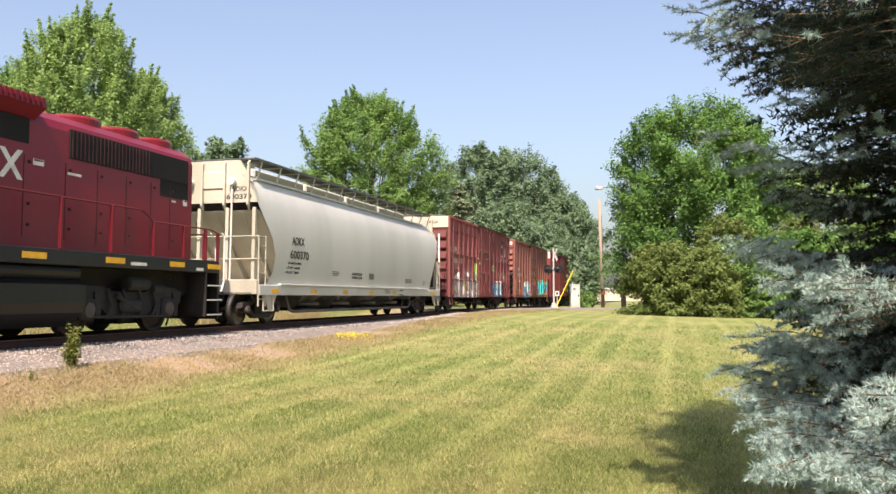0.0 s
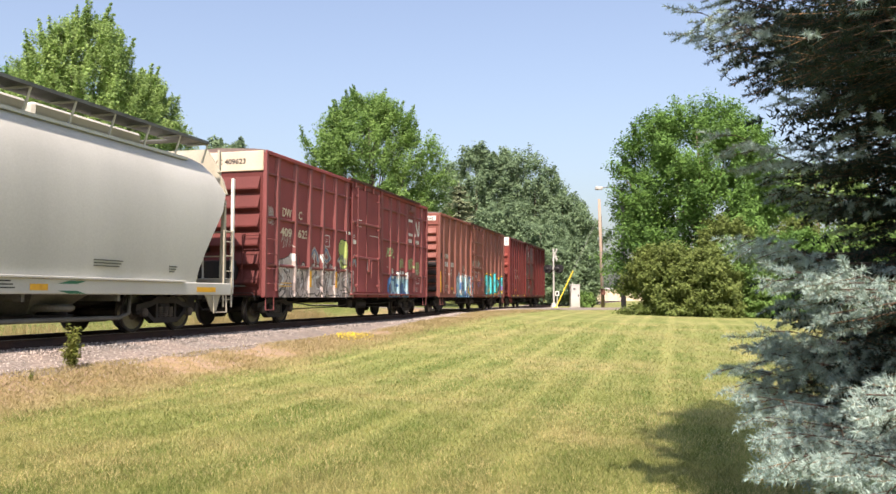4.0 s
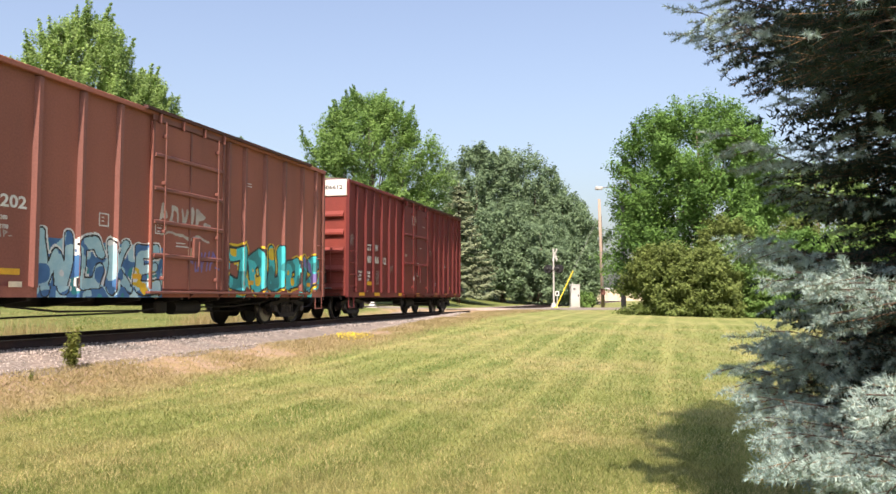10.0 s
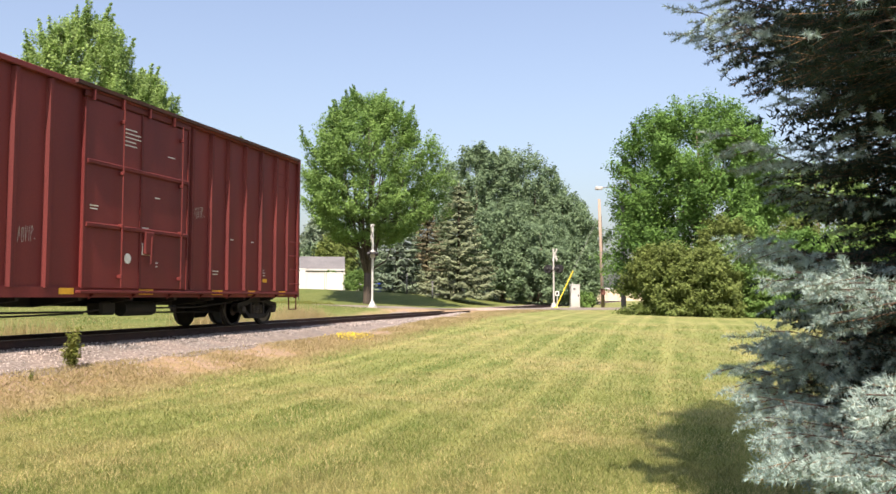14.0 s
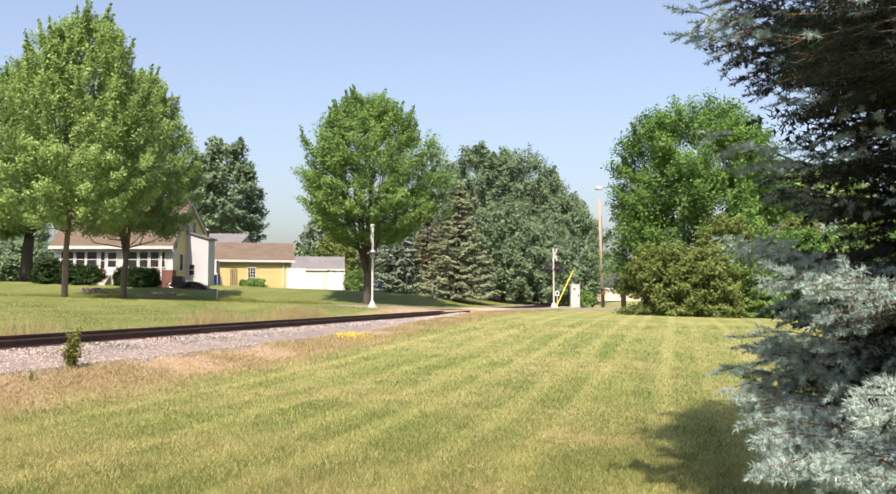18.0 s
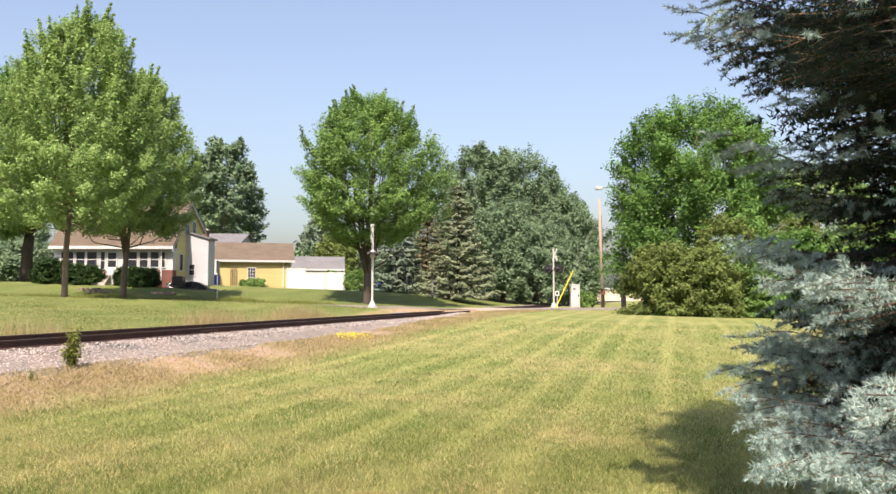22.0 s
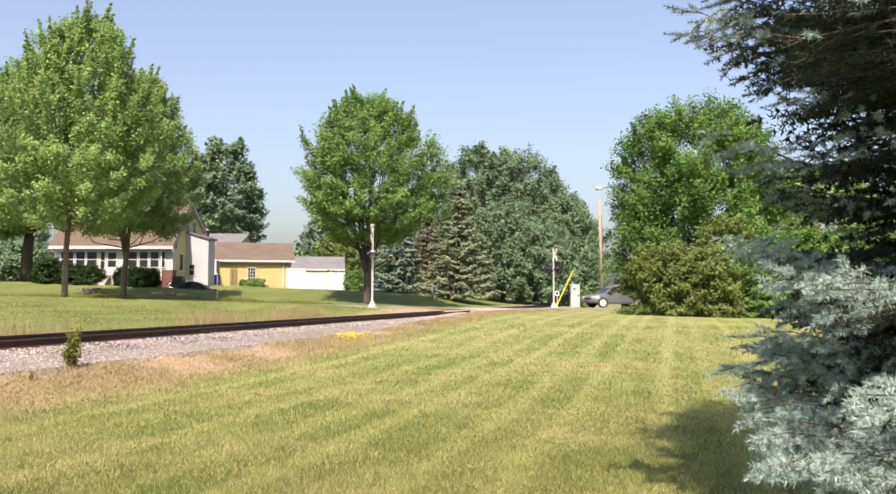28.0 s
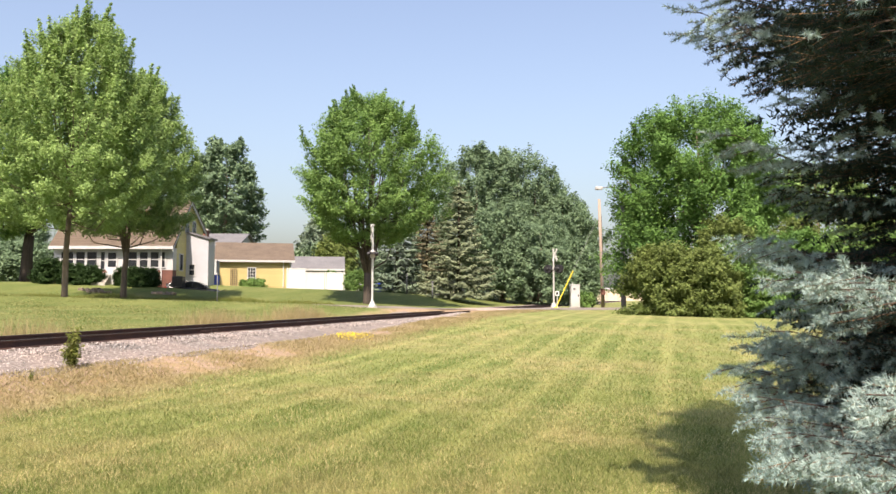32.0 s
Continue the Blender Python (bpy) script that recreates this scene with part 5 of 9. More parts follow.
def make_loco():
    """Only the rear of the locomotive comes into view; x = 0 is its rear platform edge."""
    eng = thing("locomotive", pose(0, 0, 0), "dark red diesel locomotive with a sooty radiator grille", "locomotive", "cars of the freight train")
    L = 17.6
    hood = [(-0.92, 1.72), (-0.92, 4.15), (-0.86, 4.32), (-0.62, 4.50), (0.62, 4.50), (0.86, 4.32), (0.92, 4.15), (0.92, 1.72)]
    part("long_hood", Geo().prism(hood, 0, -L + 5.0, -0.42), M_LOCO, eng)
    cab = [(-1.5, 1.72), (-1.5, 3.9), (-1.0, 4.55), (1.0, 4.55), (1.5, 3.9), (1.5, 1.72)]
    part("cab", Geo().prism(cab, 0, -L + 2.6, -L + 5.0), M_LOCO, eng)
    part("cab_window", Geo().box(-L + 3.2, -L + 4.5, -1.515, -1.49, 3.0, 3.8, 0.01), M_SOOT, eng)
    part("short_hood", Geo().box(-L + 0.9, -L + 2.6, -0.85, 0.85, 1.72, 3.4, 0.05), M_LOCO, eng)
    part("platform", Geo().box(-L, 0.0, -1.5, 1.5, 1.42, 1.72, 0.02), M_TANK, eng, "black side sill with yellow markers")
    # radiator grille with vertical bars, and the flared intake forward
    part("radiator_grille", Geo().box(-4.82, -0.62, -0.945, -0.90, 3.62, 4.22, 0.01), M_SOOT, eng, "black sooty radiator grille")
    for x in np.arange(-4.75, -2.2, 0.12):
        part("grille_bar", Geo().box(x - 0.012, x + 0.012, -0.96, -0.94, 3.64, 4.20), M_LOCO_SOOT, eng)
    part("soot_patch", Geo().box(-1.75, -0.60, -0.925, -0.921, 3.22, 3.64), M_SOOT, eng, "soot stain under the grille")
    part("hood_flare", Geo().prism([(-0.9, 4.2), (-1.18, 4.42), (-1.15, 4.60), (-0.5, 4.66), (0.5, 4.66), (1.15, 4.60), (1.18, 4.42), (0.9, 4.2)], 0, -9.6, -5.75), M_LOCO, eng)
    for x in np.arange(-9.5, -5.8, 0.13):
        part("intake_bar", Geo().box(x - 0.03, x + 0.03, -1.20, -1.16, 4.42, 4.60), M_LOCO_BRIGHT, eng)
    part("intake_mesh", Geo().box(-9.6, -5.9, -0.93, -0.91, 3.72, 4.20), M_SOOT, eng)
    for x in (-3.65, -2.32, -1.0):
        part("radiator_fan", Geo().lathe([(-0.05, 0.56), (0.16, 0.58), (0.22, 0.53), (0.22, 0.45), (0.15, 0.42), (0.15, 0.05)], (x, 0, 4.50), 2, 28), M_LOCO, eng, "round roof fan housing")
    # hood doors: seams, latches, small plates
    for x in (-8.4, -7.2, -6.0, -4.9, -3.95, -3.0, -2.1, -1.35):
        part("door_seam", Geo().box(x - 0.008, x + 0.008, -0.927, -0.915, 1.95, 3.5), M_LOCO_SOOT, eng)
        for z in (2.15, 2.55, 3.35):
            part("latch", Geo().box(x + 0.10, x + 0.16, -0.945, -0.915, z, z + 0.06, 0.01), M_SOOT, eng)
    plates(eng, "warning_plate", ((-5.78, -5.50, 3.34, 3.46), (-4.85, -4.45, 3.28, 3.33), (-1.28, -1.12, 3.12, 3.16), (-0.80, -0.64, 3.08, 3.22)), M_WHITE, -0.925)
    plates(eng, "warning_plate_stripe", ((-5.76, -5.52, 3.42, 3.45), (-0.78, -0.66, 3.18, 3.21)), M_LOCO_BRIGHT, -0.931)
    lettering("X", -6.62, 3.02, 0.55, M_WHITE, eng, -0.925, 0.60)
    plates(eng, "yellow_marker", [(x, x + 0.60, 1.51, 1.63) for x in (-11.9, -10.2, -8.4, -6.6, -4.35, -2.15, -0.55 + 0.0)], M_YELLOW, -1.502)
    plates(eng, "sill_plate", ((-3.55, -3.0, 1.49, 1.56), (-1.05, -0.75, 1.45, 1.52)), M_WHITE, -1.502)
    # walkway handrail on stanchions, dropping at the rear
    rail = [(-L + 5, -1.46, 2.72), (-3.15, -1.46, 2.72), (-2.75, -1.46, 2.50), (-0.35, -1.46, 2.50), (0.0, -1.46, 2.42)]
    part("handrail", Geo().tube(rail, 0.02, 6), M_LOCO_BRIGHT, eng)
    for x, z in ((-9.0, 2.72), (-7.4, 2.72), (-5.62, 2.72), (-4.15, 2.72), (-2.72, 2.50), (-1.55, 2.50), (-0.62, 2.50), (-0.05, 2.42)):
        part("stanchion", Geo().box(x - 0.035, x + 0.035, -1.50, -1.43, 1.72, z, 0.01), M_LOCO_BRIGHT, eng)
    # rear steps, white grab rails
    for k, z in enumerate((0.35, 0.72, 1.08)):
        part("step", Geo().box(-0.55, 0.12, -1.5, -1.05, z, z + 0.035), M_BLACK, eng)
        part("step_edge", Geo().box(-0.55, 0.12, -1.515, -1.50, z, z + 0.03), M_WHITE, eng)
    part("step_side", Geo().box(-0.62, -0.58, -1.5, -1.0, 0.33, 1.5), M_BLACK, eng)
    part("grab_rail", Geo().tube([(0.10, -1.50, 2.45), (0.16, -1.53, 2.35), (0.16, -1.53, 1.2), (0.05, -1.52, 0.95)], 0.022, 6), M_WHITE, eng)
    part("grab_rail", Geo().tube([(0.14, -1.15, 2.45), (0.42, -1.12, 2.2), (0.46, -1.12, 1.25), (0.34, -1.12, 0.9)], 0.022, 6), M_WHITE, eng)
    part("pilot", Geo().box(0.0, 0.10, -1.45, 1.45, 0.25, 1.5, 0.02), M_BLACK, eng)
    part("end_rail", Geo().tube([(0.05, -1.0, 2.42), (0.05, 1.0, 2.42)], 0.02, 6), M_LOCO_BRIGHT, eng)
    for y in (-0.98, -0.35, 0.35, 0.98):
        part("end_post", Geo().tube([(0.05, y, 1.72), (0.05, y, 2.42)], 0.022, 6), M_LOCO_BRIGHT, eng)
    coupler(eng, 0.25, 1)
    coupler(eng, -L - 0.25, -1)
    # fuel tank and air reservoir
    tank = [(-1.30, 0.50), (-1.36, 0.70), (-1.36, 1.05), (-1.22, 1.16), (1.22, 1.16), (1.36, 1.05), (1.36, 0.70), (1.30, 0.50), (1.0, 0.22), (-1.0, 0.22)]
    part("fuel_tank", Geo().prism(tank, 0, -10.6, -4.75), M_TANK, eng, "black fuel tank")
    part("air_reservoir", Geo().lathe([(-10.2, 0.05), (-10.1, 0.17), (-4.85, 0.17), (-4.75, 0.05)], (0, -1.15, 1.30), 0, 14), M_TANK, eng)
    part("underframe", Geo().box(-L + 0.3, -0.2, -0.8, 0.8, 0.85, 1.44), M_BLACK, eng)
    # power trucks
    for xc in (-3.12, -L + 3.5):
        t = part("power_truck", Geo().box(-1.9, 1.9, -0.7, 0.7, 0.50, 0.85, 0.03), M_BLACK, eng, "black cast power truck", at=pose(xc, 0, 0))
        for s in (-1, 1):
            o = [(-2.0, 0.92), (-1.72, 1.02), (-0.9, 1.04), (-0.6, 0.92), (0.6, 0.92), (0.9, 1.04), (1.72, 1.02), (2.0, 0.92), (1.95, 0.66), (0.9, 0.60), (0.6, 0.34), (-0.6, 0.34), (-0.9, 0.60), (-1.95, 0.66)]
            part("side_frame", Geo().prism(o, 1, s * 1.05 - 0.09, s * 1.05 + 0.09), M_TRUCK, t)
            for xx in (-1.37, 1.37):
                part("bearing_cap", Geo().lathe([(s * 0.10, 0.17), (s * 0.17, 0.15), (s * 0.19, 0.05)], (xx, s * 1.1, 0.54), 1, 16), M_SPRING, t)
                part("journal_box", Geo().box(xx - 0.22, xx + 0.22, s * 1.1 - 0.13, s * 1.1 + 0.13, 0.34, 0.78, 0.04), M_TRUCK, t)
                for d in (-0.36, 0.36):
                    part("spring", Geo().lathe([(0.56, 0.09), (0.60, 0.11), (0.66, 0.09), (0.72, 0.11), (0.78, 0.09), (0.84, 0.11), (0.92, 0.09)], (xx + d, s * 1.08, 0), 2, 10), M_TRUCK, t)
                part("brake_cylinder", Geo().tube([(xx - 0.6, s * 1.16, 0.98), (xx - 0.15, s * 1.16, 0.98)], 0.12, 10), M_TRUCK, t)
            part("brake_rod", Geo().tube([(-1.5, s * 1.2, 0.40), (1.5, s * 1.2, 0.36)], 0.03, 6), M_TRUCK, t)
            part("damper", Geo().tube([(-0.5, s * 1.22, 0.85), (0.1, s * 1.22, 0.55)], 0.06, 8), M_TRUCK, t)
            for xx in (-1.72, -1.02, 1.02, 1.72):
                part("pedestal_leg", Geo().prism([(xx - 0.12, 0.92), (xx + 0.12, 0.92), (xx + 0.07, 0.36), (xx - 0.07, 0.36)], 1, s * 1.13 - 0.05, s * 1.13 + 0.05), M_TRUCK, t)
            for xx in (-0.75, -0.25, 0.3, 0.8):
                part("brake_lever", Geo().tube([(xx, s * 1.19, 0.98), (xx + 0.10, s * 1.21, 0.62), (xx - 0.02, s * 1.19, 0.34)], 0.032, 6), M_TRUCK, t)
            part("bolster_end", Geo().box(-0.36, 0.36, s * 1.18 - 0.08, s * 1.18 + 0.08, 0.48, 0.74, 0.05), M_TRUCK, t)
            part("top_cylinder", Geo().lathe([(-0.40, 0.06), (-0.38, 0.15), (0.30, 0.15), (0.36, 0.07)], (0.25, s * 1.17, 1.10), 0, 14), M_TRUCK, t)
            for xx in (-1.95, 1.95):
                part("sand_pipe", Geo().tube([(xx, s * 0.95, 1.40), (xx * 0.98, s * 1.0, 0.7), (xx * 0.93, s * 0.85, 0.12)], 0.025, 6), M_TRUCK, t)
        for xx in (-1.37, 1.37):
            w = part("wheelset", WS40, M_STEEL, t, at=pose(xx, 0, 0.508))
            WHEELS.append((w, 0.508, xx))
            d = 0.55 if xx < 0 else -0.55
            part("traction_motor", Geo().box(xx + d - 0.42, xx + d + 0.42, -0.62, 0.62, 0.20, 0.82, 0.06), M_BLACK, t)
    return eng


M_LOCO_SOOT = mat("dark maroon bar", (0.036, 0.007, 0.010), None, 2, 30, 0.6, bump=0.05)
M_TRUCK = mat("dusty truck casting", (0.012, 0.012, 0.012), (0.026, 0.024, 0.022), 2.5, 30, 0.75, bump=0.2)

S0 = SPEED * 5.5
TRAIN = [(make_loco(), -8.4 + S0), (make_hopper(), 2.25 + S0), (make_b1(), 21.40 + S0), (make_b2(), 39.25 + S0), (make_b3(), 57.05 + S0)]


# ---- blue spruce beside the camera ----
def needles_on(starts, ends, rng, per_m, length, width):
    """Needles standing out all round the shoots from starts to ends, swept forward and up."""
    ax = ends - starts
    ln = np.linalg.norm(ax, axis=1)
    idx = np.repeat(np.arange(len(starts)), np.maximum(8, (ln * per_m)).astype(int))
    d = ax / np.maximum(ln, 1e-6)[:, None]
    ref = np.where(np.abs(d[:, 2:3]) < 0.9, np.array([[0, 0, 1.0]]), np.array([[1.0, 0, 0]]))
    u = np.cross(d, ref)
    u /= np.linalg.norm(u, axis=1, keepdims=True)
    w = np.cross(d, u)
    n = len(idx)
    t, a = rng.uniform(0.0, 1.0, n), rng.uniform(0, 2 * math.pi, n)
    rad = u[idx] * np.cos(a)[:, None] + w[idx] * np.sin(a)[:, None]
    rad[:, 2] += 0.22
    fw = rng.uniform(0.15, 0.60, n)[:, None] + (t[:, None] > 0.86) * 1.1
    way = rad * 0.9 + d[idx] * fw
    way /= np.linalg.norm(way, axis=1, keepdims=True)
    p = starts[idx] + ax[idx] * t[:, None]
    side = np.cross(way, rng.normal(size=(n, 3)))
    side /= np.linalg.norm(side, axis=1, keepdims=True)
    L = (length * rng.uniform(0.75, 1.15, n))[:, None]
    v = np.empty((n, 3, 3))
    v[:, 0], v[:, 1], v[:, 2] = p - side * width, p + side * width, p + way * L
    return v.reshape(-1, 3), np.arange(3 * n).reshape(-1, 3)


def stick_mesh(name, starts, ends, r):
    """Thin three-sided twigs from starts to ends."""
    n = len(starts)
    d = ends - starts
    u = np.cross(d, np.array([0.31, 0.2, 0.93]))
    u /= np.linalg.norm(u, axis=1, keepdims=True) + 1e-9
    w = np.cross(d, u)
    w /= np.linalg.norm(w, axis=1, keepdims=True) + 1e-9
    v = np.empty((n, 6, 3))
    for k in range(3):
        o = u * math.cos(2.094 * k) + w * math.sin(2.094 * k)
        v[:, k], v[:, 3 + k] = starts + o * r, ends + o * r * 0.6
    f = np.array([(0, 1, 4, 3), (1, 2, 5, 4), (2, 0, 3, 5)])
    return fast_mesh(name, v.reshape(-1, 3), (f[None] + 6 * np.arange(n)[:, None, None]).reshape(-1, 4))


SPRUCE_X, SPRUCE_Y, SPRUCE_H = 3.0, 4.4, 9.3


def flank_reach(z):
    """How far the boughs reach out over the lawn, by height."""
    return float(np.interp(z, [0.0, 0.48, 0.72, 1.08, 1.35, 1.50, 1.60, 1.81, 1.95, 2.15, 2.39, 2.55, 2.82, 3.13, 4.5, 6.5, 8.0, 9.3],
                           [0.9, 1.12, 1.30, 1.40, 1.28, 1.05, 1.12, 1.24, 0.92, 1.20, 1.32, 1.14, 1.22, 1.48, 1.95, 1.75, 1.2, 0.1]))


# boughs that stand out of the crown: azimuth, height of the tip, reach, rise of the root over the tip
SPRUCE_BOUGHS = [
    (199, 1.04, 1.70, 0.34), (206, 0.98, 1.84, 0.36), (213, 0.96, 2.00, 0.36), (219, 0.93, 2.25, 0.40), (224, 0.98, 2.36, 0.40), (229, 0.96, 2.52, 0.42),
    (211, 1.62, 1.86, 0.30), (224, 1.60, 2.34, 0.34),
    (180, 1.30, 1.40, 0.25), (190, 1.22, 1.45, 0.25), (172, 1.12, 1.46, 0.25), (184, 1.06, 1.50, 0.25), (199, 1.34, 1.50, 0.28), (178, 1.84, 1.44, 0.15), (192, 1.78, 1.48, 0.15), (184, 2.36, 1.55, 0.0), (231, 1.26, 2.58, 0.40),
    (222, 3.08, 2.12, 0.0), (226, 3.02, 2.26, 0.0), (230, 2.74, 2.50, 0.10),
    (176, 3.10, 1.66, -0.25), (186, 3.02, 1.58, -0.22), (168, 3.06, 1.62, -0.25)]


def front_spruce():
    rng = np.random.default_rng(77)
    bz = float(ground_z(SPRUCE_X, SPRUCE_Y))
    root = thing("blue_spruce", pose(SPRUCE_X, SPRUCE_Y, bz), "blue spruce with silvery sunlit shoot tips", "spruce")
    part("trunk", Geo().tube([(0, 0, -0.2), (0.02, 0, 3), (0, 0, SPRUCE_H)], 0.15, 12, 0.02), M_BARK_RED, root, soft=True)
    # last value: where pale shoots begin; few on high boughs, to paint their shade
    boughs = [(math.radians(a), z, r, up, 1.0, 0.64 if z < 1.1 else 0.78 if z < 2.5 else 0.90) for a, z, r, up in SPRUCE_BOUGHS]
    z = 0.35
    while z < SPRUCE_H - 0.3:
        n = 13 if z < 3.6 else 9
        turn = rng.uniform(0, 2 * math.pi)
        for k in range(n):
            az = (turn + 2 * math.pi * (k + rng.uniform(-0.35, 0.35)) / n) % (2 * math.pi)
            deg = math.degrees(az)
            seen = z < 3.7 and 130 < deg < 250
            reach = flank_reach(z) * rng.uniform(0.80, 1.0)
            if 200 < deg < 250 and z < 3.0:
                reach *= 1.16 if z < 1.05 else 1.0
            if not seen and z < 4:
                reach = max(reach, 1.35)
            up = float(np.interp(z, [0, 2.0, 3.5, 9], [0.34, 0.12, -0.22, -0.5])) + rng.uniform(-0.08, 0.08)
            # fill boughs get few pale shoots, so their shade is in the colour
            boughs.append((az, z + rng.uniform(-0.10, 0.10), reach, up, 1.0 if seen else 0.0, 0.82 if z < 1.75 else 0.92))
        z += 0.27 if z < 3.6 else 0.40
    shoots = {"tip": [], "old": [], "far": []}
    twigs, limbs = [], []
    upz = np.array([0, 0, 1.0])
    for az, z, reach, up, fine, young in boughs:
        o, sd = np.array([math.cos(az), math.sin(az), 0.0]), np.array([-math.sin(az), math.cos(az), 0.0])
        p0, p3 = np.array([0, 0, z + up]), o * (reach - 0.07) + upz * z
        bend = sd * rng.uniform(-0.10, 0.10) * reach

        def along(t):
            return p0 + (p3 - p0) * t + (bend - upz * 0.085 * reach) * 4 * t * (1 - t) + upz * 0.05 * max(0.0, t - 0.7) / 0.3
        limbs.append([tuple(along(t)) for t in (0.0, 0.25, 0.5, 0.75, 1.0)])
        step = 0.050 if fine else 0.12
        n2 = max(4, int(0.82 * reach / step))
        for i in range(n2 + 1):
            t = 0.18 + 0.82 * (i + rng.uniform(-0.3, 0.3)) / n2
            t = min(t, 1.0)
            b, sgn = along(t), (1 if i % 2 else -1)
            l2 = (0.10 + 0.30 * reach * (1 - t) ** 0.75 * min(1.0, 0.45 + 1.5 * t)) * rng.uniform(0.75, 1.15)
            ang = math.radians(rng.uniform(42, 64)) if t < 0.97 else 0.2
            dr = o * math.cos(ang) + sd * sgn * math.sin(ang) + upz * rng.uniform(-0.34, 0.06)
            if fine:
                twigs.append((b, b + dr * l2))
            gap = 0.048 if fine else 0.12
            n3 = max(1, int(l2 / gap))
            for j in range(n3 + 1):
                t3 = min(1.0, (j + rng.uniform(0.2, 0.8)) / (n3 + 0.2)) if j < n3 else 0.92
                b3, s3 = b + dr * l2 * t3, (1 if j % 2 else -1)
                spread = rng.uniform(0.45, 0.95) if j < n3 else 0.0
                d3 = dr * 0.85 + np.cross(dr, upz) * s3 * spread + upz * rng.uniform(-0.45, 0.30)
                d3 /= np.linalg.norm(d3)
                l3 = rng.uniform(0.065, 0.125) if fine else rng.uniform(0.12, 0.20)
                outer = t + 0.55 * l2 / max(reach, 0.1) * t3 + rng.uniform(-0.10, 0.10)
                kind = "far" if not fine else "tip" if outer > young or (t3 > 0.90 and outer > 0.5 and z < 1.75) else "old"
                shoots[kind].append((b3, b3 + d3 * l3))
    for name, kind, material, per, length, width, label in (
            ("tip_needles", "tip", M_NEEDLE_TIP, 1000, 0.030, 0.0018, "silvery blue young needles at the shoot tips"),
            ("needles", "old", M_NEEDLE_SHADE, 400, 0.031, 0.0030, "older blue-green needles darkened as in shade"),
            ("crown_needles", "far", M_NEEDLE_SHADE, 120, 0.050, 0.0080, "upper and rear needles darkened as in shade")):
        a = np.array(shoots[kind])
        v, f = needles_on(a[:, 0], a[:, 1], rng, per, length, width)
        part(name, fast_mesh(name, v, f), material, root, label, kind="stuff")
    a = np.array(shoots["tip"] + shoots["old"])
    part("shoot_wood", stick_mesh("shoot_wood", a[:, 0], a[:, 1], 0.0020), M_TWIG, root, "orange-brown shoot wood", kind="stuff")
    a = np.array(twigs)
    part("branchlet_wood", stick_mesh("branchlet_wood", a[:, 0], a[:, 1], 0.0045), M_BARK_RED, root, kind="stuff")
    for w in limbs:
        g = Geo().tube(w, 0.020, 5, 0.002, False)
        part("bough", fast_mesh("bough", np.array(g.v), np.array(g.f)), M_BARK_RED, root)


front_spruce()
# the shade tree behind the camera that darkens the spruce's flank and the lawn beside it
tree((4.70, 0.6, -0.80), 13.2, 0.38, 3.1, DOME, M_LEAF_MID, 420, 90, 0.17, "broad green shade tree over the lawn", 91, 0.22, (0, 0), 0.4, limbs=24, clump_r=0.70)


# ---- grass ----
def blades(x, y, z, rng, h, w, lean=0.35):
    n = len(x)
    a = rng.uniform(0, 2 * math.pi, n)
    p = np.stack([x, y, z], -1)
    side = np.stack([np.cos(a), np.sin(a), np.zeros(n)], -1) * (w * rng.uniform(0.7, 1.3, n))[:, None]
    bend = rng.normal(0, lean, (n, 2))
    tip = p + np.stack([bend[:, 0], bend[:, 1], np.ones(n)], -1) * (h * rng.uniform(0.5, 1.3, n))[:, None]
    v = np.empty((n, 3, 3))
    v[:, 0], v[:, 1], v[:, 2] = p - side, p + side, tip
    return v.reshape(-1, 3), np.arange(3 * n).reshape(-1, 3)


def lawn_grass():
    rng = np.random.default_rng(5)
    n = 330000
    y = 1 / rng.uniform(1 / 34.0, 1 / 5.2, n)
    x = y * rng.uniform(-0.60, 0.60, n)
    off = -x * CS + y * SN - DC
    keep = off < -4.25 + rng.normal(0, 0.25, n)
    x, y = x[keep], y[keep]
    v, f = blades(x, y, ground_z(x, y) - 0.004, rng, 0.042 + 0.0005 * y, 0.0014 + 0.00034 * y, 0.55)
    me = fast_mesh("lawn_grass", v, f)
    me.materials.append(M_BLADE)
    tagged(new("lawn_grass", me), "short mown lawn grass, green and straw-coloured", "grass", kind="stuff")


lawn_grass()


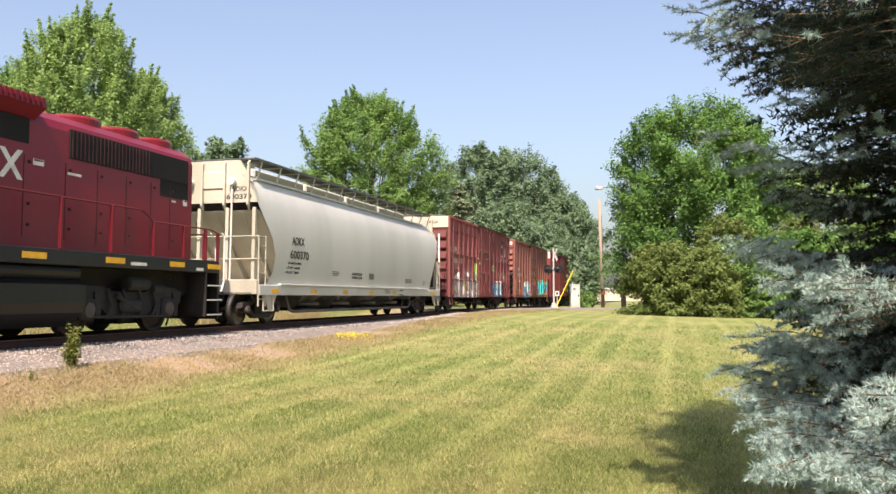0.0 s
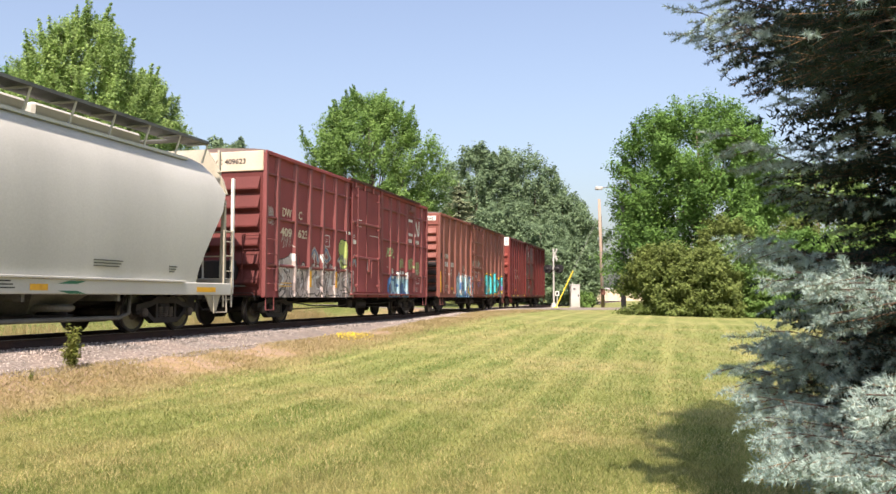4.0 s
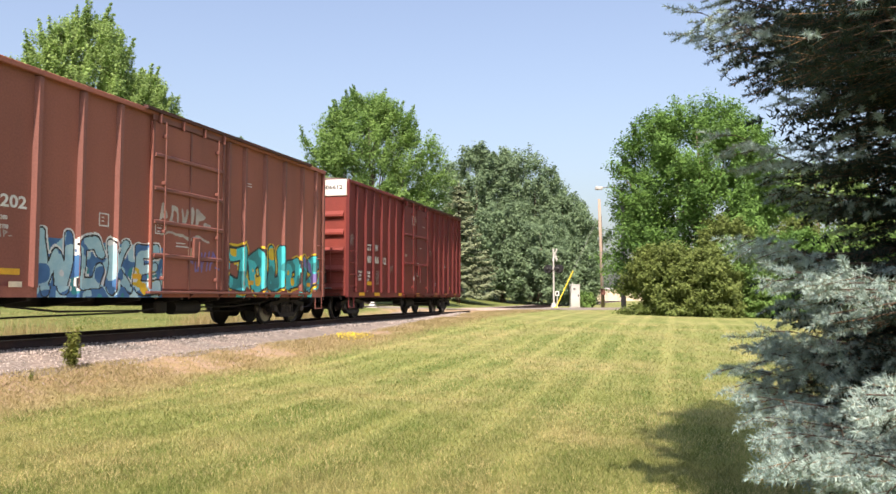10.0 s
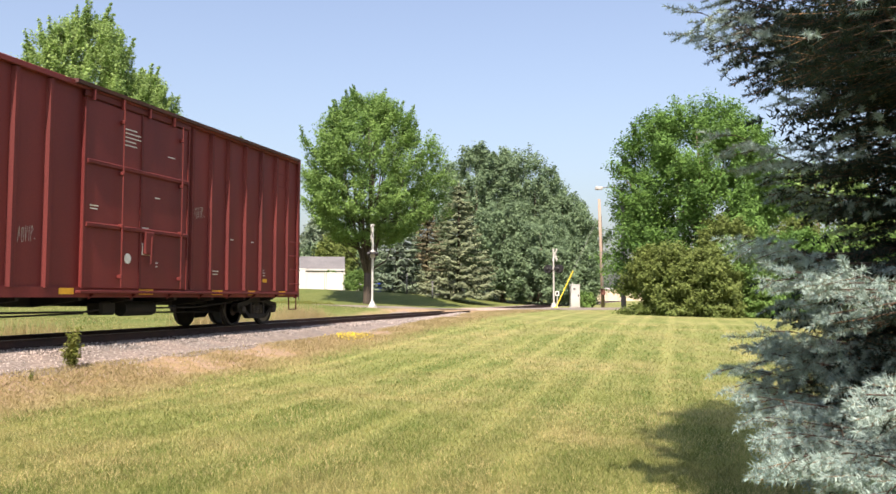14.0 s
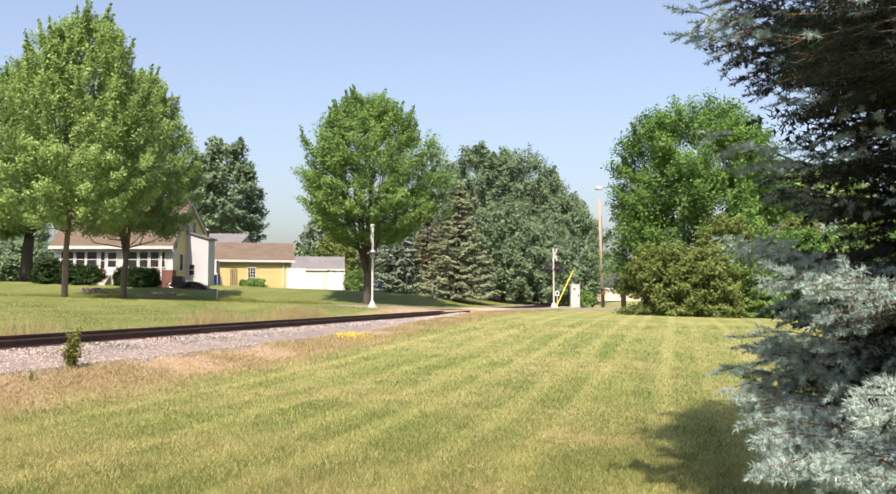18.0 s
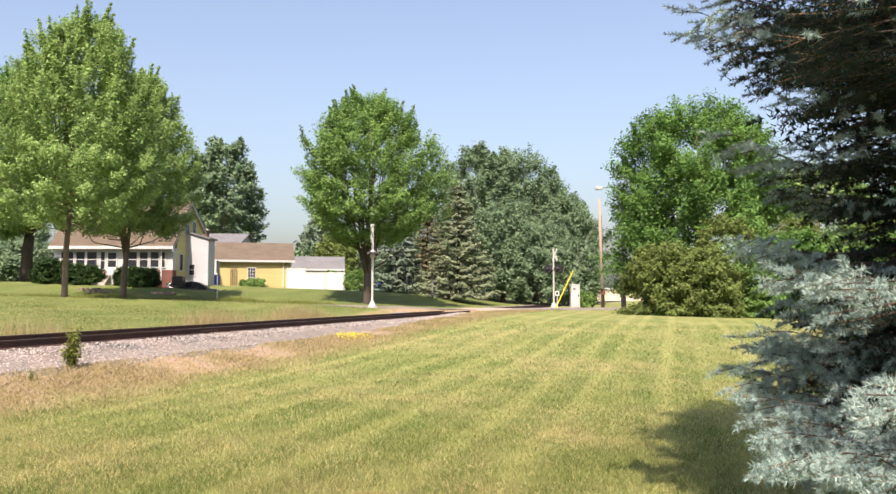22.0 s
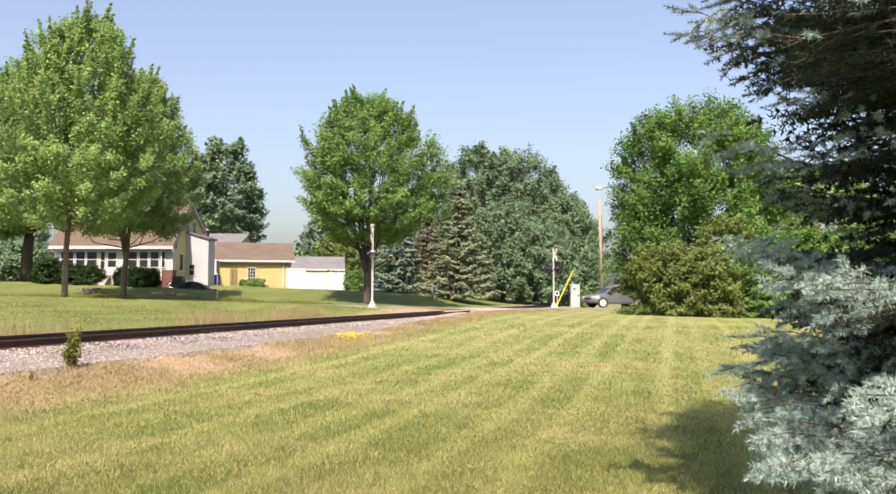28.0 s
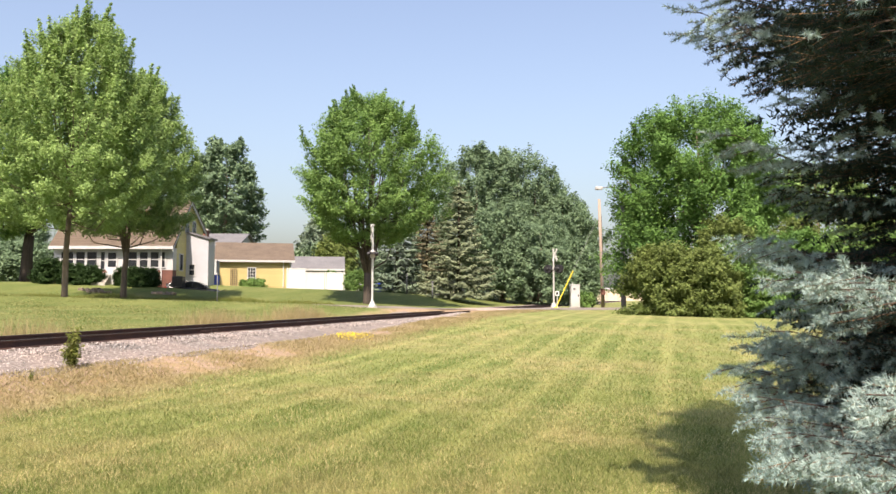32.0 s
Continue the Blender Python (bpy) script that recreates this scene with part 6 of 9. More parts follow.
def verge_grass():
    """Dry straw on the verge, and tall dry grass beyond the rails."""
    rng = np.random.default_rng(6)
    n = 80000
    s = 6 + 46 * rng.uniform(0, 1, n) ** 1.4
    o = rng.normal(-3.6, 0.6, n)
    keep = (np.sin(s * 1.7) + np.sin(s * 0.63 + 1) + rng.normal(0, 0.8, n) > -0.3) | (o < -4.1)
    s, o = s[keep], o[keep]
    p = np.array([on_track(a, b) for a, b in zip(s, o)])
    v1, f1 = blades(p[:, 0], p[:, 1], ground_z(p[:, 0], p[:, 1]), rng, 0.07 * np.ones(len(s)), 0.004 + 0.0002 * s, 0.8)
    me = fast_mesh("verge_grass", v1, f1)
    me.materials.append(M_DRYGRASS)
    tagged(new("verge_grass", me), "dry straw-coloured grass on the sandy verge", "grass", kind="stuff")
    n = 20000
    s = rng.uniform(6, 37, n)
    clump = 0.5 + 0.5 * np.sin(s * 0.55 + 2) * np.sin(s * 0.21)
    o = rng.normal(3.3, 0.55, n) + 0.3 * np.sin(s)
    keep = rng.uniform(0, 1, n) < 1.6 * clump ** 3.4
    s, o, clump = s[keep], o[keep], clump[keep]
    p = np.array([on_track(a, b) for a, b in zip(s, o)])
    v1, f1 = blades(p[:, 0], p[:, 1], ground_z(p[:, 0], p[:, 1]) - 0.05, rng, 0.30 + 0.45 * clump, 0.006 + 0.0001 * s, 0.25)
    me = fast_mesh("tall_grass", v1, f1)
    me.materials.append(M_DRYGRASS)
    tagged(new("tall_grass", me), "tall dry golden grass beyond the rails", "grass", kind="stuff")


verge_grass()


def bank_grass():
    """Longer grass on the bank beyond the line, and rank weeds along the roadside."""
    rng = np.random.default_rng(9)
    n = 60000
    y = rng.uniform(17, 50, n)
    x = y * rng.uniform(-0.62, -0.10, n)
    off = -x * CS + y * SN - DC
    q = -(x - RX) * RS + (y - RY) * RC
    keep = (off > 3.6) & (q < -4.4)
    x, y = x[keep], y[keep]
    v, f = blades(x, y, ground_z(x, y) - 0.01, rng, 0.045 + 0.025 * np.sin(x * 1.3) * np.sin(y * 0.9), 0.004 + 0.00035 * y, 0.5)
    me = fast_mesh("bank_grass", v, f)
    me.materials.append(M_BLADE)
    tagged(new("bank_grass", me), "longer green grass on the bank", "grass", kind="stuff")
    n = 26000
    r, q = rng.uniform(-42, -9, n), 5.2 + np.abs(rng.normal(0, 1.6, n))
    x, y = RX + r * RC - q * RS, RY + r * RS + q * RC
    h = 0.18 + 0.16 * np.sin(r * 1.1) * np.sin(r * 0.37 + 1)
    v, f = blades(x, y, ground_z(x, y) - 0.02, rng, h, 0.016 * np.ones(n), 0.35)
    me = fast_mesh("roadside_weeds", v, f)
    me.materials.append(M_WEED)
    tagged(new("roadside_weeds", me), "rank green weeds along the road", "weeds", kind="stuff")


bank_grass()


def stones():
    """Loose ballast stones on the bed and its shoulders."""
    rng = np.random.default_rng(8)
    n = 38000
    s = 3.0 + 57 * rng.uniform(0, 1, n) ** 1.7
    o = np.where(rng.uniform(0, 1, n) < 0.82, rng.uniform(-3.7, -0.9, n), rng.uniform(-0.7, 2.4, n))
    keep = (np.abs(np.abs(o) - 0.755) > 0.09) & ((s < 47.5) | (s > 60)) & ((s < 41) | (o > -1.9)) & ((o > -2.75) | (rng.uniform(0, 1, n) < 0.3))
    s, o = s[keep], o[keep]
    n = len(s)
    oct_v = np.array([(1, 0, 0), (-0.5, 0.87, 0), (-0.5, -0.87, 0), (0, 0, 0.9), (0, 0, -0.9)], float)
    oct_f = np.array([(0, 1, 3), (1, 2, 3), (2, 0, 3), (1, 0, 4), (2, 1, 4), (0, 2, 4)])
    q = np.array([on_track(a, b) for a, b in zip(s, o)])
    g = land_z(q[:, 0], q[:, 1])
    prof = bed_z(o)
    z = np.where(np.abs(o) > 1.9, np.maximum(prof, g - 0.02), prof)
    size = rng.uniform(0.011, 0.027, n) * (1 + 0.012 * s)
    a = rng.uniform(0, 2 * math.pi, n)
    scale = rng.uniform(0.6, 1.3, (n, 1, 3)) * size[:, None, None]
    v = oct_v[None] * scale * rng.uniform(0.75, 1.25, (n, 5, 1))
    c, sn = np.cos(a)[:, None], np.sin(a)[:, None]
    v = np.stack([v[..., 0] * c - v[..., 1] * sn, v[..., 0] * sn + v[..., 1] * c, v[..., 2] + v[..., 0] * 0.3], -1)
    v += np.stack([s, o, z + size * 0.35], -1)[:, None, :]
    f = (oct_f[None] + 5 * np.arange(n)[:, None, None]).reshape(-1, 3)
    me = fast_mesh("ballast_stones", v.reshape(-1, 3), f)
    part("ballast_stones", me, M_STONE, TRACK, "loose pinkish grey ballast stones", kind="stuff")


stones()


def sapling(x, y, z, h, label, seed, n=26, name="weed_bush"):
    rng = np.random.default_rng(seed)
    root = thing(name, pose(x, y, z), label, "weed")
    pts = []
    for k in range(n):
        a, t = rng.uniform(0, 2 * math.pi), rng.uniform(0.35, 1.0)
        e = np.array([0.16 * math.cos(a) * (1.25 - 0.6 * t) * h, 0.16 * math.sin(a) * (1.25 - 0.6 * t) * h, h * t])
        part("stem", Geo().tube([(0, 0, -0.05), tuple(e * np.array([0.4, 0.4, 0.5])), tuple(e)], 0.006, 4, 0.002, False), M_WEED, root)
        u = rng.uniform(0.15, 1.0, 34)[:, None]
        pts.append(e * u + rng.normal(0, 0.035, (34, 3)) * h / 0.7)
    v, f = leaf_quads(np.concatenate(pts), 0.034 * h / 0.7, rng, 0.8, 1.9)
    part("leaves", fast_mesh("leaves", v, f), M_WEED, root, kind="stuff")
    return root


sapling(-6.40, 14.05, float(ground_z(-6.40, 14.05)) - 0.02, 0.74, "green leafy weed growing in the ballast", 31)
sapling(-6.35, 12.6, float(ground_z(-6.35, 12.6)) - 0.02, 0.20, "small dry brownish weed on the verge", 32, 10)


def yellow_flowers():
    rng = np.random.default_rng(41)
    n = 420
    x, y = -2.85 + rng.normal(0, 0.30, n), 24.3 + rng.normal(0, 0.5, n)
    v, f = leaf_quads(np.stack([x, y, ground_z(x, y) + rng.uniform(0.05, 0.14, n)], -1), 0.035, rng, 0.4, 1.0)
    me = fast_mesh("yellow_flowers", v, f)
    me.materials.append(M_FLOWER)
    tagged(new("yellow_flowers", me), "patch of small yellow wild flowers", "flowers", kind="stuff")


M_FLOWER = leaf_mat("yellow petal", (0.62, 0.48, 0.03), (0.75, 0.62, 0.06), 0.3)
yellow_flowers()


# ---- house, garage and sheds on the rise ----
M_SHINGLE = mat("brown shingles", (0.128, 0.098, 0.073), (0.098, 0.075, 0.057), 0.9, 14, 0.95, bump=0.6, dist=0.03, speck=0.25, stretch=(1, 1, 3))
M_SHINGLE_GREY = mat("grey shingles", (0.150, 0.150, 0.155), (0.115, 0.115, 0.122), 0.9, 14, 0.95, bump=0.6, dist=0.03, speck=0.2)
M_SIDING = mat("yellow siding", (0.50, 0.405, 0.18), (0.44, 0.35, 0.15), 0.6, 20, 0.6, bump=0.03, speck=0.05, rnd=0.05)
M_SIDING_PALE = mat("pale yellow siding", (0.52, 0.46, 0.20), (0.45, 0.39, 0.17), 0.6, 20, 0.6, bump=0.03, speck=0.05, rnd=0.05)
M_TRIM = mat("white trim", (0.47, 0.475, 0.475), (0.42, 0.425, 0.42), 1.5, 30, 0.5, bump=0.02, speck=0.04)
M_VINYL = mat("white vinyl", (0.60, 0.60, 0.59), (0.55, 0.55, 0.54), 0.8, 20, 0.4, bump=0.01, speck=0.03, rnd=0.03)
M_ANNEX = mat("bluish white siding", (0.42, 0.435, 0.47), (0.38, 0.39, 0.42), 1.0, 20, 0.6, bump=0.03, speck=0.04)
M_BRICK = mat("red-brown brick", (0.17, 0.075, 0.055), (0.12, 0.055, 0.045), 1.5, 18, 0.9, bump=0.4, speck=0.3)
M_CONCRETE = mat("concrete", (0.42, 0.39, 0.35), (0.32, 0.30, 0.27), 1.2, 25, 0.9, bump=0.2, speck=0.15)
M_PANE = mat("dark window glass", (0.018, 0.022, 0.026), (0.03, 0.034, 0.038), 0.8, 5, 0.12, bump=0.0, spec=0.15)
M_CARGLASS = mat("tinted car glass", (0.014, 0.017, 0.018), (0.02, 0.023, 0.024), 0.8, 5, 0.05, bump=0.0, spec=0.5)
M_DOWNSPOUT = mat("white downspout", (0.72, 0.72, 0.70), None, 2, 30, 0.45, bump=0, speck=0.03)


def window(parent, x0, x1, z0, z1, y, bars=(1, 2)):
    """A white-framed window in a wall that looks towards -y."""
    w = part("window", Geo().box(x0, x1, y - 0.02, y + 0.04, z0, z1), M_PANE, parent, "dark glass in a white frame")
    f = Geo()
    t = 0.06
    f.box(x0 - t, x0 + t * 0.4, y - 0.06, y, z0 - t, z1 + t).box(x1 - t * 0.4, x1 + t, y - 0.06, y, z0 - t, z1 + t)
    f.box(x0, x1, y - 0.06, y, z1 - t * 0.4, z1 + t).box(x0, x1, y - 0.09, y, z0 - t, z0 + t * 0.4)
    part("frame", f, M_TRIM, w)
    for k in range(1, bars[0]):
        x = x0 + (x1 - x0) * k / bars[0]
        part("glazing_bar", Geo().box(x - 0.02, x + 0.02, y - 0.045, y - 0.02, z0, z1), M_TRIM, w)
    for k in range(1, bars[1]):
        z = z0 + (z1 - z0) * k / bars[1]
        part("glazing_bar", Geo().box(x0, x1, y - 0.045, y - 0.02, z - 0.025, z + 0.025), M_TRIM, w)
    return w


def boards(parent, x0, x1, z0, z1, y, step, material):
    """Lapped siding boards on a wall that looks towards -y."""
    o = Geo().prism([(y, 0), (y - 0.035, 0), (y - 0.012, step), (y, step)], 0, x0, x1).mesh("siding_board")
    n = int((z1 - z0) / step)
    for k in range(n):
        part("siding_board", o, material, parent, at=pose(0, 0, z0 + k * step))


def build_house():
    h = thing("house", pose(0, 0, 0), "pale yellow house with brown roof and white porch", "house")
    x0, x1 = -31.78, -22.17
    zb, ze = 1.75, 4.92
    # walls
    part("wall", Geo().box(x0 + 0.2, x1 - 0.15, 68.2, 74.0, zb - 0.5, 6.9), M_SIDING_PALE, h, "pale yellow front wall")
    part("gable_wall", Geo().prism([(68.2, zb - 0.5), (74.0, zb - 0.5), (74.0, 6.85), (70.2, 8.9), (68.2, 7.1)], 0, x1 - 0.15, x1 - 0.03), M_SIDING_PALE, h)
    n = 34
    for k in range(n):
        z = zb + 0.2 * k
        y1 = 74.0 if z < 6.75 else 74.0 - (z - 6.75) * 1.85
        y0 = 66.9 if z < 5.0 else 66.9 + (z - 5.0) * 0.93
        if y1 - y0 > 0.3 and z < 8.5:
            part("siding_board", Geo().box(x1 - 0.03, x1 + 0.012, y0, y1, z, z + 0.185), M_SIDING_PALE, h)
    for y, z0, z1 in ((69.0, 6.2, 7.3), (70.9, 6.2, 7.3), (69.4, 3.0, 4.4), (67.6, 3.0, 4.3)):
        w = part("gable_window", Geo().box(x1 - 0.02, x1 + 0.035, y, y + 0.8, z0, z1), M_PANE, h, "dark gable window in a white frame")
        f = Geo().box(x1, x1 + 0.06, y - 0.08, y + 0.02, z0 - 0.08, z1 + 0.08).box(x1, x1 + 0.06, y + 0.78, y + 0.88, z0 - 0.08, z1 + 0.08).box(x1, x1 + 0.06, y, y + 0.8, z1, z1 + 0.08).box(x1, x1 + 0.07, y, y + 0.8, z0 - 0.08, z0)
        part("frame", f, M_TRIM, w)
    # roof: two slopes with thickness and overhang
    ov = 0.18
    part("roof", Geo().prism([(65.5, 4.85), (70.2, 9.15), (70.2, 8.95), (65.5, 4.65)], 0, x0 - ov, x1 + ov), M_SHINGLE, h, "brown shingle front slope")
    part("roof", Geo().prism([(70.2, 9.15), (74.6, 6.75), (74.6, 6.55), (70.2, 8.95)], 0, x0 - ov, x1 + ov), M_SHINGLE, h)
    part("fascia", Geo().box(x0 - ov, x1 + ov, 65.44, 65.52, 4.62, 4.86), M_TRIM, h, "white gutter")
    part("rake", Geo().prism([(65.5, 4.64), (70.2, 8.94), (70.2, 8.72), (65.5, 4.44)], 0, x1 + ov - 0.08, x1 + ov), M_TRIM, h)
    part("rake", Geo().prism([(70.2, 8.94), (74.6, 6.54), (74.6, 6.32), (70.2, 8.72)], 0, x1 + ov - 0.08, x1 + ov), M_TRIM, h)
    for i, zz in enumerate(np.arange(5.05, 9.0, 0.22)):
        yy = 65.5 + (zz - 4.85) * 1.093
        part("shingle_course", Geo().box(x0 - ov, x1 + ov, yy - 0.02, yy + 0.03, zz - 0.006, zz + 0.012), M_SHINGLE, h)
    # dormer
    dx = -26.56
    part("dormer", Geo().box(dx - 2.2, dx + 2.2, 67.6, 70.5, 6.4, 7.9), M_SIDING, h, "yellow dormer wall")
    part("dormer_roof", Geo().prism([(67.3, 7.85), (67.3, 8.0), (70.4, 9.0), (70.4, 8.85)], 0, dx - 2.4, dx + 2.4), M_SHINGLE, h)
    for d in (-1.3, 0.2):
        window(h, dx + d, dx + d + 0.9, 6.75, 7.6, 67.6)
    # enclosed porch: brick base, white posts, a row of windows, door and steps
    part("porch_base", Geo().box(x0, x1, 66.0, 68.2, zb - 0.5, 2.95), M_BRICK, h, "red-brown brick porch base")
    part("porch_wall", Geo().box(x0, x1, 66.05, 68.2, 2.95, 4.75), M_TRIM, h, "white porch wall")
    def px(p):
        return (p - 784) / 1435 * 66.0 * 1.003
    for a, b in ((134, 150), (153, 171), (224, 241), (245, 260), (264, 279)):
        window(h, px(a), px(b), 3.18, 4.42, 66.05)
    window(h, px(108), px(130), 3.18, 4.42, 66.05)
    window(h, px(283), px(290), 3.18, 4.42, 66.05)
    d = part("door", Geo().box(px(188), px(207), 65.99, 66.06, 2.55, 4.50, 0.01), M_TRIM, h, "white porch door with a dark pane")
    part("door_pane", Geo().box(px(190.5), px(204.5), 65.97, 65.995, 3.2, 4.35), M_PANE, d)
    part("mid_rail", Geo().box(px(190.5), px(204.5), 65.955, 65.975, 3.72, 3.80), M_TRIM, d)
    part("door_handle", Geo().tube([(px(205.8), 65.95, 3.35), (px(205.8), 65.95, 3.5)], 0.02, 6), M_DOWNSPOUT, d)
    window(h, px(177), px(185), 3.0, 4.42, 66.05)
    part("stoop", Geo().box(px(176), px(210), 64.9, 66.0, 1.6, 2.72), M_TRIM, h, "white stoop wall")
    for k in range(4):
        part("stair_step", Geo().box(px(178), px(206), 64.6 - 0.28 * k, 64.9 - 0.28 * k, 1.4, 2.5 - 0.19 * k, 0.01), M_CONCRETE, h)
    part("hand_rail", Geo().tube([(px(178), 63.7, 2.6), (px(178), 65.0, 3.5)], 0.025, 6), M_POST_BLACK, h)
    part("porch_downspout", Geo().tube([(px(284), 65.92, 4.7), (px(284), 65.92, 1.8)], 0.05, 6), M_DOWNSPOUT, h)
    return h


M_POST_BLACK = mat("black painted iron", (0.02, 0.02, 0.022), None, 3, 40, 0.5, bump=0.02, speck=0.05)
build_house()


def build_annex():
    a = thing("annex", pose(0, 0, 0), "plain white two-storey annex behind the yellow house", "annex")
    x0, x1 = -22.17, -20.28
    part("wall", Geo().prism([(x0, 0.2), (x1, 0.2), (x1, 5.67), (x0, 6.25)], 1, 69.3, 71.2), M_ANNEX, a)
    part("roof", Geo().prism([(x0, 6.25), (x1 + 0.2, 5.67 - 0.05), (x1 + 0.2, 5.67 + 0.12), (x0, 6.25 + 0.14)], 1, 69.15, 71.3), M_SHINGLE_GREY, a)
    window(a, -21.87, -21.39, 2.62, 3.54, 69.3)
    return a


build_annex()


def gabled(name, label, x0, x1, y0, y1, zb, ze, zr, wall, roof, step=None, cat="shed"):
    """A low building whose long side looks towards -y, with its ridge along x."""
    b = thing(name, pose(0, 0, 0), label, cat)
    if name == "shed":
        b.matrix_basis = pose(x0, y0, 0, 0, 0, 8) @ pose(-x0, -y0, 0)
    ym = (y0 + y1) / 2
    part("wall", Geo().box(x0, x1, y0, y1, zb - 0.6, ze), wall, b)
    for xx in (x0 + 0.02, x1 - 0.06):
        part("gable_wall", Geo().prism([(y0, ze), (y1, ze), (ym, zr - 0.05)], 0, xx - 0.02, xx + 0.06), wall, b)
    for s, yy in ((-1, y0), (1, y1)):
        e = yy + s * 0.4
        part("roof", Geo().prism([(e, ze - 0.12), (ym, zr), (ym, zr + 0.14), (e, ze + 0.02)], 0, x0 - 0.35, x1 + 0.35), roof, b)
    part("fascia", Geo().box(x0 - 0.35, x1 + 0.35, y0 - 0.44, y0 - 0.38, ze - 0.16, ze + 0.04), M_TRIM, b)
    if step:
        boards(b, x0, x1, zb, ze - 0.05, y0, step, wall)
    return b


g = gabled("garage", "yellow clapboard garage with a brown shingle roof", -21.74, -15.00, 78, 84, 1.8, 4.25, 6.0, M_SIDING, M_SHINGLE, 0.19, "garage")
g.matrix_basis = pose(-18.37, 78, 0, 0, 0, 14) @ pose(-(-18.37), -78, 0)
window(g, -19.02, -18.32, 2.36, 3.55, 77.96, (3, 4))
part("corner_board", Geo().box(-15.11, -14.95, 77.9, 78.0, 1.6, 4.2), M_TRIM, g)
part("downspout", Geo().tube([(-15.71, 77.9, 4.1), (-15.71, 77.9, 1.7)], 0.05, 6), M_DOWNSPOUT, g)
part("corner_board", Geo().box(-21.79, -21.63, 77.9, 78.0, 1.6, 4.2), M_TRIM, g)
tre = Geo()
for k in range(4):
    xx = -20.60 + k * 0.18
    tre.box(xx - 0.02, xx + 0.02, 77.84, 77.88, 1.8, 3.5)
for k in range(8):
    tre.box(-20.60 - 0.04, -20.60 + 0.58, 77.82, 77.84, 2.0 + 0.2 * k, 2.04 + 0.2 * k)
part("trellis", tre, M_BARK, g, "brown wooden trellis")
gabled("shed", "white shed with a grey roof behind the fence", -16.18, -11.21, 86, 90, 1.6, 3.71, 5.01, M_TRIM, M_SHINGLE_GREY)
gabled("far_house", "distant house with a grey roof", -26.49, -22.63, 88, 96, 1.8, 6.42, 7.77, M_TRIM, M_SHINGLE_GREY, cat="house")
chim = thing("chimney", pose(-23.80, 80, 1.6), "red brick chimney beyond the annex", "chimney")
part("stack", Geo().box(-0.35, 0.35, -0.35, 0.35, 0, 7.26 - 1.6, 0.02), M_BRICK, chim)
part("cap", Geo().box(-0.42, 0.42, -0.42, 0.42, 7.26 - 1.6, 7.26 - 1.45, 0.02), M_CONCRETE, chim)


def vinyl_fence():
    f = thing("vinyl_fence", pose(0, 0, 0), "white vinyl privacy fence", "fence")
    xa, xb, n = -15.08, -9.71, 3
    w = (xb - xa) / n
    for k in range(n):
        top = 3.41 if k < 1 else 3.03
        x0 = xa + k * w
        zb = float(ground_z(x0 + w / 2, 77)) - 0.1
        for j in range(9):
            part("slat", Geo().box(x0 + 0.1 + j * (w - 0.2) / 9, x0 + 0.1 + (j + 1) * (w - 0.2) / 9 - 0.006, 76.98, 77.02, zb, top), M_VINYL, f)
        part("rail", Geo().box(x0, x0 + w, 76.95, 77.05, top, top + 0.07, 0.01), M_VINYL, f)
        part("post", Geo().box(x0 - 0.06, x0 + 0.06, 76.92, 77.08, zb, top + 0.12, 0.015), M_VINYL, f)
    part("post", Geo().box(xb - 0.06, xb + 0.06, 76.92, 77.08, float(ground_z(xb, 77)) - 0.1, 3.03 + 0.12, 0.015), M_VINYL, f)


vinyl_fence()

# clipped hedges and garden things before the house
for hx, hy, hh, rad, sd in ((-31.37, 64.5, 1.78, 1.20, 71), (-29.30, 64.3, 1.43, 0.89, 72), (-28.14, 64.3, 1.34, 0.89, 73), (-25.27, 64.3, 1.29, 0.71, 74), (-24.10, 64.3, 1.34, 0.89, 75), (-23.42, 64.4, 1.25, 0.62, 76)):
    tree((hx, hy, float(ground_z(hx, hy)) - 0.05), hh, 0.0, rad, HEAP, M_LEAF_HEDGE, 130, 60, 0.10, "dark clipped hedge before the porch", sd, 0.04, (0, 0), 0.2, limbs=4, clump_r=0.30, name="hedge", category="hedge", group="hedges before the porch")
for hx, hy, hh, rad, sd, mt, lab in ((-8.58, 76, 1.75, 0.90, 81, M_LEAF_MID, "green shrub beside the fence"), (-18.03, 77, 0.64, 0.64, 82, M_LEAF_MID, "small shrub under the garage window"), (-18.89, 77, 0.48, 0.43, 83, M_LEAF_MID, "small shrub under the garage window"),
                                     (10.70, 64, 0.98, 0.54, 84, M_LEAF_MID, "young green shrub beside the cabinet"), (-11.37, 80, 1.67, 0.67, 85, M_LEAF_DEEP, "dark shrub behind the fence")):
    tree((hx, hy, float(ground_z(hx, hy)) - 0.05), hh, 0.0, rad, HEAP, mt, 90, 50, 0.11, lab, sd, 0.04, (0, 0), 0.2, limbs=4, clump_r=0.30, name="shrub", category="shrub")


M_ROCK = mat("rough field stone", (0.24, 0.19, 0.15), (0.16, 0.13, 0.11), 2, 20, 0.9, bump=0.4, rnd=0.3)


def planter(x, y, label):
    p = thing("stone_planter", pose(x, y, float(ground_z(x, y)) - 0.05), label, "planter")
    rng = np.random.default_rng(int(abs(x * 10)))
    for k in range(9):
        a = -0.8 + 0.2 * k
        part("stone", Geo().box(a, a + 0.19, -0.15 + rng.uniform(-0.03, 0.03), 0.15, 0, 0.22 + rng.uniform(-0.05, 0.08), 0.04), M_ROCK, p)
    return p


planter(-26.21, 60, "low edging of rough pale stones")
planter(-20.86, 60, "low edging of rough pale stones")
planter(-25.16, 59, "low edging of rough pale stones")

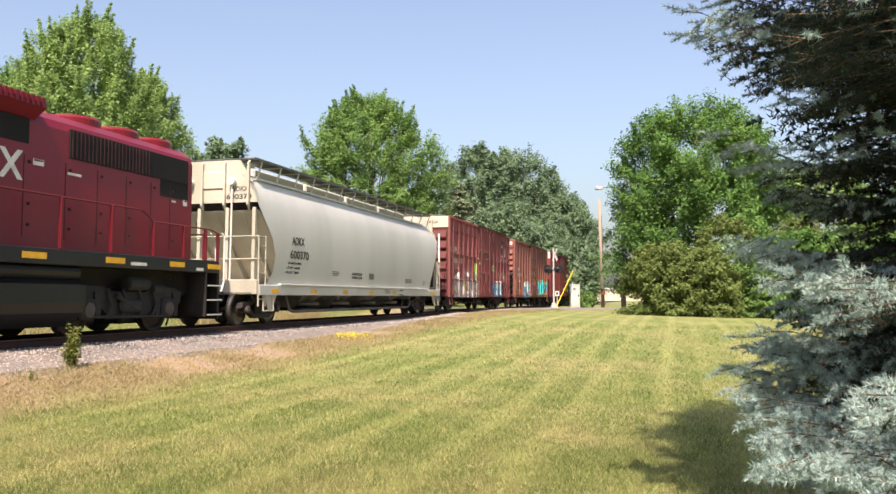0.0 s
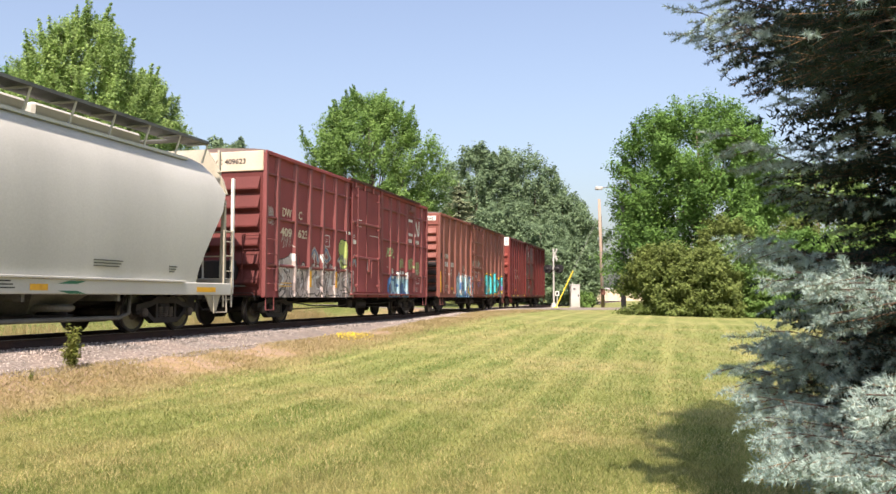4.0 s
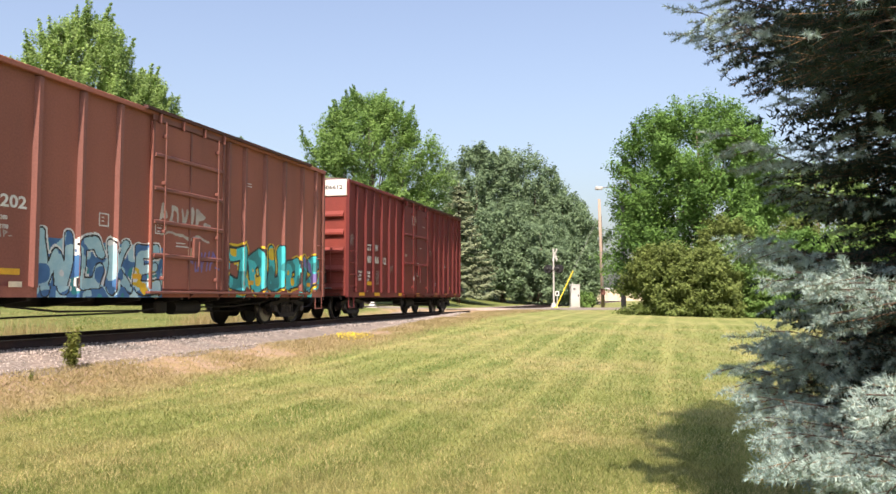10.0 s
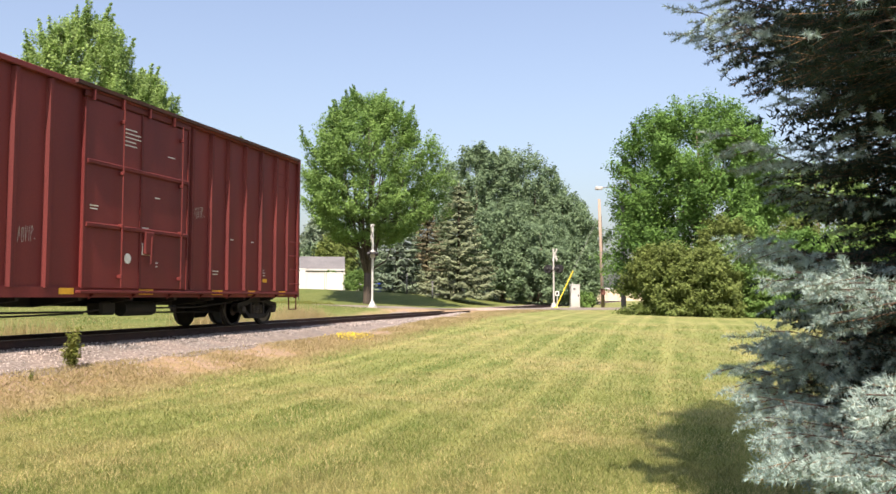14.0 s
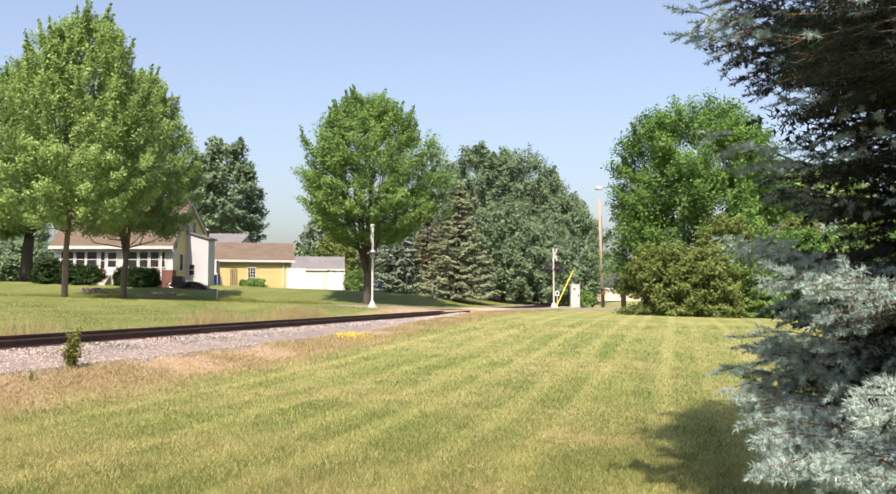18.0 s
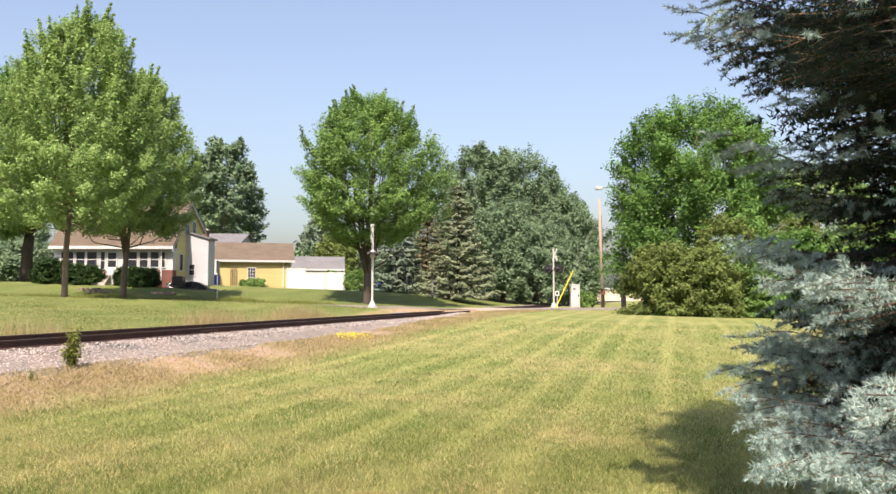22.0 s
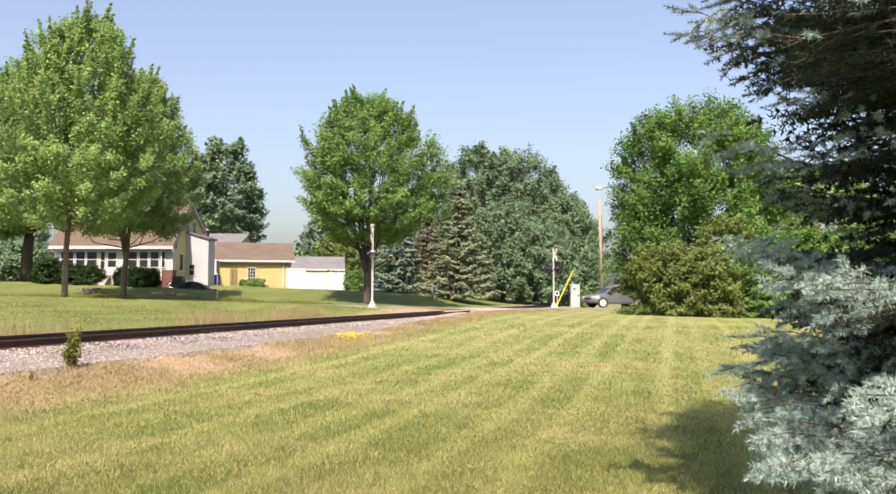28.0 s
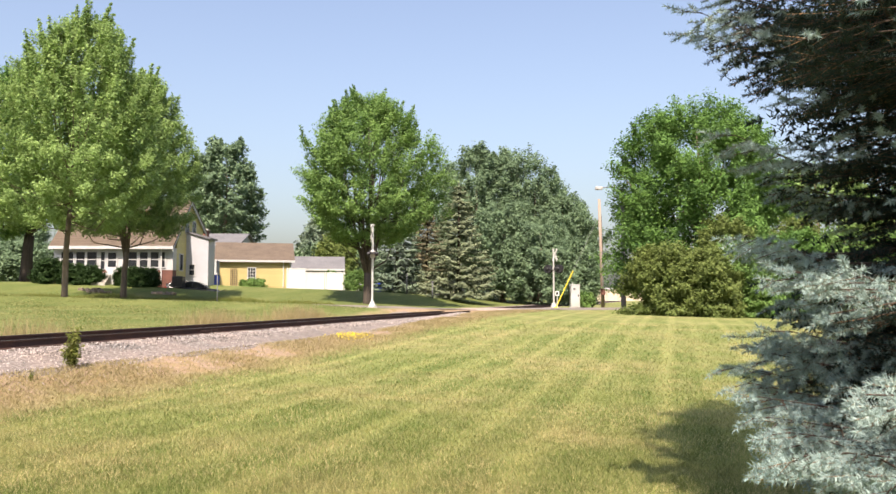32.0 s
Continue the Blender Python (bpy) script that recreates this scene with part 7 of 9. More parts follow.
bar = thing("barrel", pose(-20.32, 72, float(ground_z(-20.32, 72)) - 0.05), "blue plastic barrel with a lid", "barrel")
M_BLUE = mat("blue plastic", (0.03, 0.07, 0.35), None, 3, 30, 0.4, bump=0.02, speck=0.05)
part("body", Geo().lathe([(0, 0.26), (0.05, 0.29), (0.3, 0.30), (0.33, 0.28), (0.36, 0.30), (0.6, 0.30), (0.63, 0.28), (0.66, 0.30), (0.88, 0.28), (0.9, 0.24)], (0, 0, 0), 2, 18), M_BLUE, bar)
part("lid", Geo().lathe([(0.9, 0.25), (0.95, 0.25), (0.96, 0.20)], (0, 0, 0), 2, 18), M_BLUE, bar)
ac = thing("air_conditioner", pose(-21.40, 65.2, float(ground_z(-21.40, 65.2)) - 0.03), "dark grey air conditioner box beside the house", "air conditioner")
part("housing", Geo().box(-0.42, 0.42, -0.4, 0.4, 0, 0.85, 0.03), M_TANK, ac)
for k in range(7):
    part("louvre", Geo().box(-0.38, 0.38, -0.415, -0.40, 0.1 + 0.1 * k, 0.15 + 0.1 * k), M_POST_BLACK, ac)
part("fan_grille", Geo().lathe([(0.85, 0.34), (0.88, 0.33), (0.88, 0.05)], (0, 0, 0), 2, 18), M_POST_BLACK, ac)

# ---- crossing signals, cabinet, poles ----
M_SILVER = mat("silver mast paint", (0.56, 0.56, 0.54), (0.44, 0.44, 0.42), 2, 30, 0.45, 0.3, bump=0.03, speck=0.08)
M_CABINET = mat("brushed aluminium cabinet", (0.58, 0.58, 0.57), (0.48, 0.48, 0.47), 1.5, 30, 0.45, 0.4, bump=0.02, speck=0.06)
M_POLE_WOOD = mat("weathered pole wood", (0.36, 0.28, 0.22), (0.27, 0.215, 0.175), 2, 20, 0.95, bump=0.4, stretch=(4, 4, 0.3))
M_YELLOW_PIPE = mat("yellow guard pipe", (0.82, 0.60, 0.02), (0.70, 0.50, 0.02), 2, 30, 0.45, bump=0.01, speck=0.05)
M_POLE_GREY = mat("grey steel pole", (0.20, 0.205, 0.21), (0.15, 0.155, 0.16), 2, 30, 0.6, bump=0.05)


def crossing_signal(x, y, z, h, turn, arm, label, lamp_z, swing=0):
    """A flasher mast with crossbuck, lamp pairs on a cross arm, and a base box; it faces along the road."""
    m = thing("crossing_signal", pose(x, y, z, 0, 0, turn), label, "crossing signal", "crossing signals")
    part("foundation", Geo().box(-0.28, 0.28, -0.28, 0.28, -0.3, 0.04, 0.02), M_CONCRETE, m)
    part("mast_base", Geo().lathe([(0.06, 0.24), (0.12, 0.24), (0.3, 0.11), (0.42, 0.09)], (0, 0, 0), 2, 14), M_SILVER, m)
    part("mast", Geo().tube([(0, 0, 0.1), (0, 0, h)], 0.065, 12), M_SILVER, m)
    part("junction_box", Geo().box(-0.16, 0.14, -0.14, 0.14, 0.06, 0.34, 0.03), M_SILVER, m)
    # crossbuck blades
    for a in (45, -45):
        b = Geo().box(-0.012, 0.012, -0.62, 0.62, -0.115, 0.115, 0.004).moved(pose(-0.10, 0, h - 0.45, a, 0, 0))
        part("crossbuck_blade", b, M_WHITE, m, "white crossbuck blade")
    # lamp pairs, front and back
    for yy in (-0.45, 0.45):
        part("lamp_bracket", Geo().lathe([(-0.20, 0.06), (-0.15, 0.19), (0.0, 0.23), (0.15, 0.19), (0.20, 0.06)], (0, yy * 0.6, lamp_z), 0, 14).moved(pose(0, 0, 0, 0, 0, swing)), M_SILVER if arm else M_POST_BLACK, m)
    part("cross_arm", Geo().tube([(0, -0.62, lamp_z), (0, 0.62, lamp_z)], 0.035, 8).moved(pose(0, 0, 0, 0, 0, swing)), M_POST_BLACK, m)
    part("arm_clamp", Geo().box(-0.1, 0.1, -0.12, 0.12, lamp_z - 0.1, lamp_z + 0.1, 0.02), M_SILVER, m)
    for s in (-1, 1):
        for yy in (-0.45, 0.45):
            l = part("lamp", Geo().lathe([(0, 0.10), (0.02, 0.32), (0.035, 0.32), (0.035, 0.11), (0.16, 0.11), (0.2, 0.06)], (0, 0, 0), 0, 20), M_POST_BLACK, m, "black round flasher lamp", at=pose(0, 0, 0, 0, 0, swing) @ pose(0.14 * s, yy, lamp_z, 0, 0, 0 if s < 0 else 180) @ pose(0, 0, 0, 0, 0, 180))
            hood = Geo()
            for k in range(10):
                a0, a1 = math.radians(-10 + 20 * k), math.radians(10 + 20 * k)
                hood.add([(-0.02, 0.125 * math.cos(a0), 0.125 * math.sin(a0)), (-0.02, 0.125 * math.cos(a1), 0.125 * math.sin(a1)), (-0.42, 0.125 * math.cos(a1), 0.125 * math.sin(a1)), (-0.42, 0.125 * math.cos(a0), 0.125 * math.sin(a0))], [(0, 1, 2, 3)])
            part("visor", hood, M_POST_BLACK, l)
            part("lens", Geo().lathe([(-0.03, 0.10), (-0.04, 0.06)], (0, 0, 0), 0, 16), M_GLASS_RED, l)
    if arm:
        part("bell", Geo().lathe([(h, 0.05), (h + 0.06, 0.13), (h + 0.14, 0.14), (h + 0.16, 0.04)], (0, 0, 0), 2, 14), M_SILVER, m)
    return m


near_x, near_y = -4.51, 49.0
crossing_signal(near_x, near_y, float(ground_z(near_x, near_y)), 4.85, 6, True, "silver crossing signal mast with crossbuck and lamps", 3.2)
far_x, far_y = 7.99, 62.0
crossing_signal(far_x, far_y, float(ground_z(far_x, far_y)), 4.45, 195, False, "silver crossing signal mast with black lamps", 2.95, 40)
sg = thing("small_sign", pose(8.22, 61.8, float(ground_z(8.22, 61.8))), "small white sign on a thin post", "sign")
part("post", Geo().box(-0.025, 0.025, 0, 0.05, -0.2, 1.25), M_SILVER, sg)
part("sign_plate", Geo().box(-0.15, 0.15, -0.015, 0.0, 0.92, 1.28, 0.004), M_WHITE, sg)
part("sign_print", Geo().box(-0.08, 0.08, -0.02, -0.015, 1.0, 1.2), M_POST_BLACK, sg)

cb = thing("signal_cabinet", pose(9.65, 62.5, float(ground_z(9.65, 62.5)) - 0.02), "tall aluminium signal cabinet beside the crossing", "cabinet")
part("cabinet_body", Geo().box(-0.34, 0.34, -0.34, 0.34, 0.08, 1.72, 0.015), M_CABINET, cb)
part("plinth", Geo().box(-0.38, 0.38, -0.38, 0.38, -0.2, 0.10, 0.01), M_CONCRETE, cb)
part("roof_cap", Geo().box(-0.37, 0.37, -0.37, 0.37, 1.72, 1.80, 0.02), M_CABINET, cb)
part("vent", Geo().tube([(-0.18, 0, 1.80), (-0.18, 0, 1.92)], 0.06, 10), M_CABINET, cb)
dr = part("cabinet_door", Geo().box(-0.30, 0.30, -0.36, -0.34, 0.15, 1.65, 0.006), M_CABINET, cb)
part("lock", Geo().box(0.18, 0.24, -0.385, -0.36, 0.85, 1.05, 0.01), M_POST_BLACK, dr)
for zz in (1.38, 1.46):
    part("label_plate", Geo().box(-0.15, 0.02, -0.366, -0.36, zz, zz + 0.05), M_POST_BLACK, dr)


def pole(x, y, h, r, label, material, name="utility_pole", lean=0.0):
    p = thing(name, pose(x, y, float(ground_z(x, y)), 0, lean, 0), label, "pole")
    part("shaft", Geo().tube([(0, 0, -0.3), (0, 0, h)], r, 12, r * 0.72), material, p, soft=True)
    return p


up = pole(12.44, 66, 8.74, 0.15, "weathered wooden utility pole", M_POLE_WOOD, lean=-1.4)
part("meter_box", Geo().box(-0.17, 0.17, -0.32, -0.14, 1.0, 1.5, 0.02), M_BRICK, up, "rusty brown meter box")
part("conduit", Geo().tube([(0.05, -0.17, 1.5), (0.05, -0.16, 4.5)], 0.03, 6), M_POLE_GREY, up)
part("ground_wire", Geo().tube([(0.14, -0.05, 0.1), (0.12, -0.05, 7.5)], 0.015, 4), M_POST_BLACK, up)
sl = pole(12.83, 60, 8.95, 0.19, "grey pole with a street lamp arm", M_POLE_GREY, "street_lamp")
part("arm", Geo().tube([(0, 0, 8.70), (-0.7, 0, 8.95), (-1.5, 0, 8.86)], 0.035, 6), M_POLE_GREY, sl)
part("lamp_head", Geo().box(-2.0, -1.45, -0.14, 0.14, 8.70, 8.95, 0.05), M_SILVER, sl, "silver lamp head")
gy = thing("guy_wire", pose(7.99, 61, float(ground_z(7.99, 61))), "guy wire with a yellow guard pipe", "guy wire")
dxg, dyg, dzg = 9.46 - (7.99), 1.0, 2.81
part("guard", Geo().tube([(0, 0, 0), (dxg, dyg, dzg)], 0.034, 8), M_YELLOW_PIPE, gy, "yellow plastic guard pipe")
part("wire", Geo().tube([(dxg, dyg, dzg), (dxg * 2.45, dyg * 2.45, dzg * 2.45)], 0.012, 4), M_POLE_GREY, gy)
part("anchor", Geo().box(-0.12, 0.12, -0.12, 0.12, -0.15, 0.12, 0.03), M_YELLOW_PIPE, gy)

for pxx, yy, hh in ((-3.71, 74, 1.75), (-1.39, 74, 1.45)):
    pp = pole(pxx, yy, hh, 0.06, "plain grey wooden post on the lawn", M_POLE_GREY, "post")
    part("post_cap", Geo().box(-0.10, 0.10, -0.08, 0.08, hh - 0.05, hh + 0.06, 0.01), M_POLE_GREY, pp)
ss = pole(-13.34, 47.5, 2.5, 0.03, "thin street sign post seen edge-on", M_POLE_GREY, "sign_post")
part("sign_plate", Geo().box(-0.02, 0.02, -0.30, 0.30, 1.75, 2.45, 0.004), M_POLE_GREY, ss)

# things under the trees beyond the lawn
tp = thing("tarpaulin", pose(-7.02, 84, float(ground_z(-7.02, 84))), "blue tarpaulin over a heap under the spruces", "tarpaulin")
part("cover", Geo().prism([(-1.4, 0), (-1.0, 0.75), (0.2, 1.0), (1.2, 0.7), (1.5, 0)], 1, -0.8, 0.8), M_BLUE, tp)
tp2 = thing("tent_roof", pose(-9.57, 88, float(ground_z(-9.57, 88))), "pale yellow garden shelter roof", "shelter")
part("roof", Geo().prism([(-1.1, 0.9), (0, 1.7), (1.1, 0.9)], 1, -1, 1), M_CREAM, tp2)
part("wall", Geo().box(-1.0, 1.0, -0.9, 0.9, -0.1, 0.92), M_TRIM, tp2)
M_TAN = mat("tan metal wall", (0.50, 0.40, 0.31), (0.44, 0.36, 0.28), 0.3, 4, 0.7, bump=0.05, speck=0.05)
fw = thing("warehouse", pose(37.60, 190, -0.4), "tan industrial building far down the road", "warehouse")
part("wall", Geo().box(-6.5, 8.0, 0, 20, 0, 2.59 + 0.4), M_TAN, fw)
part("roof", Geo().box(-6.7, 8.2, -0.2, 20.2, 2.59 + 0.4, 2.59 + 0.75), M_TRIM, fw)
for k in range(3):
    part("dock_door", Geo().box(-4.5 + 4 * k, -2.5 + 4 * k, -0.1, 0.0, 0.3, 2.8), M_CREAM, fw)


# ---- parked dark car beside the house, and the crossover that drives by ----
M_CARPAINT = mat("blue-grey metallic paint", (0.175, 0.190, 0.200), (0.155, 0.170, 0.180), 2, 60, 0.30, 0.35, bump=0.0, speck=0.03, spec=0.6)
M_CARDARK = mat("black car paint", (0.015, 0.016, 0.018), None, 2, 60, 0.25, bump=0.0, speck=0.03, spec=0.6)
M_TYRE = mat("tyre rubber", (0.015, 0.015, 0.015), (0.028, 0.027, 0.026), 5, 40, 0.9, bump=0.1)
M_RIM = mat("silver wheel cover", (0.66, 0.66, 0.66), (0.56, 0.56, 0.56), 4, 50, 0.4, 0.1, bump=0.0, speck=0.05)
M_CLADDING = mat("grey bumper cladding", (0.075, 0.08, 0.085), None, 3, 50, 0.6, bump=0.02, speck=0.05)
M_TAIL = mat("red tail lamp", (0.42, 0.012, 0.012), None, 4, 50, 0.15, bump=0.0)
M_HEADLAMP = mat("clear headlamp", (0.55, 0.57, 0.58), None, 4, 50, 0.08, 0.3, bump=0.0)


def loft(sections):
    """A body skinned over sections of equal point number."""
    n, k = len(sections[0]), len(sections)
    g = Geo()
    fs = [(i * n + j, i * n + (j + 1) % n, (i + 1) * n + (j + 1) % n, (i + 1) * n + j) for i in range(k - 1) for j in range(n)]
    fs += [tuple(range(n)), tuple((k - 1) * n + j for j in range(n - 1, -1, -1))]
    return g.add([p for s in sections for p in s], fs)


def ring(x, zlo, zhi, w, top_w=None, r=0.10):
    tw = w if top_w is None else top_w
    return [(x, -w + r, zlo), (x, w - r, zlo), (x, w, zlo + r), (x, w, (zlo + zhi) / 2), (x, tw, zhi - r * 0.8), (x, tw - r, zhi), (x, -tw + r, zhi), (x, -tw, zhi - r * 0.8), (x, -w, (zlo + zhi) / 2), (x, -w, zlo + r)]


def cabin_ring(x, zlo, zhi, w, tw, r=0.08):
    """A cabin section whose sides lean in evenly."""
    m = (w + tw) / 2
    return [(x, -w + r, zlo), (x, w - r, zlo), (x, w, zlo + r), (x, m, (zlo + r + zhi - r * 0.8) / 2), (x, tw, zhi - r * 0.8), (x, tw - r, zhi), (x, -tw + r, zhi), (x, -tw, zhi - r * 0.8), (x, -m, (zlo + r + zhi - r * 0.8) / 2), (x, -w, zlo + r)]


SUV_WHEELS = []


def crossover(name, label, paint, m, keyed):
    """A compact crossover; +x is its front, the wheels stand on z = 0."""
    c = thing(name, m, label, "car")
    body = [ring(-2.19, 0.50, 0.92, 0.74), ring(-2.12, 0.36, 1.02, 0.86), ring(-1.9, 0.30, 1.06, 0.90), ring(-1.0, 0.28, 1.05, 0.91), ring(0.2, 0.28, 1.02, 0.91), ring(1.0, 0.28, 0.99, 0.90, 0.86), ring(1.6, 0.30, 0.93, 0.89, 0.80), ring(1.98, 0.32, 0.84, 0.84, 0.70), ring(2.14, 0.40, 0.72, 0.70, 0.58)]
    part("body", loft(body), paint, c, soft=False)
    cab = [cabin_ring(-2.12, 0.98, 1.18, 0.80, 0.74, 0.06), cabin_ring(-1.85, 0.98, 1.56, 0.82, 0.64, 0.08), cabin_ring(-1.4, 0.98, 1.63, 0.83, 0.64, 0.08), cabin_ring(-0.4, 0.98, 1.66, 0.83, 0.65, 0.08), cabin_ring(0.30, 0.98, 1.60, 0.83, 0.64, 0.08), cabin_ring(0.62, 0.98, 1.42, 0.83, 0.66, 0.06), cabin_ring(1.15, 0.96, 1.04, 0.82, 0.76, 0.03)]
    part("cabin", loft(cab), paint, c)
    for s in (-1, 1):
        def pane(pts, nm="side_window"):
            v = []
            for x, z in pts:
                f = (z - 1.0) / 0.6
                v.append((x, s * (0.838 - 0.175 * max(0, f)), z))
            v2 = [(x, y + s * 0.012, z) for x, y, z in v]
            n = len(v)
            part(nm, Geo().add(v + v2, [tuple(range(n)), tuple(range(2 * n - 1, n - 1, -1))] + [(i, (i + 1) % n, (i + 1) % n + n, i + n) for i in range(n)]), M_CARGLASS, c)
        for pts in ([(-0.06, 1.04), (1.06, 1.03), (0.53, 1.49), (0.22, 1.57), (-0.06, 1.59)], [(-1.02, 1.05), (-0.06, 1.04), (-0.06, 1.59), (-1.02, 1.58)], [(-1.93, 1.10), (-1.18, 1.07), (-1.26, 1.57), (-1.78, 1.53)]):
            v = [(x, s * (0.834 - 0.175 * max(0, (z - 1.0) / 0.6)), z) for x, z in pts]
            v2 = [(x, y + s * 0.010, z) for x, y, z in v]
            n = len(v)
            part("window_seal", Geo().add(v + v2, [tuple(range(n)), tuple(range(2 * n - 1, n - 1, -1))] + [(i, (i + 1) % n, (i + 1) % n + n, i + n) for i in range(n)]), M_POST_BLACK, c)
        pane([(-0.02, 1.08), (0.98, 1.06), (0.50, 1.44), (0.22, 1.53), (-0.02, 1.55)])
        pane([(-0.98, 1.09), (-0.10, 1.08), (-0.10, 1.55), (-0.98, 1.54)])
        pane([(-1.85, 1.14), (-1.22, 1.11), (-1.30, 1.53), (-1.74, 1.48)], "rear_quarter_window")
        part("roof_rail", Geo().tube([(-1.7, s * 0.62, 1.62), (-1.5, s * 0.63, 1.70), (0.0, s * 0.63, 1.71), (0.2, s * 0.63, 1.64)], 0.02, 6), M_RIM, c)
        part("mirror", Geo().box(0.72, 0.92, min(s * 0.86, s * 1.04), max(s * 0.86, s * 1.04), 1.05, 1.20, 0.04), paint, c)
        part("sill_cladding", Geo().box(-0.95, 0.95, min(s * 0.87, s * 0.925), max(s * 0.87, s * 0.925), 0.25, 0.42, 0.02), M_CLADDING, c)
        for x in (-1.06, -0.06, 0.98):
            part("door_seam", Geo().box(x - 0.006, x + 0.006, min(s * 0.900, s * 0.914), max(s * 0.900, s * 0.914), 0.45, 0.98), M_POST_BLACK, c)
        for x in (-0.9, 0.1):
            part("door_handle", Geo().box(x, x + 0.18, min(s * 0.90, s * 0.935), max(s * 0.90, s * 0.935), 0.86, 0.90, 0.01), paint, c)
        part("headlamp", Geo().box(1.88, 2.16, min(s * 0.56, s * 0.82), max(s * 0.56, s * 0.82), 0.62, 0.78, 0.04), M_HEADLAMP, c)
        part("tail_lamp", Geo().box(-2.18, -2.0, min(s * 0.68, s * 0.88), max(s * 0.68, s * 0.88), 0.84, 1.10, 0.03), M_TAIL, c)
        for x in (-1.36, 1.35):
            arch = [(x + 0.40 * math.cos(a), 0.34 + 0.40 * math.sin(a)) for a in np.linspace(0.05, math.pi - 0.05, 13)]
            arch += [(x + 0.33 * math.cos(a), 0.34 + 0.33 * math.sin(a)) for a in np.linspace(math.pi - 0.05, 0.05, 13)]
            part("wheel_arch", Geo().prism(arch, 1, s * 0.87, s * 0.925), M_CLADDING, c)
            well = [(x + 0.36 * math.cos(a), 0.34 + 0.36 * math.sin(a)) for a in np.linspace(0, 2 * math.pi, 20, endpoint=False)]
            part("wheel_well", Geo().prism(well, 1, s * 0.80, s * 0.916), M_POST_BLACK, c)
    part("windscreen", Geo().add([(1.10, -0.72, 1.06), (1.10, 0.72, 1.06), (0.60, 0.60, 1.46), (0.60, -0.60, 1.46), (1.12, -0.72, 1.07), (1.12, 0.72, 1.07), (0.62, 0.60, 1.47), (0.62, -0.60, 1.47)], [(0, 1, 2, 3), (7, 6, 5, 4), (0, 4, 5, 1), (1, 5, 6, 2), (2, 6, 7, 3), (3, 7, 4, 0)]), M_PANE, c)
    part("rear_window", Geo().box(-2.12, -2.02, -0.62, 0.62, 1.20, 1.48, 0.02), M_PANE, c)
    part("front_bumper", Geo().box(1.95, 2.18, -0.78, 0.78, 0.30, 0.55, 0.08), M_CLADDING, c)
    part("rear_bumper", Geo().box(-2.24, -2.0, -0.84, 0.84, 0.32, 0.62, 0.08), M_CLADDING, c)
    part("grille", Geo().box(2.06, 2.16, -0.45, 0.45, 0.58, 0.68, 0.02), M_POST_BLACK, c)
    part("plate_bar", Geo().box(-2.22, -2.185, -0.16, 0.16, 0.74, 0.84), M_WHITE, c)
    tyre = Geo().lathe([(-0.10, 0.20), (-0.11, 0.30), (-0.09, 0.335), (0.09, 0.335), (0.11, 0.30), (0.10, 0.20)], (0, 0, 0), 1, 26).mesh("tyre")
    for x in (-1.36, 1.35):
        for s in (-1, 1):
            w = part("wheel", tyre, M_TYRE, c, at=pose(x, s * 0.83, 0.335))
            rim = Geo().lathe([(s * 0.06, 0.245), (s * 0.112, 0.245), (s * 0.124, 0.225), (s * 0.114, 0.19), (s * 0.118, 0.05), (s * 0.120, 0.01)], (0, 0, 0), 1, 20)
            part("rim", rim, M_RIM, w)
            for k in range(7):
                a = 2 * math.pi * k / 7
                part("rim_slot", Geo().box(-0.022, 0.022, -0.004, 0.004, 0.12, 0.18).moved(Matrix.Translation((0, s * 0.117, 0)) @ Matrix.Rotation(a, 4, "Y")), M_POST_BLACK, w)
            if keyed:
                SUV_WHEELS.append(w)
    # a low roof line
    for ob in c.children:
        if ob.name.split(".")[0] != "wheel":
            for p in ob.data.vertices:
                if p.co.z > 0.98:
                    p.co.z = 0.98 + (p.co.z - 0.98) * 0.84
    return c


PARK_X, PARK_Y = -20.62, 66.8
crossover("parked_car", "black car parked beside the house", M_CARDARK, pose(PARK_X, PARK_Y, float(ground_z(PARK_X, PARK_Y)) - 0.02, 0, 0, 8), False)
SUV_SPEED = 10.95


def suv_pose(t):
    r = -5.3 - SUV_SPEED * (max(t, 20.0) - 29.4)
    z0, z1 = float(road_z(r + 1.3)), float(road_z(r - 1.3))
    pitch = math.degrees(math.atan2(z1 - z0, 2.6))
    return pose(RX + r * RC, RY + r * RS, (z0 + z1) / 2 + 0.04, 0, 0, 180 + 15.1) @ pose(0, 0, 0, 0, -pitch, 0)


SUV = crossover("crossover", "blue-grey metallic crossover driving on the road", M_CARPAINT, suv_pose(0), True)


# ---- graffiti and small markings on the cars ----
def wall_y(x, ribs, w, door):
    """The outer face of a car's side at x."""
    y = np.full_like(x, -1.500)
    for r in ribs:
        d = np.abs(x - r)
        y = np.minimum(y, np.where(d < w * 0.55, -1.590, np.where(d < w, -1.590 + (d - w * 0.55) / (w * 0.45) * 0.09, -1.5)))
    if door:
        y = np.where((x > door[0]) & (x < door[1]), np.minimum(y, -1.58), y)
    return y


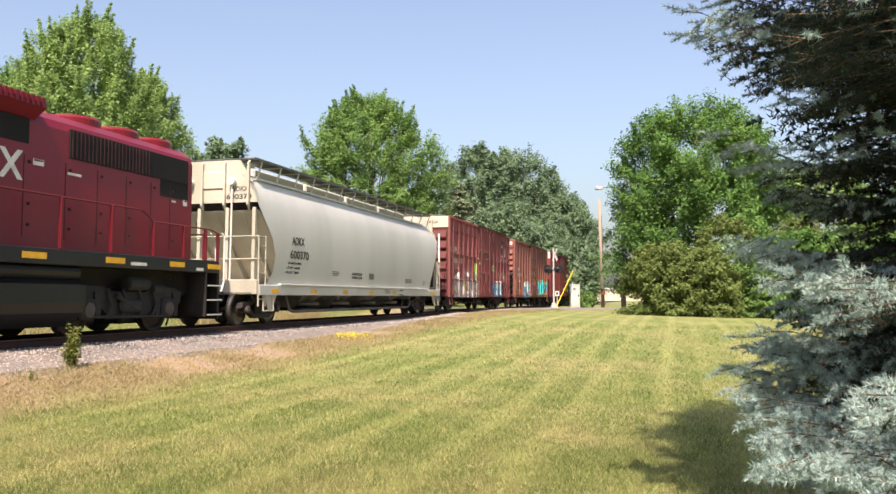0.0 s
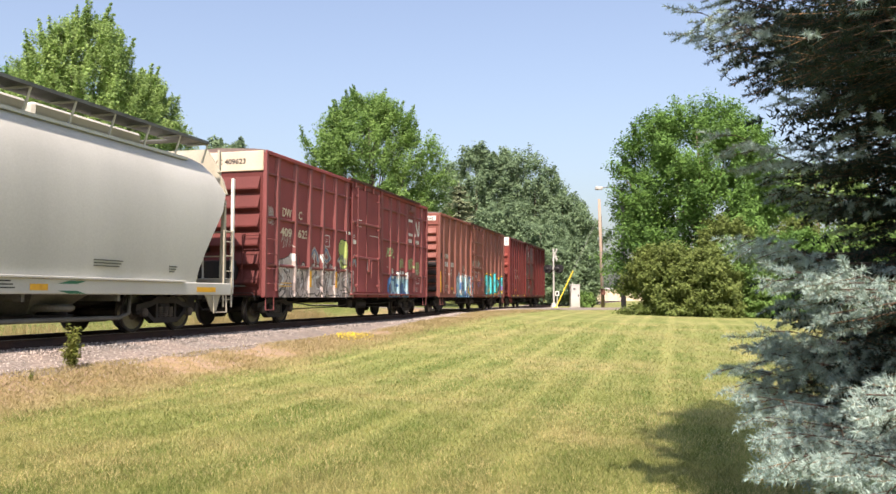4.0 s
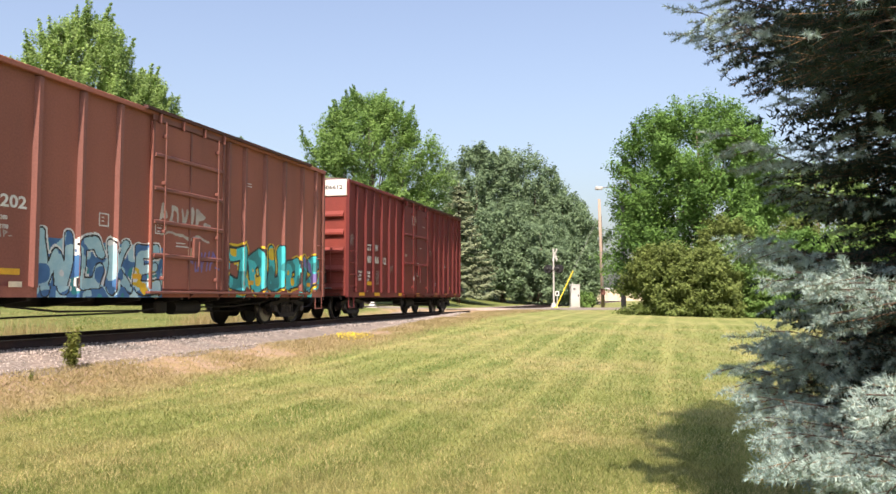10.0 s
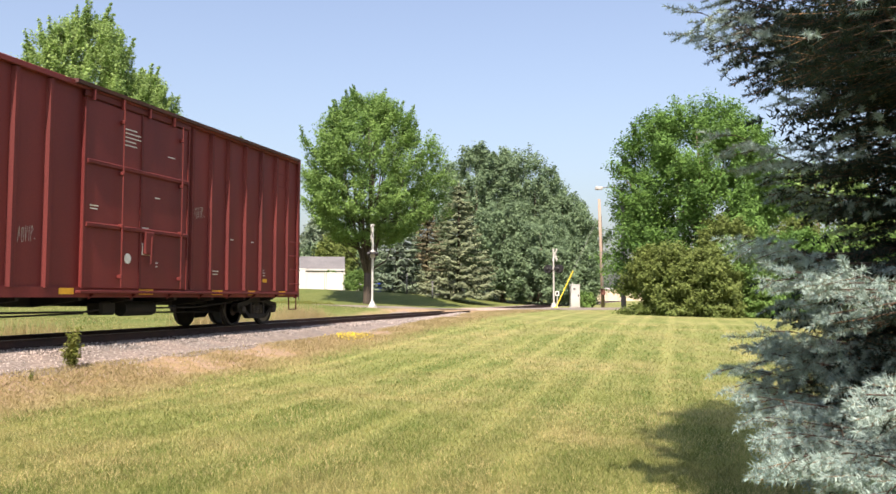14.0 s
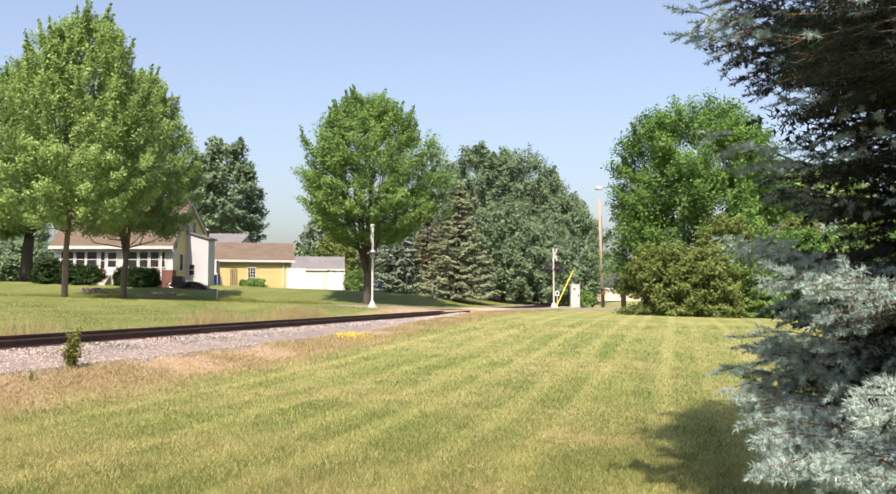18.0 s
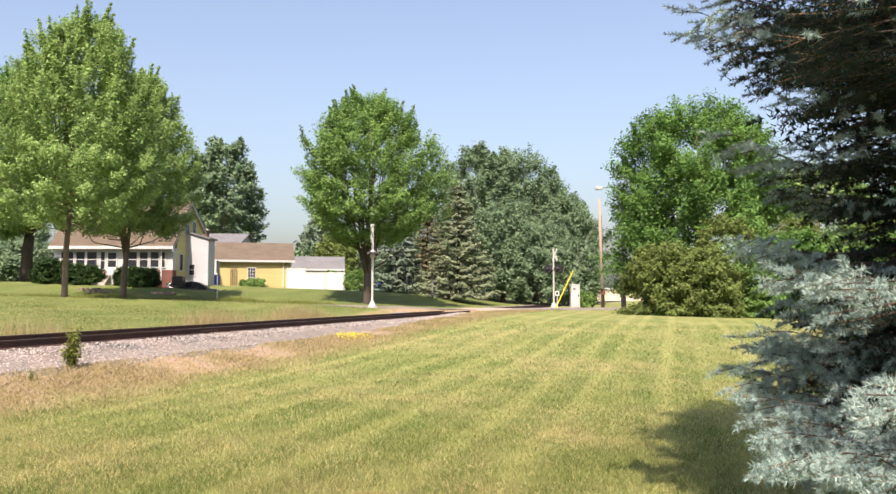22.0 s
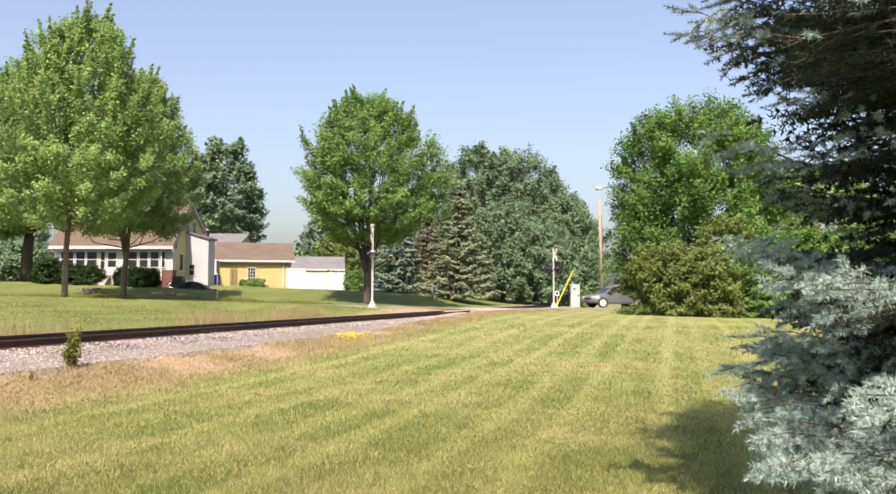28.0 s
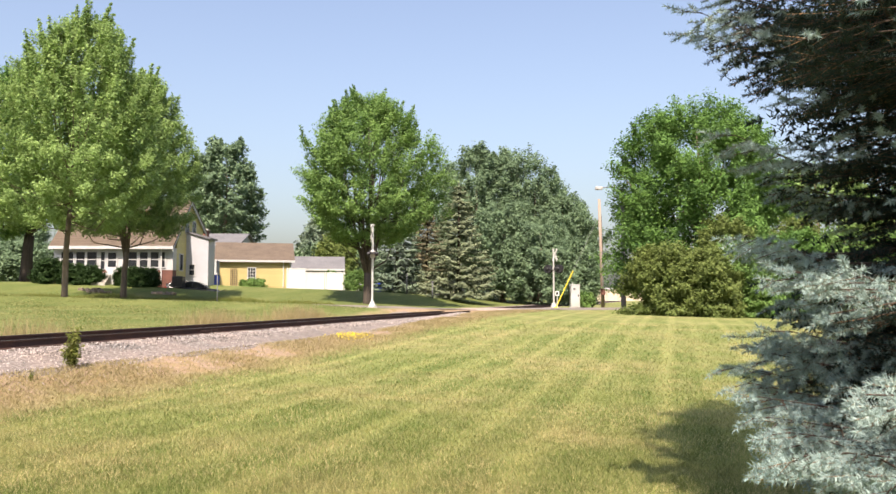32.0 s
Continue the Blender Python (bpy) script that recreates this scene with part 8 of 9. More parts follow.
def stroke_field(gx, gz, strokes):
    """Distance to the nearest stroke, and which stroke that is."""
    best, which = np.full(gx.shape, 9.0), np.zeros(gx.shape, int)
    for k, pts in enumerate(strokes):
        for (ax, az), (bx, bz) in zip(pts[:-1], pts[1:]):
            dx, dz = bx - ax, bz - az
            t = np.clip(((gx - ax) * dx + (gz - az) * dz) / (dx * dx + dz * dz + 1e-9), 0, 1)
            d = np.hypot(gx - ax - t * dx, gz - az - t * dz)
            m = d < best
            best, which = np.where(m, d, best), np.where(m, k, which)
    return best, which


def sprayed(car, box, strokes, layers, ribs, rib_w, door, cell=0.018, label="sprayed graffiti", seed=1, warp=0.03, wall=None, lift=0.004):
    """Paint that follows the wall and its ribs; layers: material, and a test of distance, stroke, height and noise."""
    x0, x1, z0, z1 = box
    xs, zs = np.arange(x0, x1, cell), np.arange(z0, z1, cell)
    gx, gz = np.meshgrid(xs + cell / 2, zs + cell / 2, indexing="ij")
    rng = np.random.default_rng(seed)
    ph = rng.uniform(0, 6, 8)
    wx = gx + warp * (np.sin(gz * 7 + ph[0]) + np.sin(gx * 5 + gz * 3 + ph[1]))
    wz = gz + warp * (np.sin(gx * 6 + ph[2]) + np.sin(gz * 9 - gx * 2 + ph[3]))
    d, k = stroke_field(wx - x0, wz - z0, [[(a * (x1 - x0), b * (z1 - z0)) for a, b in s] for s in strokes])
    nz = np.sin(gx * 3.1 + ph[4]) * np.sin(gz * 4.3 + ph[5]) + 0.6 * np.sin(gx * 8.7 + ph[6]) * np.sin(gz * 7.9 + ph[7])
    h = (gz - z0) / (z1 - z0)
    done = np.zeros(gx.shape, bool)
    ya, yb = (wall or wall_y)(xs, ribs, rib_w, door), (wall or wall_y)(xs + cell, ribs, rib_w, door)
    for material, test in layers:
        m = test(d, k, h, nz) & ~done
        done |= m
        i, j = np.nonzero(m)
        if not len(i):
            continue
        v = np.empty((len(i), 4, 3))
        sill = np.where(zs[j] < 1.0, -1.55, 0.0)      # the side sill stands out from the sheets
        y0, y1 = np.minimum(ya[i], sill) - lift, np.minimum(yb[i], sill) - lift
        v[:, 0] = np.stack([xs[i], y0, zs[j]], -1)
        v[:, 1] = np.stack([xs[i] + cell, y1, zs[j]], -1)
        v[:, 2] = np.stack([xs[i] + cell, y1, zs[j] + cell], -1)
        v[:, 3] = np.stack([xs[i], y0, zs[j] + cell], -1)
        part("graffiti", fast_mesh("graffiti", v.reshape(-1, 3), np.arange(4 * len(i)).reshape(-1, 4)), material, car, label, kind="stuff")


def spray(name, col, col2=None):
    return mat(name, col, col2, 4, 60, 0.55, bump=0.02, speck=0.10)


G_BLACK, G_WHITE = spray("black spray", (0.018, 0.018, 0.02)), spray("white spray", (0.66, 0.67, 0.66), (0.52, 0.53, 0.53))
G_ICE, G_BLUE = spray("ice blue spray", (0.24, 0.45, 0.54), (0.38, 0.56, 0.60)), spray("blue spray", (0.030, 0.105, 0.26), (0.045, 0.16, 0.34))
G_CYAN, G_TEAL = spray("turquoise spray", (0.02, 0.42, 0.48), (0.03, 0.50, 0.50)), spray("teal spray", (0.02, 0.24, 0.26))
G_YELLOW, G_PURPLE = spray("yellow spray", (0.72, 0.48, 0.03)), spray("purple spray", (0.20, 0.15, 0.38))
G_SILVER, G_GREY = spray("silver spray", (0.52, 0.45, 0.42), (0.40, 0.335, 0.315)), spray("grey spray", (0.27, 0.225, 0.21))
G_LIME, G_ORANGE = spray("lime spray", (0.34, 0.42, 0.11), (0.42, 0.50, 0.18)), spray("orange spray", (0.50, 0.24, 0.05))
G_CHALK = spray("pale tag paint", (0.42, 0.38, 0.34), (0.30, 0.24, 0.22))
G_GREEN = spray("pale green tag", (0.30, 0.42, 0.20))

B1_RIBS, B2_RIBS = (-7.07, -5.89, -4.87, -3.86, -2.83, -1.85, 1.75, 2.78, 3.80, 4.94, 5.96), (-7.05, -5.94, -4.79, -3.62, -2.50, 1.85, 2.70, 3.85, 5.05, 6.25, 7.25)
B1_DOOR, B2_DOOR, B3_DOOR = (-1.42, 1.45), (-1.42, 1.50), (-1.72, 1.82)
B3_RIBS = (-7.01, -6.09, -5.27, -4.36, -3.48, -2.64, 2.05, 2.91, 3.74, 4.62, 5.50, 6.37, 7.11)
CAR1, CAR2, CAR3 = TRAIN[2][0], TRAIN[3][0], TRAIN[4][0]

# blue and white piece on the second boxcar
W_STROKES = [[(0.025, 0.90), (0.06, 0.13), (0.13, 0.60), (0.185, 0.13), (0.235, 0.86)], [(0.46, 0.66), (0.44, 0.82), (0.33, 0.80), (0.315, 0.22), (0.45, 0.20), (0.46, 0.40)],
             [(0.56, 0.86), (0.55, 0.14)], [(0.69, 0.82), (0.585, 0.48), (0.71, 0.14)], [(0.95, 0.76), (0.80, 0.78), (0.795, 0.18), (0.96, 0.16)], [(0.80, 0.48), (0.91, 0.50)]]
sprayed(CAR2, (-4.72, -1.00, 0.80, 2.12), W_STROKES, [
    (G_WHITE, lambda d, k, h, n: (d < 0.118) & (n > 0.95)),
    (G_YELLOW, lambda d, k, h, n: (d < 0.118) & (k >= 4) & (n > 0.6)),
    (G_BLUE, lambda d, k, h, n: (d < 0.118) & ((n < -0.62) | (h < 0.10 + 0.05 * n))),
    (G_ICE, lambda d, k, h, n: d < 0.118),
    (G_BLACK, lambda d, k, h, n: d < 0.150),
    (G_WHITE, lambda d, k, h, n: (d < 0.185) & ((h > 0.62) | (np.abs(n) > 0.6))),
    (G_TEAL, lambda d, k, h, n: (d < 0.34) & (h < 0.80) & (n > 0.55)),
    (G_ICE, lambda d, k, h, n: (d < 0.30) & (h < 0.86) & (n < -0.25)),
    (G_BLUE, lambda d, k, h, n: (d < 0.36) & (h < 0.84))],
    B2_RIBS, 0.09, B2_DOOR, label="blue and white sprayed lettering", seed=3)
# turquoise piece
T_STROKES = [[(0.02, 0.70), (0.16, 0.80), (0.14, 0.22), (0.03, 0.26)], [(0.26, 0.22), (0.22, 0.60), (0.31, 0.78), (0.36, 0.30), (0.27, 0.24)], [(0.43, 0.85), (0.43, 0.25), (0.53, 0.28), (0.53, 0.84)],
             [(0.62, 0.25), (0.62, 0.62), (0.72, 0.66), (0.72, 0.30), (0.62, 0.30)], [(0.80, 0.74), (0.80, 0.26)], [(0.97, 0.72), (0.87, 0.66), (0.95, 0.44), (0.86, 0.26)]]
sprayed(CAR2, (1.85, 7.62, 0.80, 2.34), T_STROKES, [
    (G_PURPLE, lambda d, k, h, n: (d < 0.16) & (k >= 4) & (n > -0.1)),
    (G_YELLOW, lambda d, k, h, n: (d < 0.175) & (n > 0.8)),
    (G_TEAL, lambda d, k, h, n: (d < 0.175) & (n < -0.35)),
    (G_CYAN, lambda d, k, h, n: d < 0.175),
    (G_BLACK, lambda d, k, h, n: d < 0.23),
    (G_YELLOW, lambda d, k, h, n: (d < 0.28) & (n > -0.3)),
    (G_CYAN, lambda d, k, h, n: (d < 0.42) & (n > 0.25) & (h < 0.7))],
    B2_RIBS, 0.09, B2_DOOR, label="turquoise and yellow sprayed lettering", seed=4)
# thin tags on the second boxcar's door
TAG = [[(0.02, 0.2), (0.10, 0.85), (0.14, 0.45), (0.05, 0.5)], [(0.22, 0.2), (0.24, 0.8), (0.32, 0.8), (0.33, 0.25), (0.22, 0.2)], [(0.42, 0.85), (0.44, 0.2), (0.53, 0.85)], [(0.62, 0.2), (0.64, 0.85)], [(0.72, 0.2), (0.74, 0.85), (0.84, 0.7), (0.74, 0.5)], [(0.88, 0.3), (0.99, 0.25)]]
ZIG = [[(0.0, 0.5), (0.15, 0.7), (0.3, 0.4), (0.45, 0.65), (0.6, 0.35), (0.75, 0.6), (1.0, 0.45)]]
sprayed(CAR2, (-1.2, 0.95, 2.40, 2.95), TAG, [(G_CHALK, lambda d, k, h, n: d < 0.055 + 0.02 * n)], B2_RIBS, 0.09, B2_DOOR, label="pale sprayed tag", seed=5)
sprayed(CAR2, (-1.1, 0.9, 2.12, 2.32), ZIG, [(G_CHALK, lambda d, k, h, n: d < 0.03)], B2_RIBS, 0.09, B2_DOOR, label="pale sprayed scribble", seed=6)
sprayed(CAR2, (0.0, 1.4, 1.35, 1.95), TAG, [(G_PURPLE, lambda d, k, h, n: d < 0.030)], B2_RIBS, 0.09, B2_DOOR, label="purple scribbled tag", seed=7)
sprayed(CAR2, (-7.55, -7.2, 2.65, 3.10), TAG, [(G_BLACK, lambda d, k, h, n: d < 0.022)], B2_RIBS, 0.09, None, label="black scribbled tag", seed=8)
sprayed(CAR2, (-6.1, -5.3, 1.85, 2.05), TAG, [(G_CHALK, lambda d, k, h, n: d < 0.014)], B2_RIBS, 0.09, None, label="pale scribbled tag", seed=9, cell=0.012)

# long silver piece along the first boxcar
S_STROKES = [[(0.14, 0.80), (0.02, 0.72), (0.10, 0.46), (0.02, 0.22)], [(0.17, 0.90), (0.19, 0.12)], [(0.17, 0.50), (0.27, 0.55), (0.27, 0.14)], [(0.32, 0.72), (0.36, 0.16), (0.44, 0.20), (0.44, 0.74)], [(0.48, 0.14), (0.50, 0.70), (0.58, 0.16), (0.60, 0.74)],
             [(0.68, 0.70), (0.66, 0.18), (0.75, 0.16)], [(0.66, 0.44), (0.74, 0.46)], [(0.80, 0.15), (0.84, 0.66), (0.90, 0.30), (0.80, 0.34)], [(0.95, 0.62), (0.97, 0.18)]]
sprayed(CAR1, (-7.05, -1.25, 0.80, 2.12), S_STROKES, [
    (G_WHITE, lambda d, k, h, n: (d < 0.135) & (n > 0.9)),
    (G_GREY, lambda d, k, h, n: (d < 0.135) & (n < -0.6)),
    (G_SILVER, lambda d, k, h, n: d < 0.135),
    (G_BLACK, lambda d, k, h, n: d < 0.172),
    (G_BLACK, lambda d, k, h, n: (d > 0.27) & (d < 0.31) & (h < 0.6)),
    (G_GREY, lambda d, k, h, n: (d < 0.5) & (h < 0.62) & (n > 0.1)),
    (G_SILVER, lambda d, k, h, n: (d < 0.55) & (h < 0.66 + 0.12 * n))],
    B1_RIBS, 0.13, B1_DOOR, label="large silver and black sprayed lettering", seed=11)
SHARDS = np.random.default_rng(15)
S_LINES = []
for k in range(40):
    a, b = SHARDS.uniform(0.0, 1.0), SHARDS.uniform(0.1, 0.85)
    S_LINES.append([(a, b), (a + SHARDS.uniform(-0.05, 0.05), b + SHARDS.uniform(-0.4, 0.4)), (a + SHARDS.uniform(-0.07, 0.07), b + SHARDS.uniform(-0.3, 0.3))])
sprayed(CAR1, (-7.05, -1.10, 0.82, 2.20), S_LINES, [(G_BLACK, lambda d, k, h, n: (d < 0.018) & (k % 3 == 1)), (G_WHITE, lambda d, k, h, n: (d < 0.022) & (k % 3 == 2)), (G_GREY, lambda d, k, h, n: (d < 0.055) & (k % 3 == 0))],
        B1_RIBS, 0.13, B1_DOOR, label="black sprayed shards and outlines", seed=16, lift=0.008)
sprayed(CAR1, (-4.9, -1.0, 1.85, 2.45), [[(0.05, 0.2), (0.12, 0.8), (0.2, 0.3)], [(0.3, 0.4), (0.36, 0.85), (0.44, 0.5), (0.38, 0.2), (0.3, 0.4)], [(0.62, 0.3), (0.7, 0.7), (0.76, 0.3)], [(0.9, 0.2), (0.95, 0.7), (0.99, 0.3)]],
        [(G_BLUE, lambda d, k, h, n: (d < 0.025)), (G_CHALK, lambda d, k, h, n: d < 0.09)], B1_RIBS, 0.13, B1_DOOR, label="blue sprayed spikes", seed=12)
# rounded lime shape
sprayed(CAR1, (-2.60, -1.60, 1.66, 2.86), [[(0.5, 0.30), (0.52, 0.62)], [(0.42, 0.70), (0.48, 0.74)]], [
    (G_BLACK, lambda d, k, h, n: (np.abs(d - 0.27) < 0.020) | ((np.abs(d - 0.16) < 0.014) & (h > 0.62) & (n > 0))),
    (G_LIME, lambda d, k, h, n: d < 0.27)], B1_RIBS, 0.13, B1_DOOR, label="lime green rounded sprayed shape", seed=13, warp=0.015)
# ice blue piece by the far end
sprayed(CAR1, (2.55, 5.25, 0.80, 1.98), [[(0.10, 0.15), (0.20, 0.88), (0.30, 0.15)], [(0.16, 0.45), (0.26, 0.45)], [(0.42, 0.15), (0.44, 0.82), (0.56, 0.16), (0.58, 0.84)], [(0.72, 0.84), (0.74, 0.22), (0.88, 0.24), (0.88, 0.80)]], [
    (G_WHITE, lambda d, k, h, n: (d < 0.145) & (h > 0.66)),
    (G_BLUE, lambda d, k, h, n: (d < 0.145) & (n < -0.2)),
    (G_ICE, lambda d, k, h, n: d < 0.145),
    (G_BLACK, lambda d, k, h, n: d < 0.185),
    (G_BLUE, lambda d, k, h, n: (d < 0.32) & (h < 0.8)),
    (G_ORANGE, lambda d, k, h, n: (d < 0.42) & (h < 0.22))], B1_RIBS, 0.13, B1_DOOR, label="ice blue sprayed lettering", seed=14)
for bx, sd in (((-6.75, -5.95, 2.15, 2.95), 21), ((-7.6, -7.2, 2.8, 3.5), 22)):
    sprayed(CAR1, bx, TAG, [(G_CHALK, lambda d, k, h, n: d < 0.013)], B1_RIBS, 0.13, None, label="pale scribbled tag", seed=sd, cell=0.014)
for bx, sd in (((2.4, 3.4, 2.3, 2.9), 23), ((3.9, 4.7, 1.95, 2.45), 24), ((5.1, 5.9, 1.9, 2.6), 25), ((6.1, 6.9, 1.7, 2.5), 26)):
    sprayed(CAR1, bx, TAG, [(G_GREEN, lambda d, k, h, n: d < 0.026)], B1_RIBS, 0.13, None, label="pale green scribbled tag", seed=sd, cell=0.016)
# faint chalk tags on the third boxcar
for bx, sd in (((-7.6, -7.15, 2.5, 3.2), 31), ((-3.3, -2.8, 1.7, 2.2), 32), ((-4.9, -4.5, 1.1, 2.0), 33), ((2.2, 2.75, 2.6, 3.1), 34)):
    sprayed(CAR3, bx, TAG, [(G_CHALK, lambda d, k, h, n: d < 0.006)], B3_RIBS, 0.075, B3_DOOR, label="thin chalk scribble", seed=sd, cell=0.009)


def band(line, width):
    """A flat painted band along a line in x and z, mitred at its bends."""
    g, sides = Geo(), []
    for k in range(len(line)):
        a, b, c = Vector(line[max(k - 1, 0)]), Vector(line[k]), Vector(line[min(k + 1, len(line) - 1)])
        d1, d2 = (b - a if k else c - b).normalized(), (c - b if k < len(line) - 1 else b - a).normalized()
        n = Vector((-d1.y - d2.y, d1.x + d2.x)).normalized()
        off = n * (width / 2) / max(0.5, n.dot(Vector((-d1.y, d1.x))))
        sides.append((tuple(b - off), tuple(b + off)))
    for p, q in zip(sides[:-1], sides[1:]):
        g.prism([p[0], q[0], q[1], p[1]], 1, -1.506, -1.501)
    return g


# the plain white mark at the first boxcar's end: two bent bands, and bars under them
part("painted_mark", band([(5.83, 4.17), (5.32, 4.17), (5.22, 4.13), (5.18, 4.03), (5.18, 3.69), (5.22, 3.59), (5.32, 3.55), (5.83, 3.55)], 0.115), M_WHITE, CAR1, "plain white bent band")
part("painted_mark", band([(6.145, 3.56), (6.145, 4.02), (6.19, 4.13), (6.28, 4.16), (6.37, 4.10), (6.56, 3.68), (6.64, 3.59), (6.73, 3.60), (6.78, 3.70), (6.78, 4.22)], 0.115), M_WHITE, CAR1, "plain white bent band")
part("painted_mark", Geo().box(5.89, 6.03, -1.596, -1.591, 3.49, 3.61), M_WHITE, CAR1)
for x0, x1 in ((5.12, 5.30), (5.33, 5.51), (5.54, 5.72), (6.16, 6.28), (6.31, 6.43), (6.50, 6.62), (6.65, 6.77)):
    part("painted_bar", Geo().box(x0, x1, -1.506, -1.501, 3.19, 3.35), M_WHITE, CAR1)
# plates that stop the door, bolted between two ribs
for z0, z1 in ((4.54, 4.82), (1.62, 1.88)):
    stop = part("door_stop_plate", Geo().box(5.00, 5.90, -1.60, -1.50, z0, z1, 0.012), M_RED_RIB_1, CAR1)
    part("bracket", Geo().box(5.14, 5.28, -1.66, -1.59, z0 + 0.06, z1 - 0.03, 0.02), M_TRACK_DARK, stop)


def small_print(car, x, z, w, rows, y, material=None, step=0.075, h=0.022):
    """Lines of print too small to read."""
    rng = np.random.default_rng(int(abs(x * 100 + z * 10)))
    for k in range(rows):
        part("small_print", Geo().box(x, x + w * rng.uniform(0.45, 0.85), y - 0.004, y, z - k * step, z - k * step + h), material or M_WHITE, car)


def outlined(car, x0, x1, z0, z1, y, material, t=0.025):
    g = Geo().box(x0, x1, y - 0.004, y, z0, z0 + t).box(x0, x1, y - 0.004, y, z1 - t, z1).box(x0, x0 + t, y - 0.004, y, z0 + t, z1 - t).box(x1 - t, x1, y - 0.004, y, z0 + t, z1 - t)
    part("stencil_box", g, material, car)


plates(CAR1, "yellow_marker", ((-4.95, -4.80, 1.12, 1.66), (-2.90, -2.76, 1.12, 1.66)), M_YELLOW, -1.594)
outlined(CAR1, -6.85, -5.95, 1.12, 1.24, -1.502, M_YELLOW, 0.03)
outlined(CAR1, -3.62, -3.22, 2.48, 2.88, -1.502, M_WHITE)
small_print(CAR1, -3.50, 2.72, 0.15, 2, -1.503)
small_print(CAR1, -0.95, 3.62, 0.85, 4, -1.582)
small_print(CAR1, 0.35, 3.12, 1.1, 1, -1.582)
small_print(CAR1, -1.38, 3.02, 0.30, 3, -1.582)
small_print(CAR1, 0.30, 1.95, 0.45, 4, -1.582)
plates(CAR1, "label_plate", ((-1.95, -1.60, 3.02, 3.13), (-1.35, -1.05, 2.72, 2.86), (0.05, 0.32, 1.80, 2.30)), M_WHITE, -1.585)
small_print(CAR1, 6.3, 2.0, 0.5, 3, -1.503)
outlined(CAR1, 6.35, 6.85, 1.40, 1.70, -1.503, M_WHITE)
small_print(CAR1, 6.3, 1.2, 0.5, 4, -1.503)
small_print(CAR1, 2.5, 2.02, 0.4, 1, -1.503)

plates(CAR2, "yellow_marker", ((-5.55, -5.10, 1.20, 1.31), (-1.95, -1.65, 1.20, 1.31), (0.15, 0.65, 1.12, 1.22), (3.0, 3.3, 1.14, 1.26), (6.7, 6.95, 1.14, 1.26)), M_YELLOW, -1.508)
plates(CAR2, "yellow_post", ((-7.83, -7.68, 1.05, 2.08),), M_YELLOW, -1.598)
outlined(CAR2, -6.95, -6.10, 1.30, 1.42, -1.503, M_CREAM, 0.03)
outlined(CAR2, -3.05, -2.75, 2.25, 2.52, -1.503, M_WHITE)
small_print(CAR2, -2.97, 2.42, 0.12, 2, -1.503)
small_print(CAR2, -6.80, 1.88, 0.30, 6, -1.503, step=0.06, h=0.03)
small_print(CAR2, -5.95, 1.86, 0.25, 5, -1.503, step=0.06, h=0.03)
small_print(CAR2, -5.70, 1.84, 0.12, 4, -1.503, step=0.07, h=0.03)
small_print(CAR2, -6.80, 1.16, 0.75, 1, -1.503)
small_print(CAR2, -6.30, 1.05, 0.40, 4, -1.503, step=0.07)
outlined(CAR2, -1.30, -0.90, 2.22, 2.50, -1.583, M_WHITE)
small_print(CAR2, -1.22, 2.42, 0.25, 3, -1.583)
small_print(CAR2, -0.5, 2.05, 0.8, 2, -1.583)
plates(CAR2, "label_plate", ((0.0, 0.25, 1.70, 1.98), (-5.42, -5.12, 0.98, 1.08)), M_CREAM, -1.585)
small_print(CAR2, 2.9, 3.9, 0.4, 2, -1.503)
for k, (z, w) in enumerate(((3.86, 0.85), (3.46, 0.45), (3.08, 0.75))):
    part("end_print", Geo().box(-8.012, -8.005, 0.55 - w, 0.55, z, z + 0.05), M_WHITE, CAR2)
plates(CAR3, "yellow_marker", ((-6.75, -6.2, 0.86, 0.98), (-5.15, -4.6, 0.86, 0.98), (-2.3, -1.9, 0.86, 0.98), (0.1, 0.6, 0.86, 0.98), (3.0, 3.5, 0.86, 0.98), (4.8, 5.2, 0.86, 0.98), (6.6, 7.0, 0.86, 0.98)), M_YELLOW, -1.553)
small_print(CAR3, -0.55, 4.35, 0.85, 5, -1.582, step=0.085)
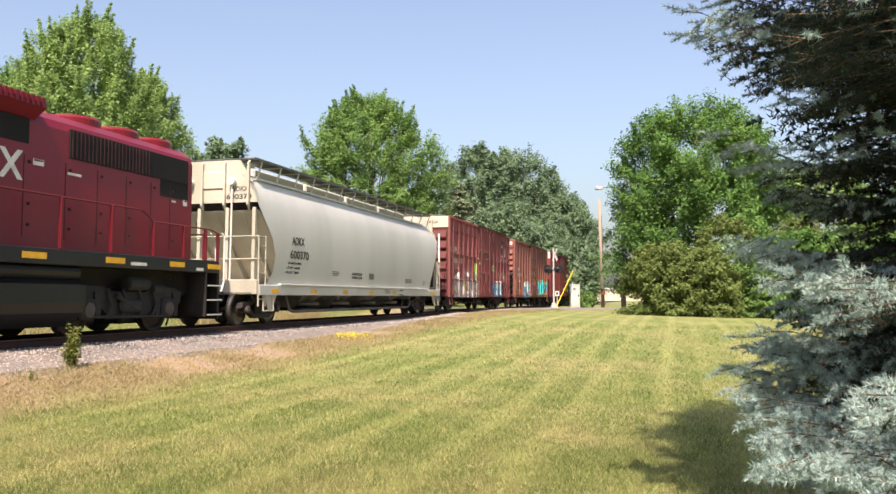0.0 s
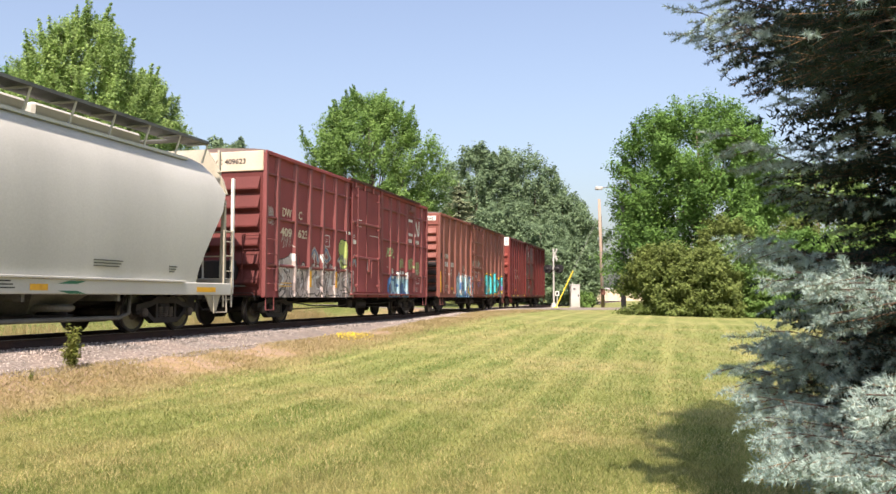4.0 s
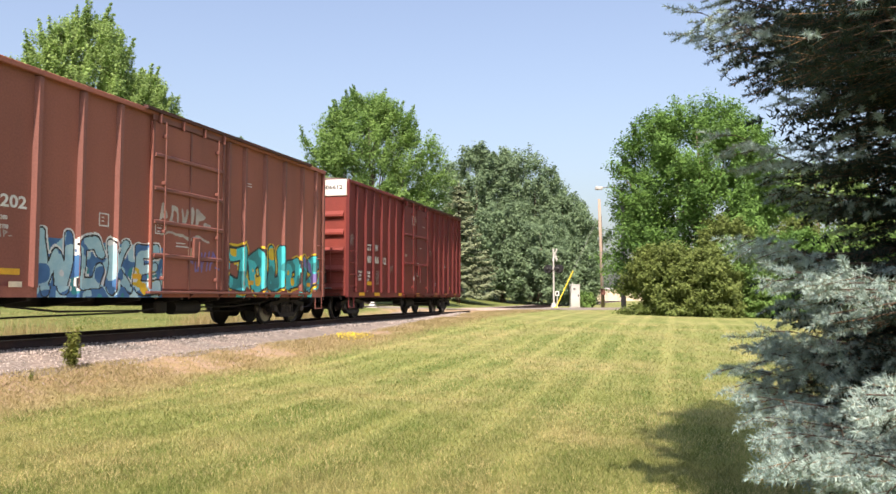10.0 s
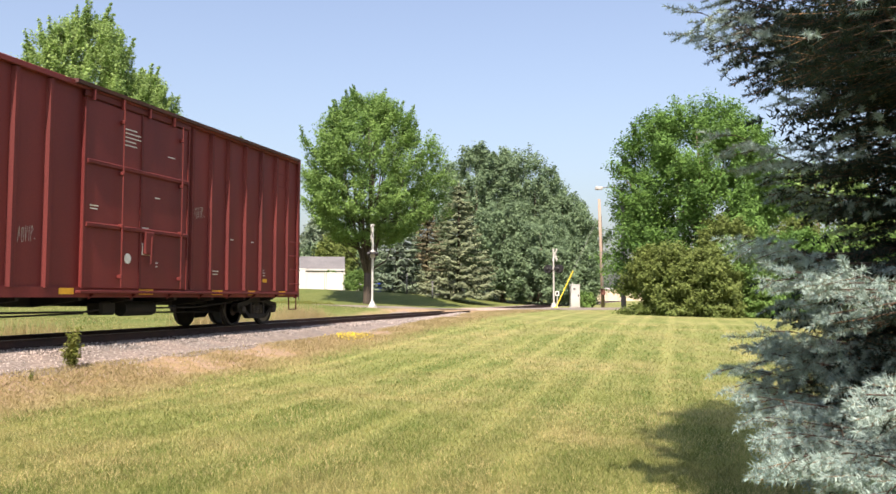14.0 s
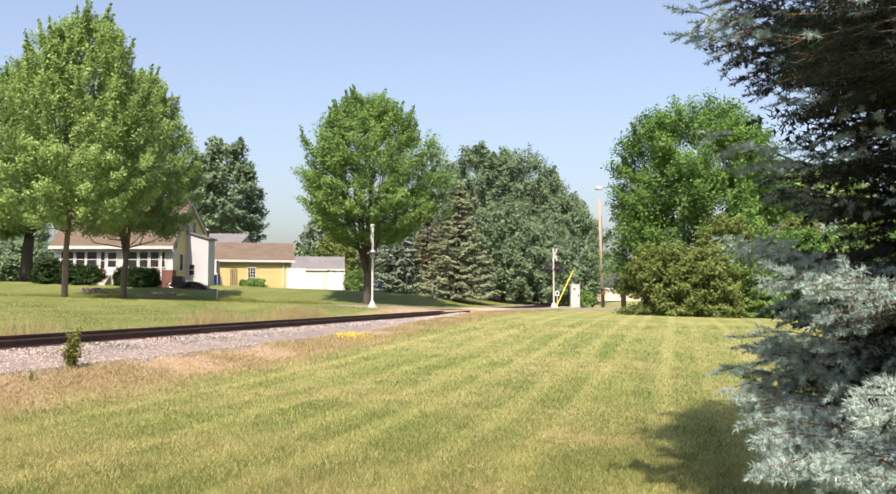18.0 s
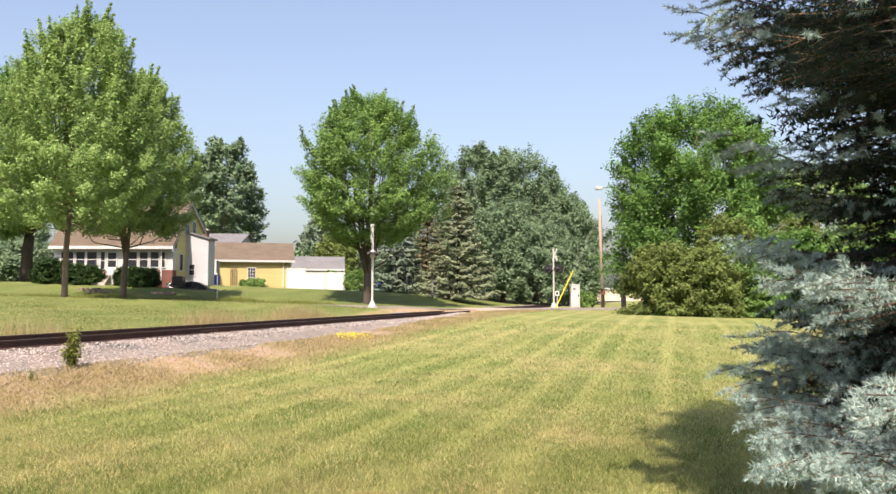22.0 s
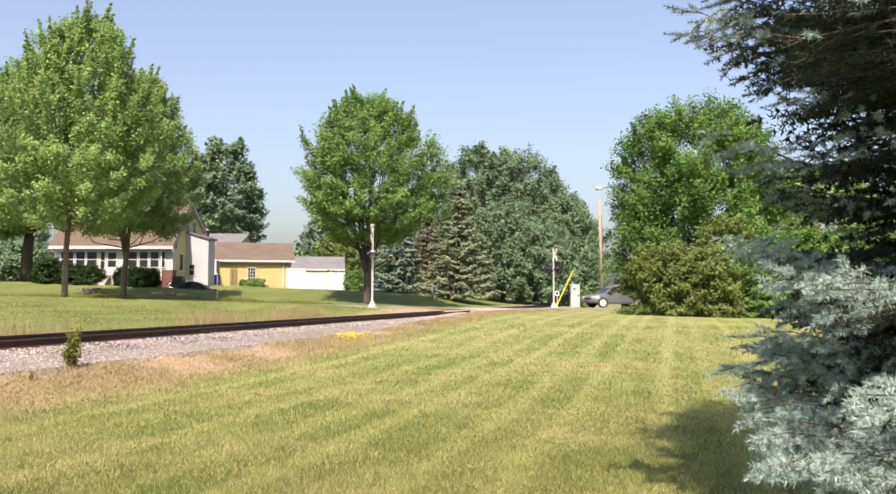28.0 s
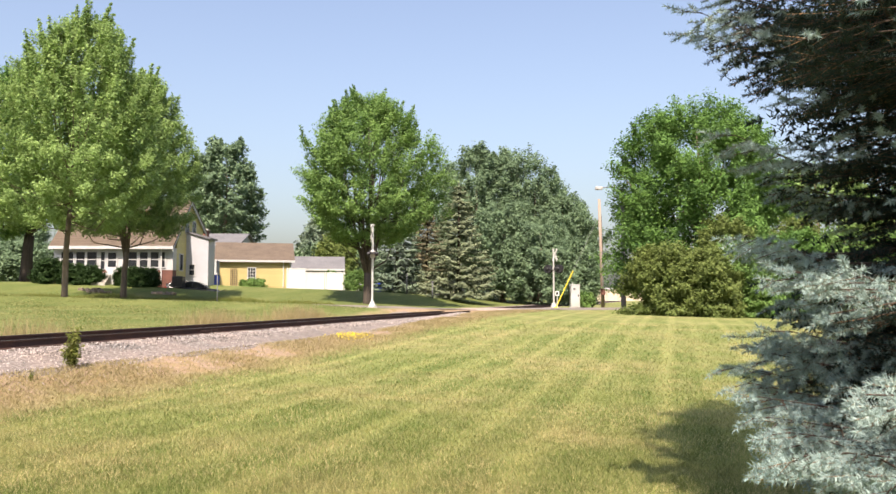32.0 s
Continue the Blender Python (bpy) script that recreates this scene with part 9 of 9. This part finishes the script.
small_print(CAR3, 1.0, 4.0, 0.4, 1, -1.582)
small_print(CAR3, 0.55, 3.0, 0.4, 1, -1.582)
small_print(CAR3, -1.55, 2.62, 0.35, 2, -1.582, step=0.06)
plates(CAR3, "label_plate", ((0.12, 0.40, 1.72, 1.98),), M_WHITE, -1.585)
part("stencil_circle", Geo().lathe([(-0.004, 0.11), (0.0, 0.11)], (-0.35, -1.585, 1.62), 1, 18), M_WHITE, CAR3)
small_print(CAR3, 0.10, 2.30, 0.40, 2, -1.585)
small_print(CAR3, 0.62, 1.55, 0.10, 2, -1.585)
small_print(CAR3, -5.95, 1.02, 0.30, 3, -1.503, step=0.07)
small_print(CAR3, 3.0, 1.45, 0.45, 2, -1.503)
small_print(CAR3, 3.9, 2.3, 0.40, 1, -1.503)
small_print(CAR3, 5.0, 2.3, 0.35, 1, -1.503)
small_print(CAR3, 5.6, 1.55, 0.35, 3, -1.503)
plates(CAR3, "yellow_stencil", ((5.6, 5.95, 1.22, 1.32),), M_YELLOW, -1.504)
outlined(CAR3, 6.5, 6.95, 4.05, 4.45, -1.503, M_RED_RIB)


# ---- what moves ----
def motions():
    for car, s in TRAIN:
        walk(car, [(t, track_pose(s - SPEED * t)) for t in np.arange(0, 32.01, 2.0)])
    ts = np.append(np.arange(0, 31.99, 4 / 30), 32.0)
    for w, r, a0 in WHEELS:
        p = w.matrix_basis.translation.copy()
        walk(w, [(t, Matrix.Translation(p) @ Matrix.Rotation(-(SPEED * t / r) + a0, 4, "Y")) for t in ts])
    walk(SUV, [(0.0, suv_pose(0)), (19.5, suv_pose(0))] + [(t, suv_pose(t)) for t in np.arange(20.0, 32.01, 0.25)])
    ts = np.append(np.array([0.0, 19.9]), np.arange(20.0, 32.001, 1 / 30))
    for w in SUV_WHEELS:
        p = w.matrix_basis.translation.copy()
        walk(w, [(t, Matrix.Translation(p) @ Matrix.Rotation(SUV_SPEED * max(0.0, t - 20.0) / 0.335, 4, "Y")) for t in ts])


motions()
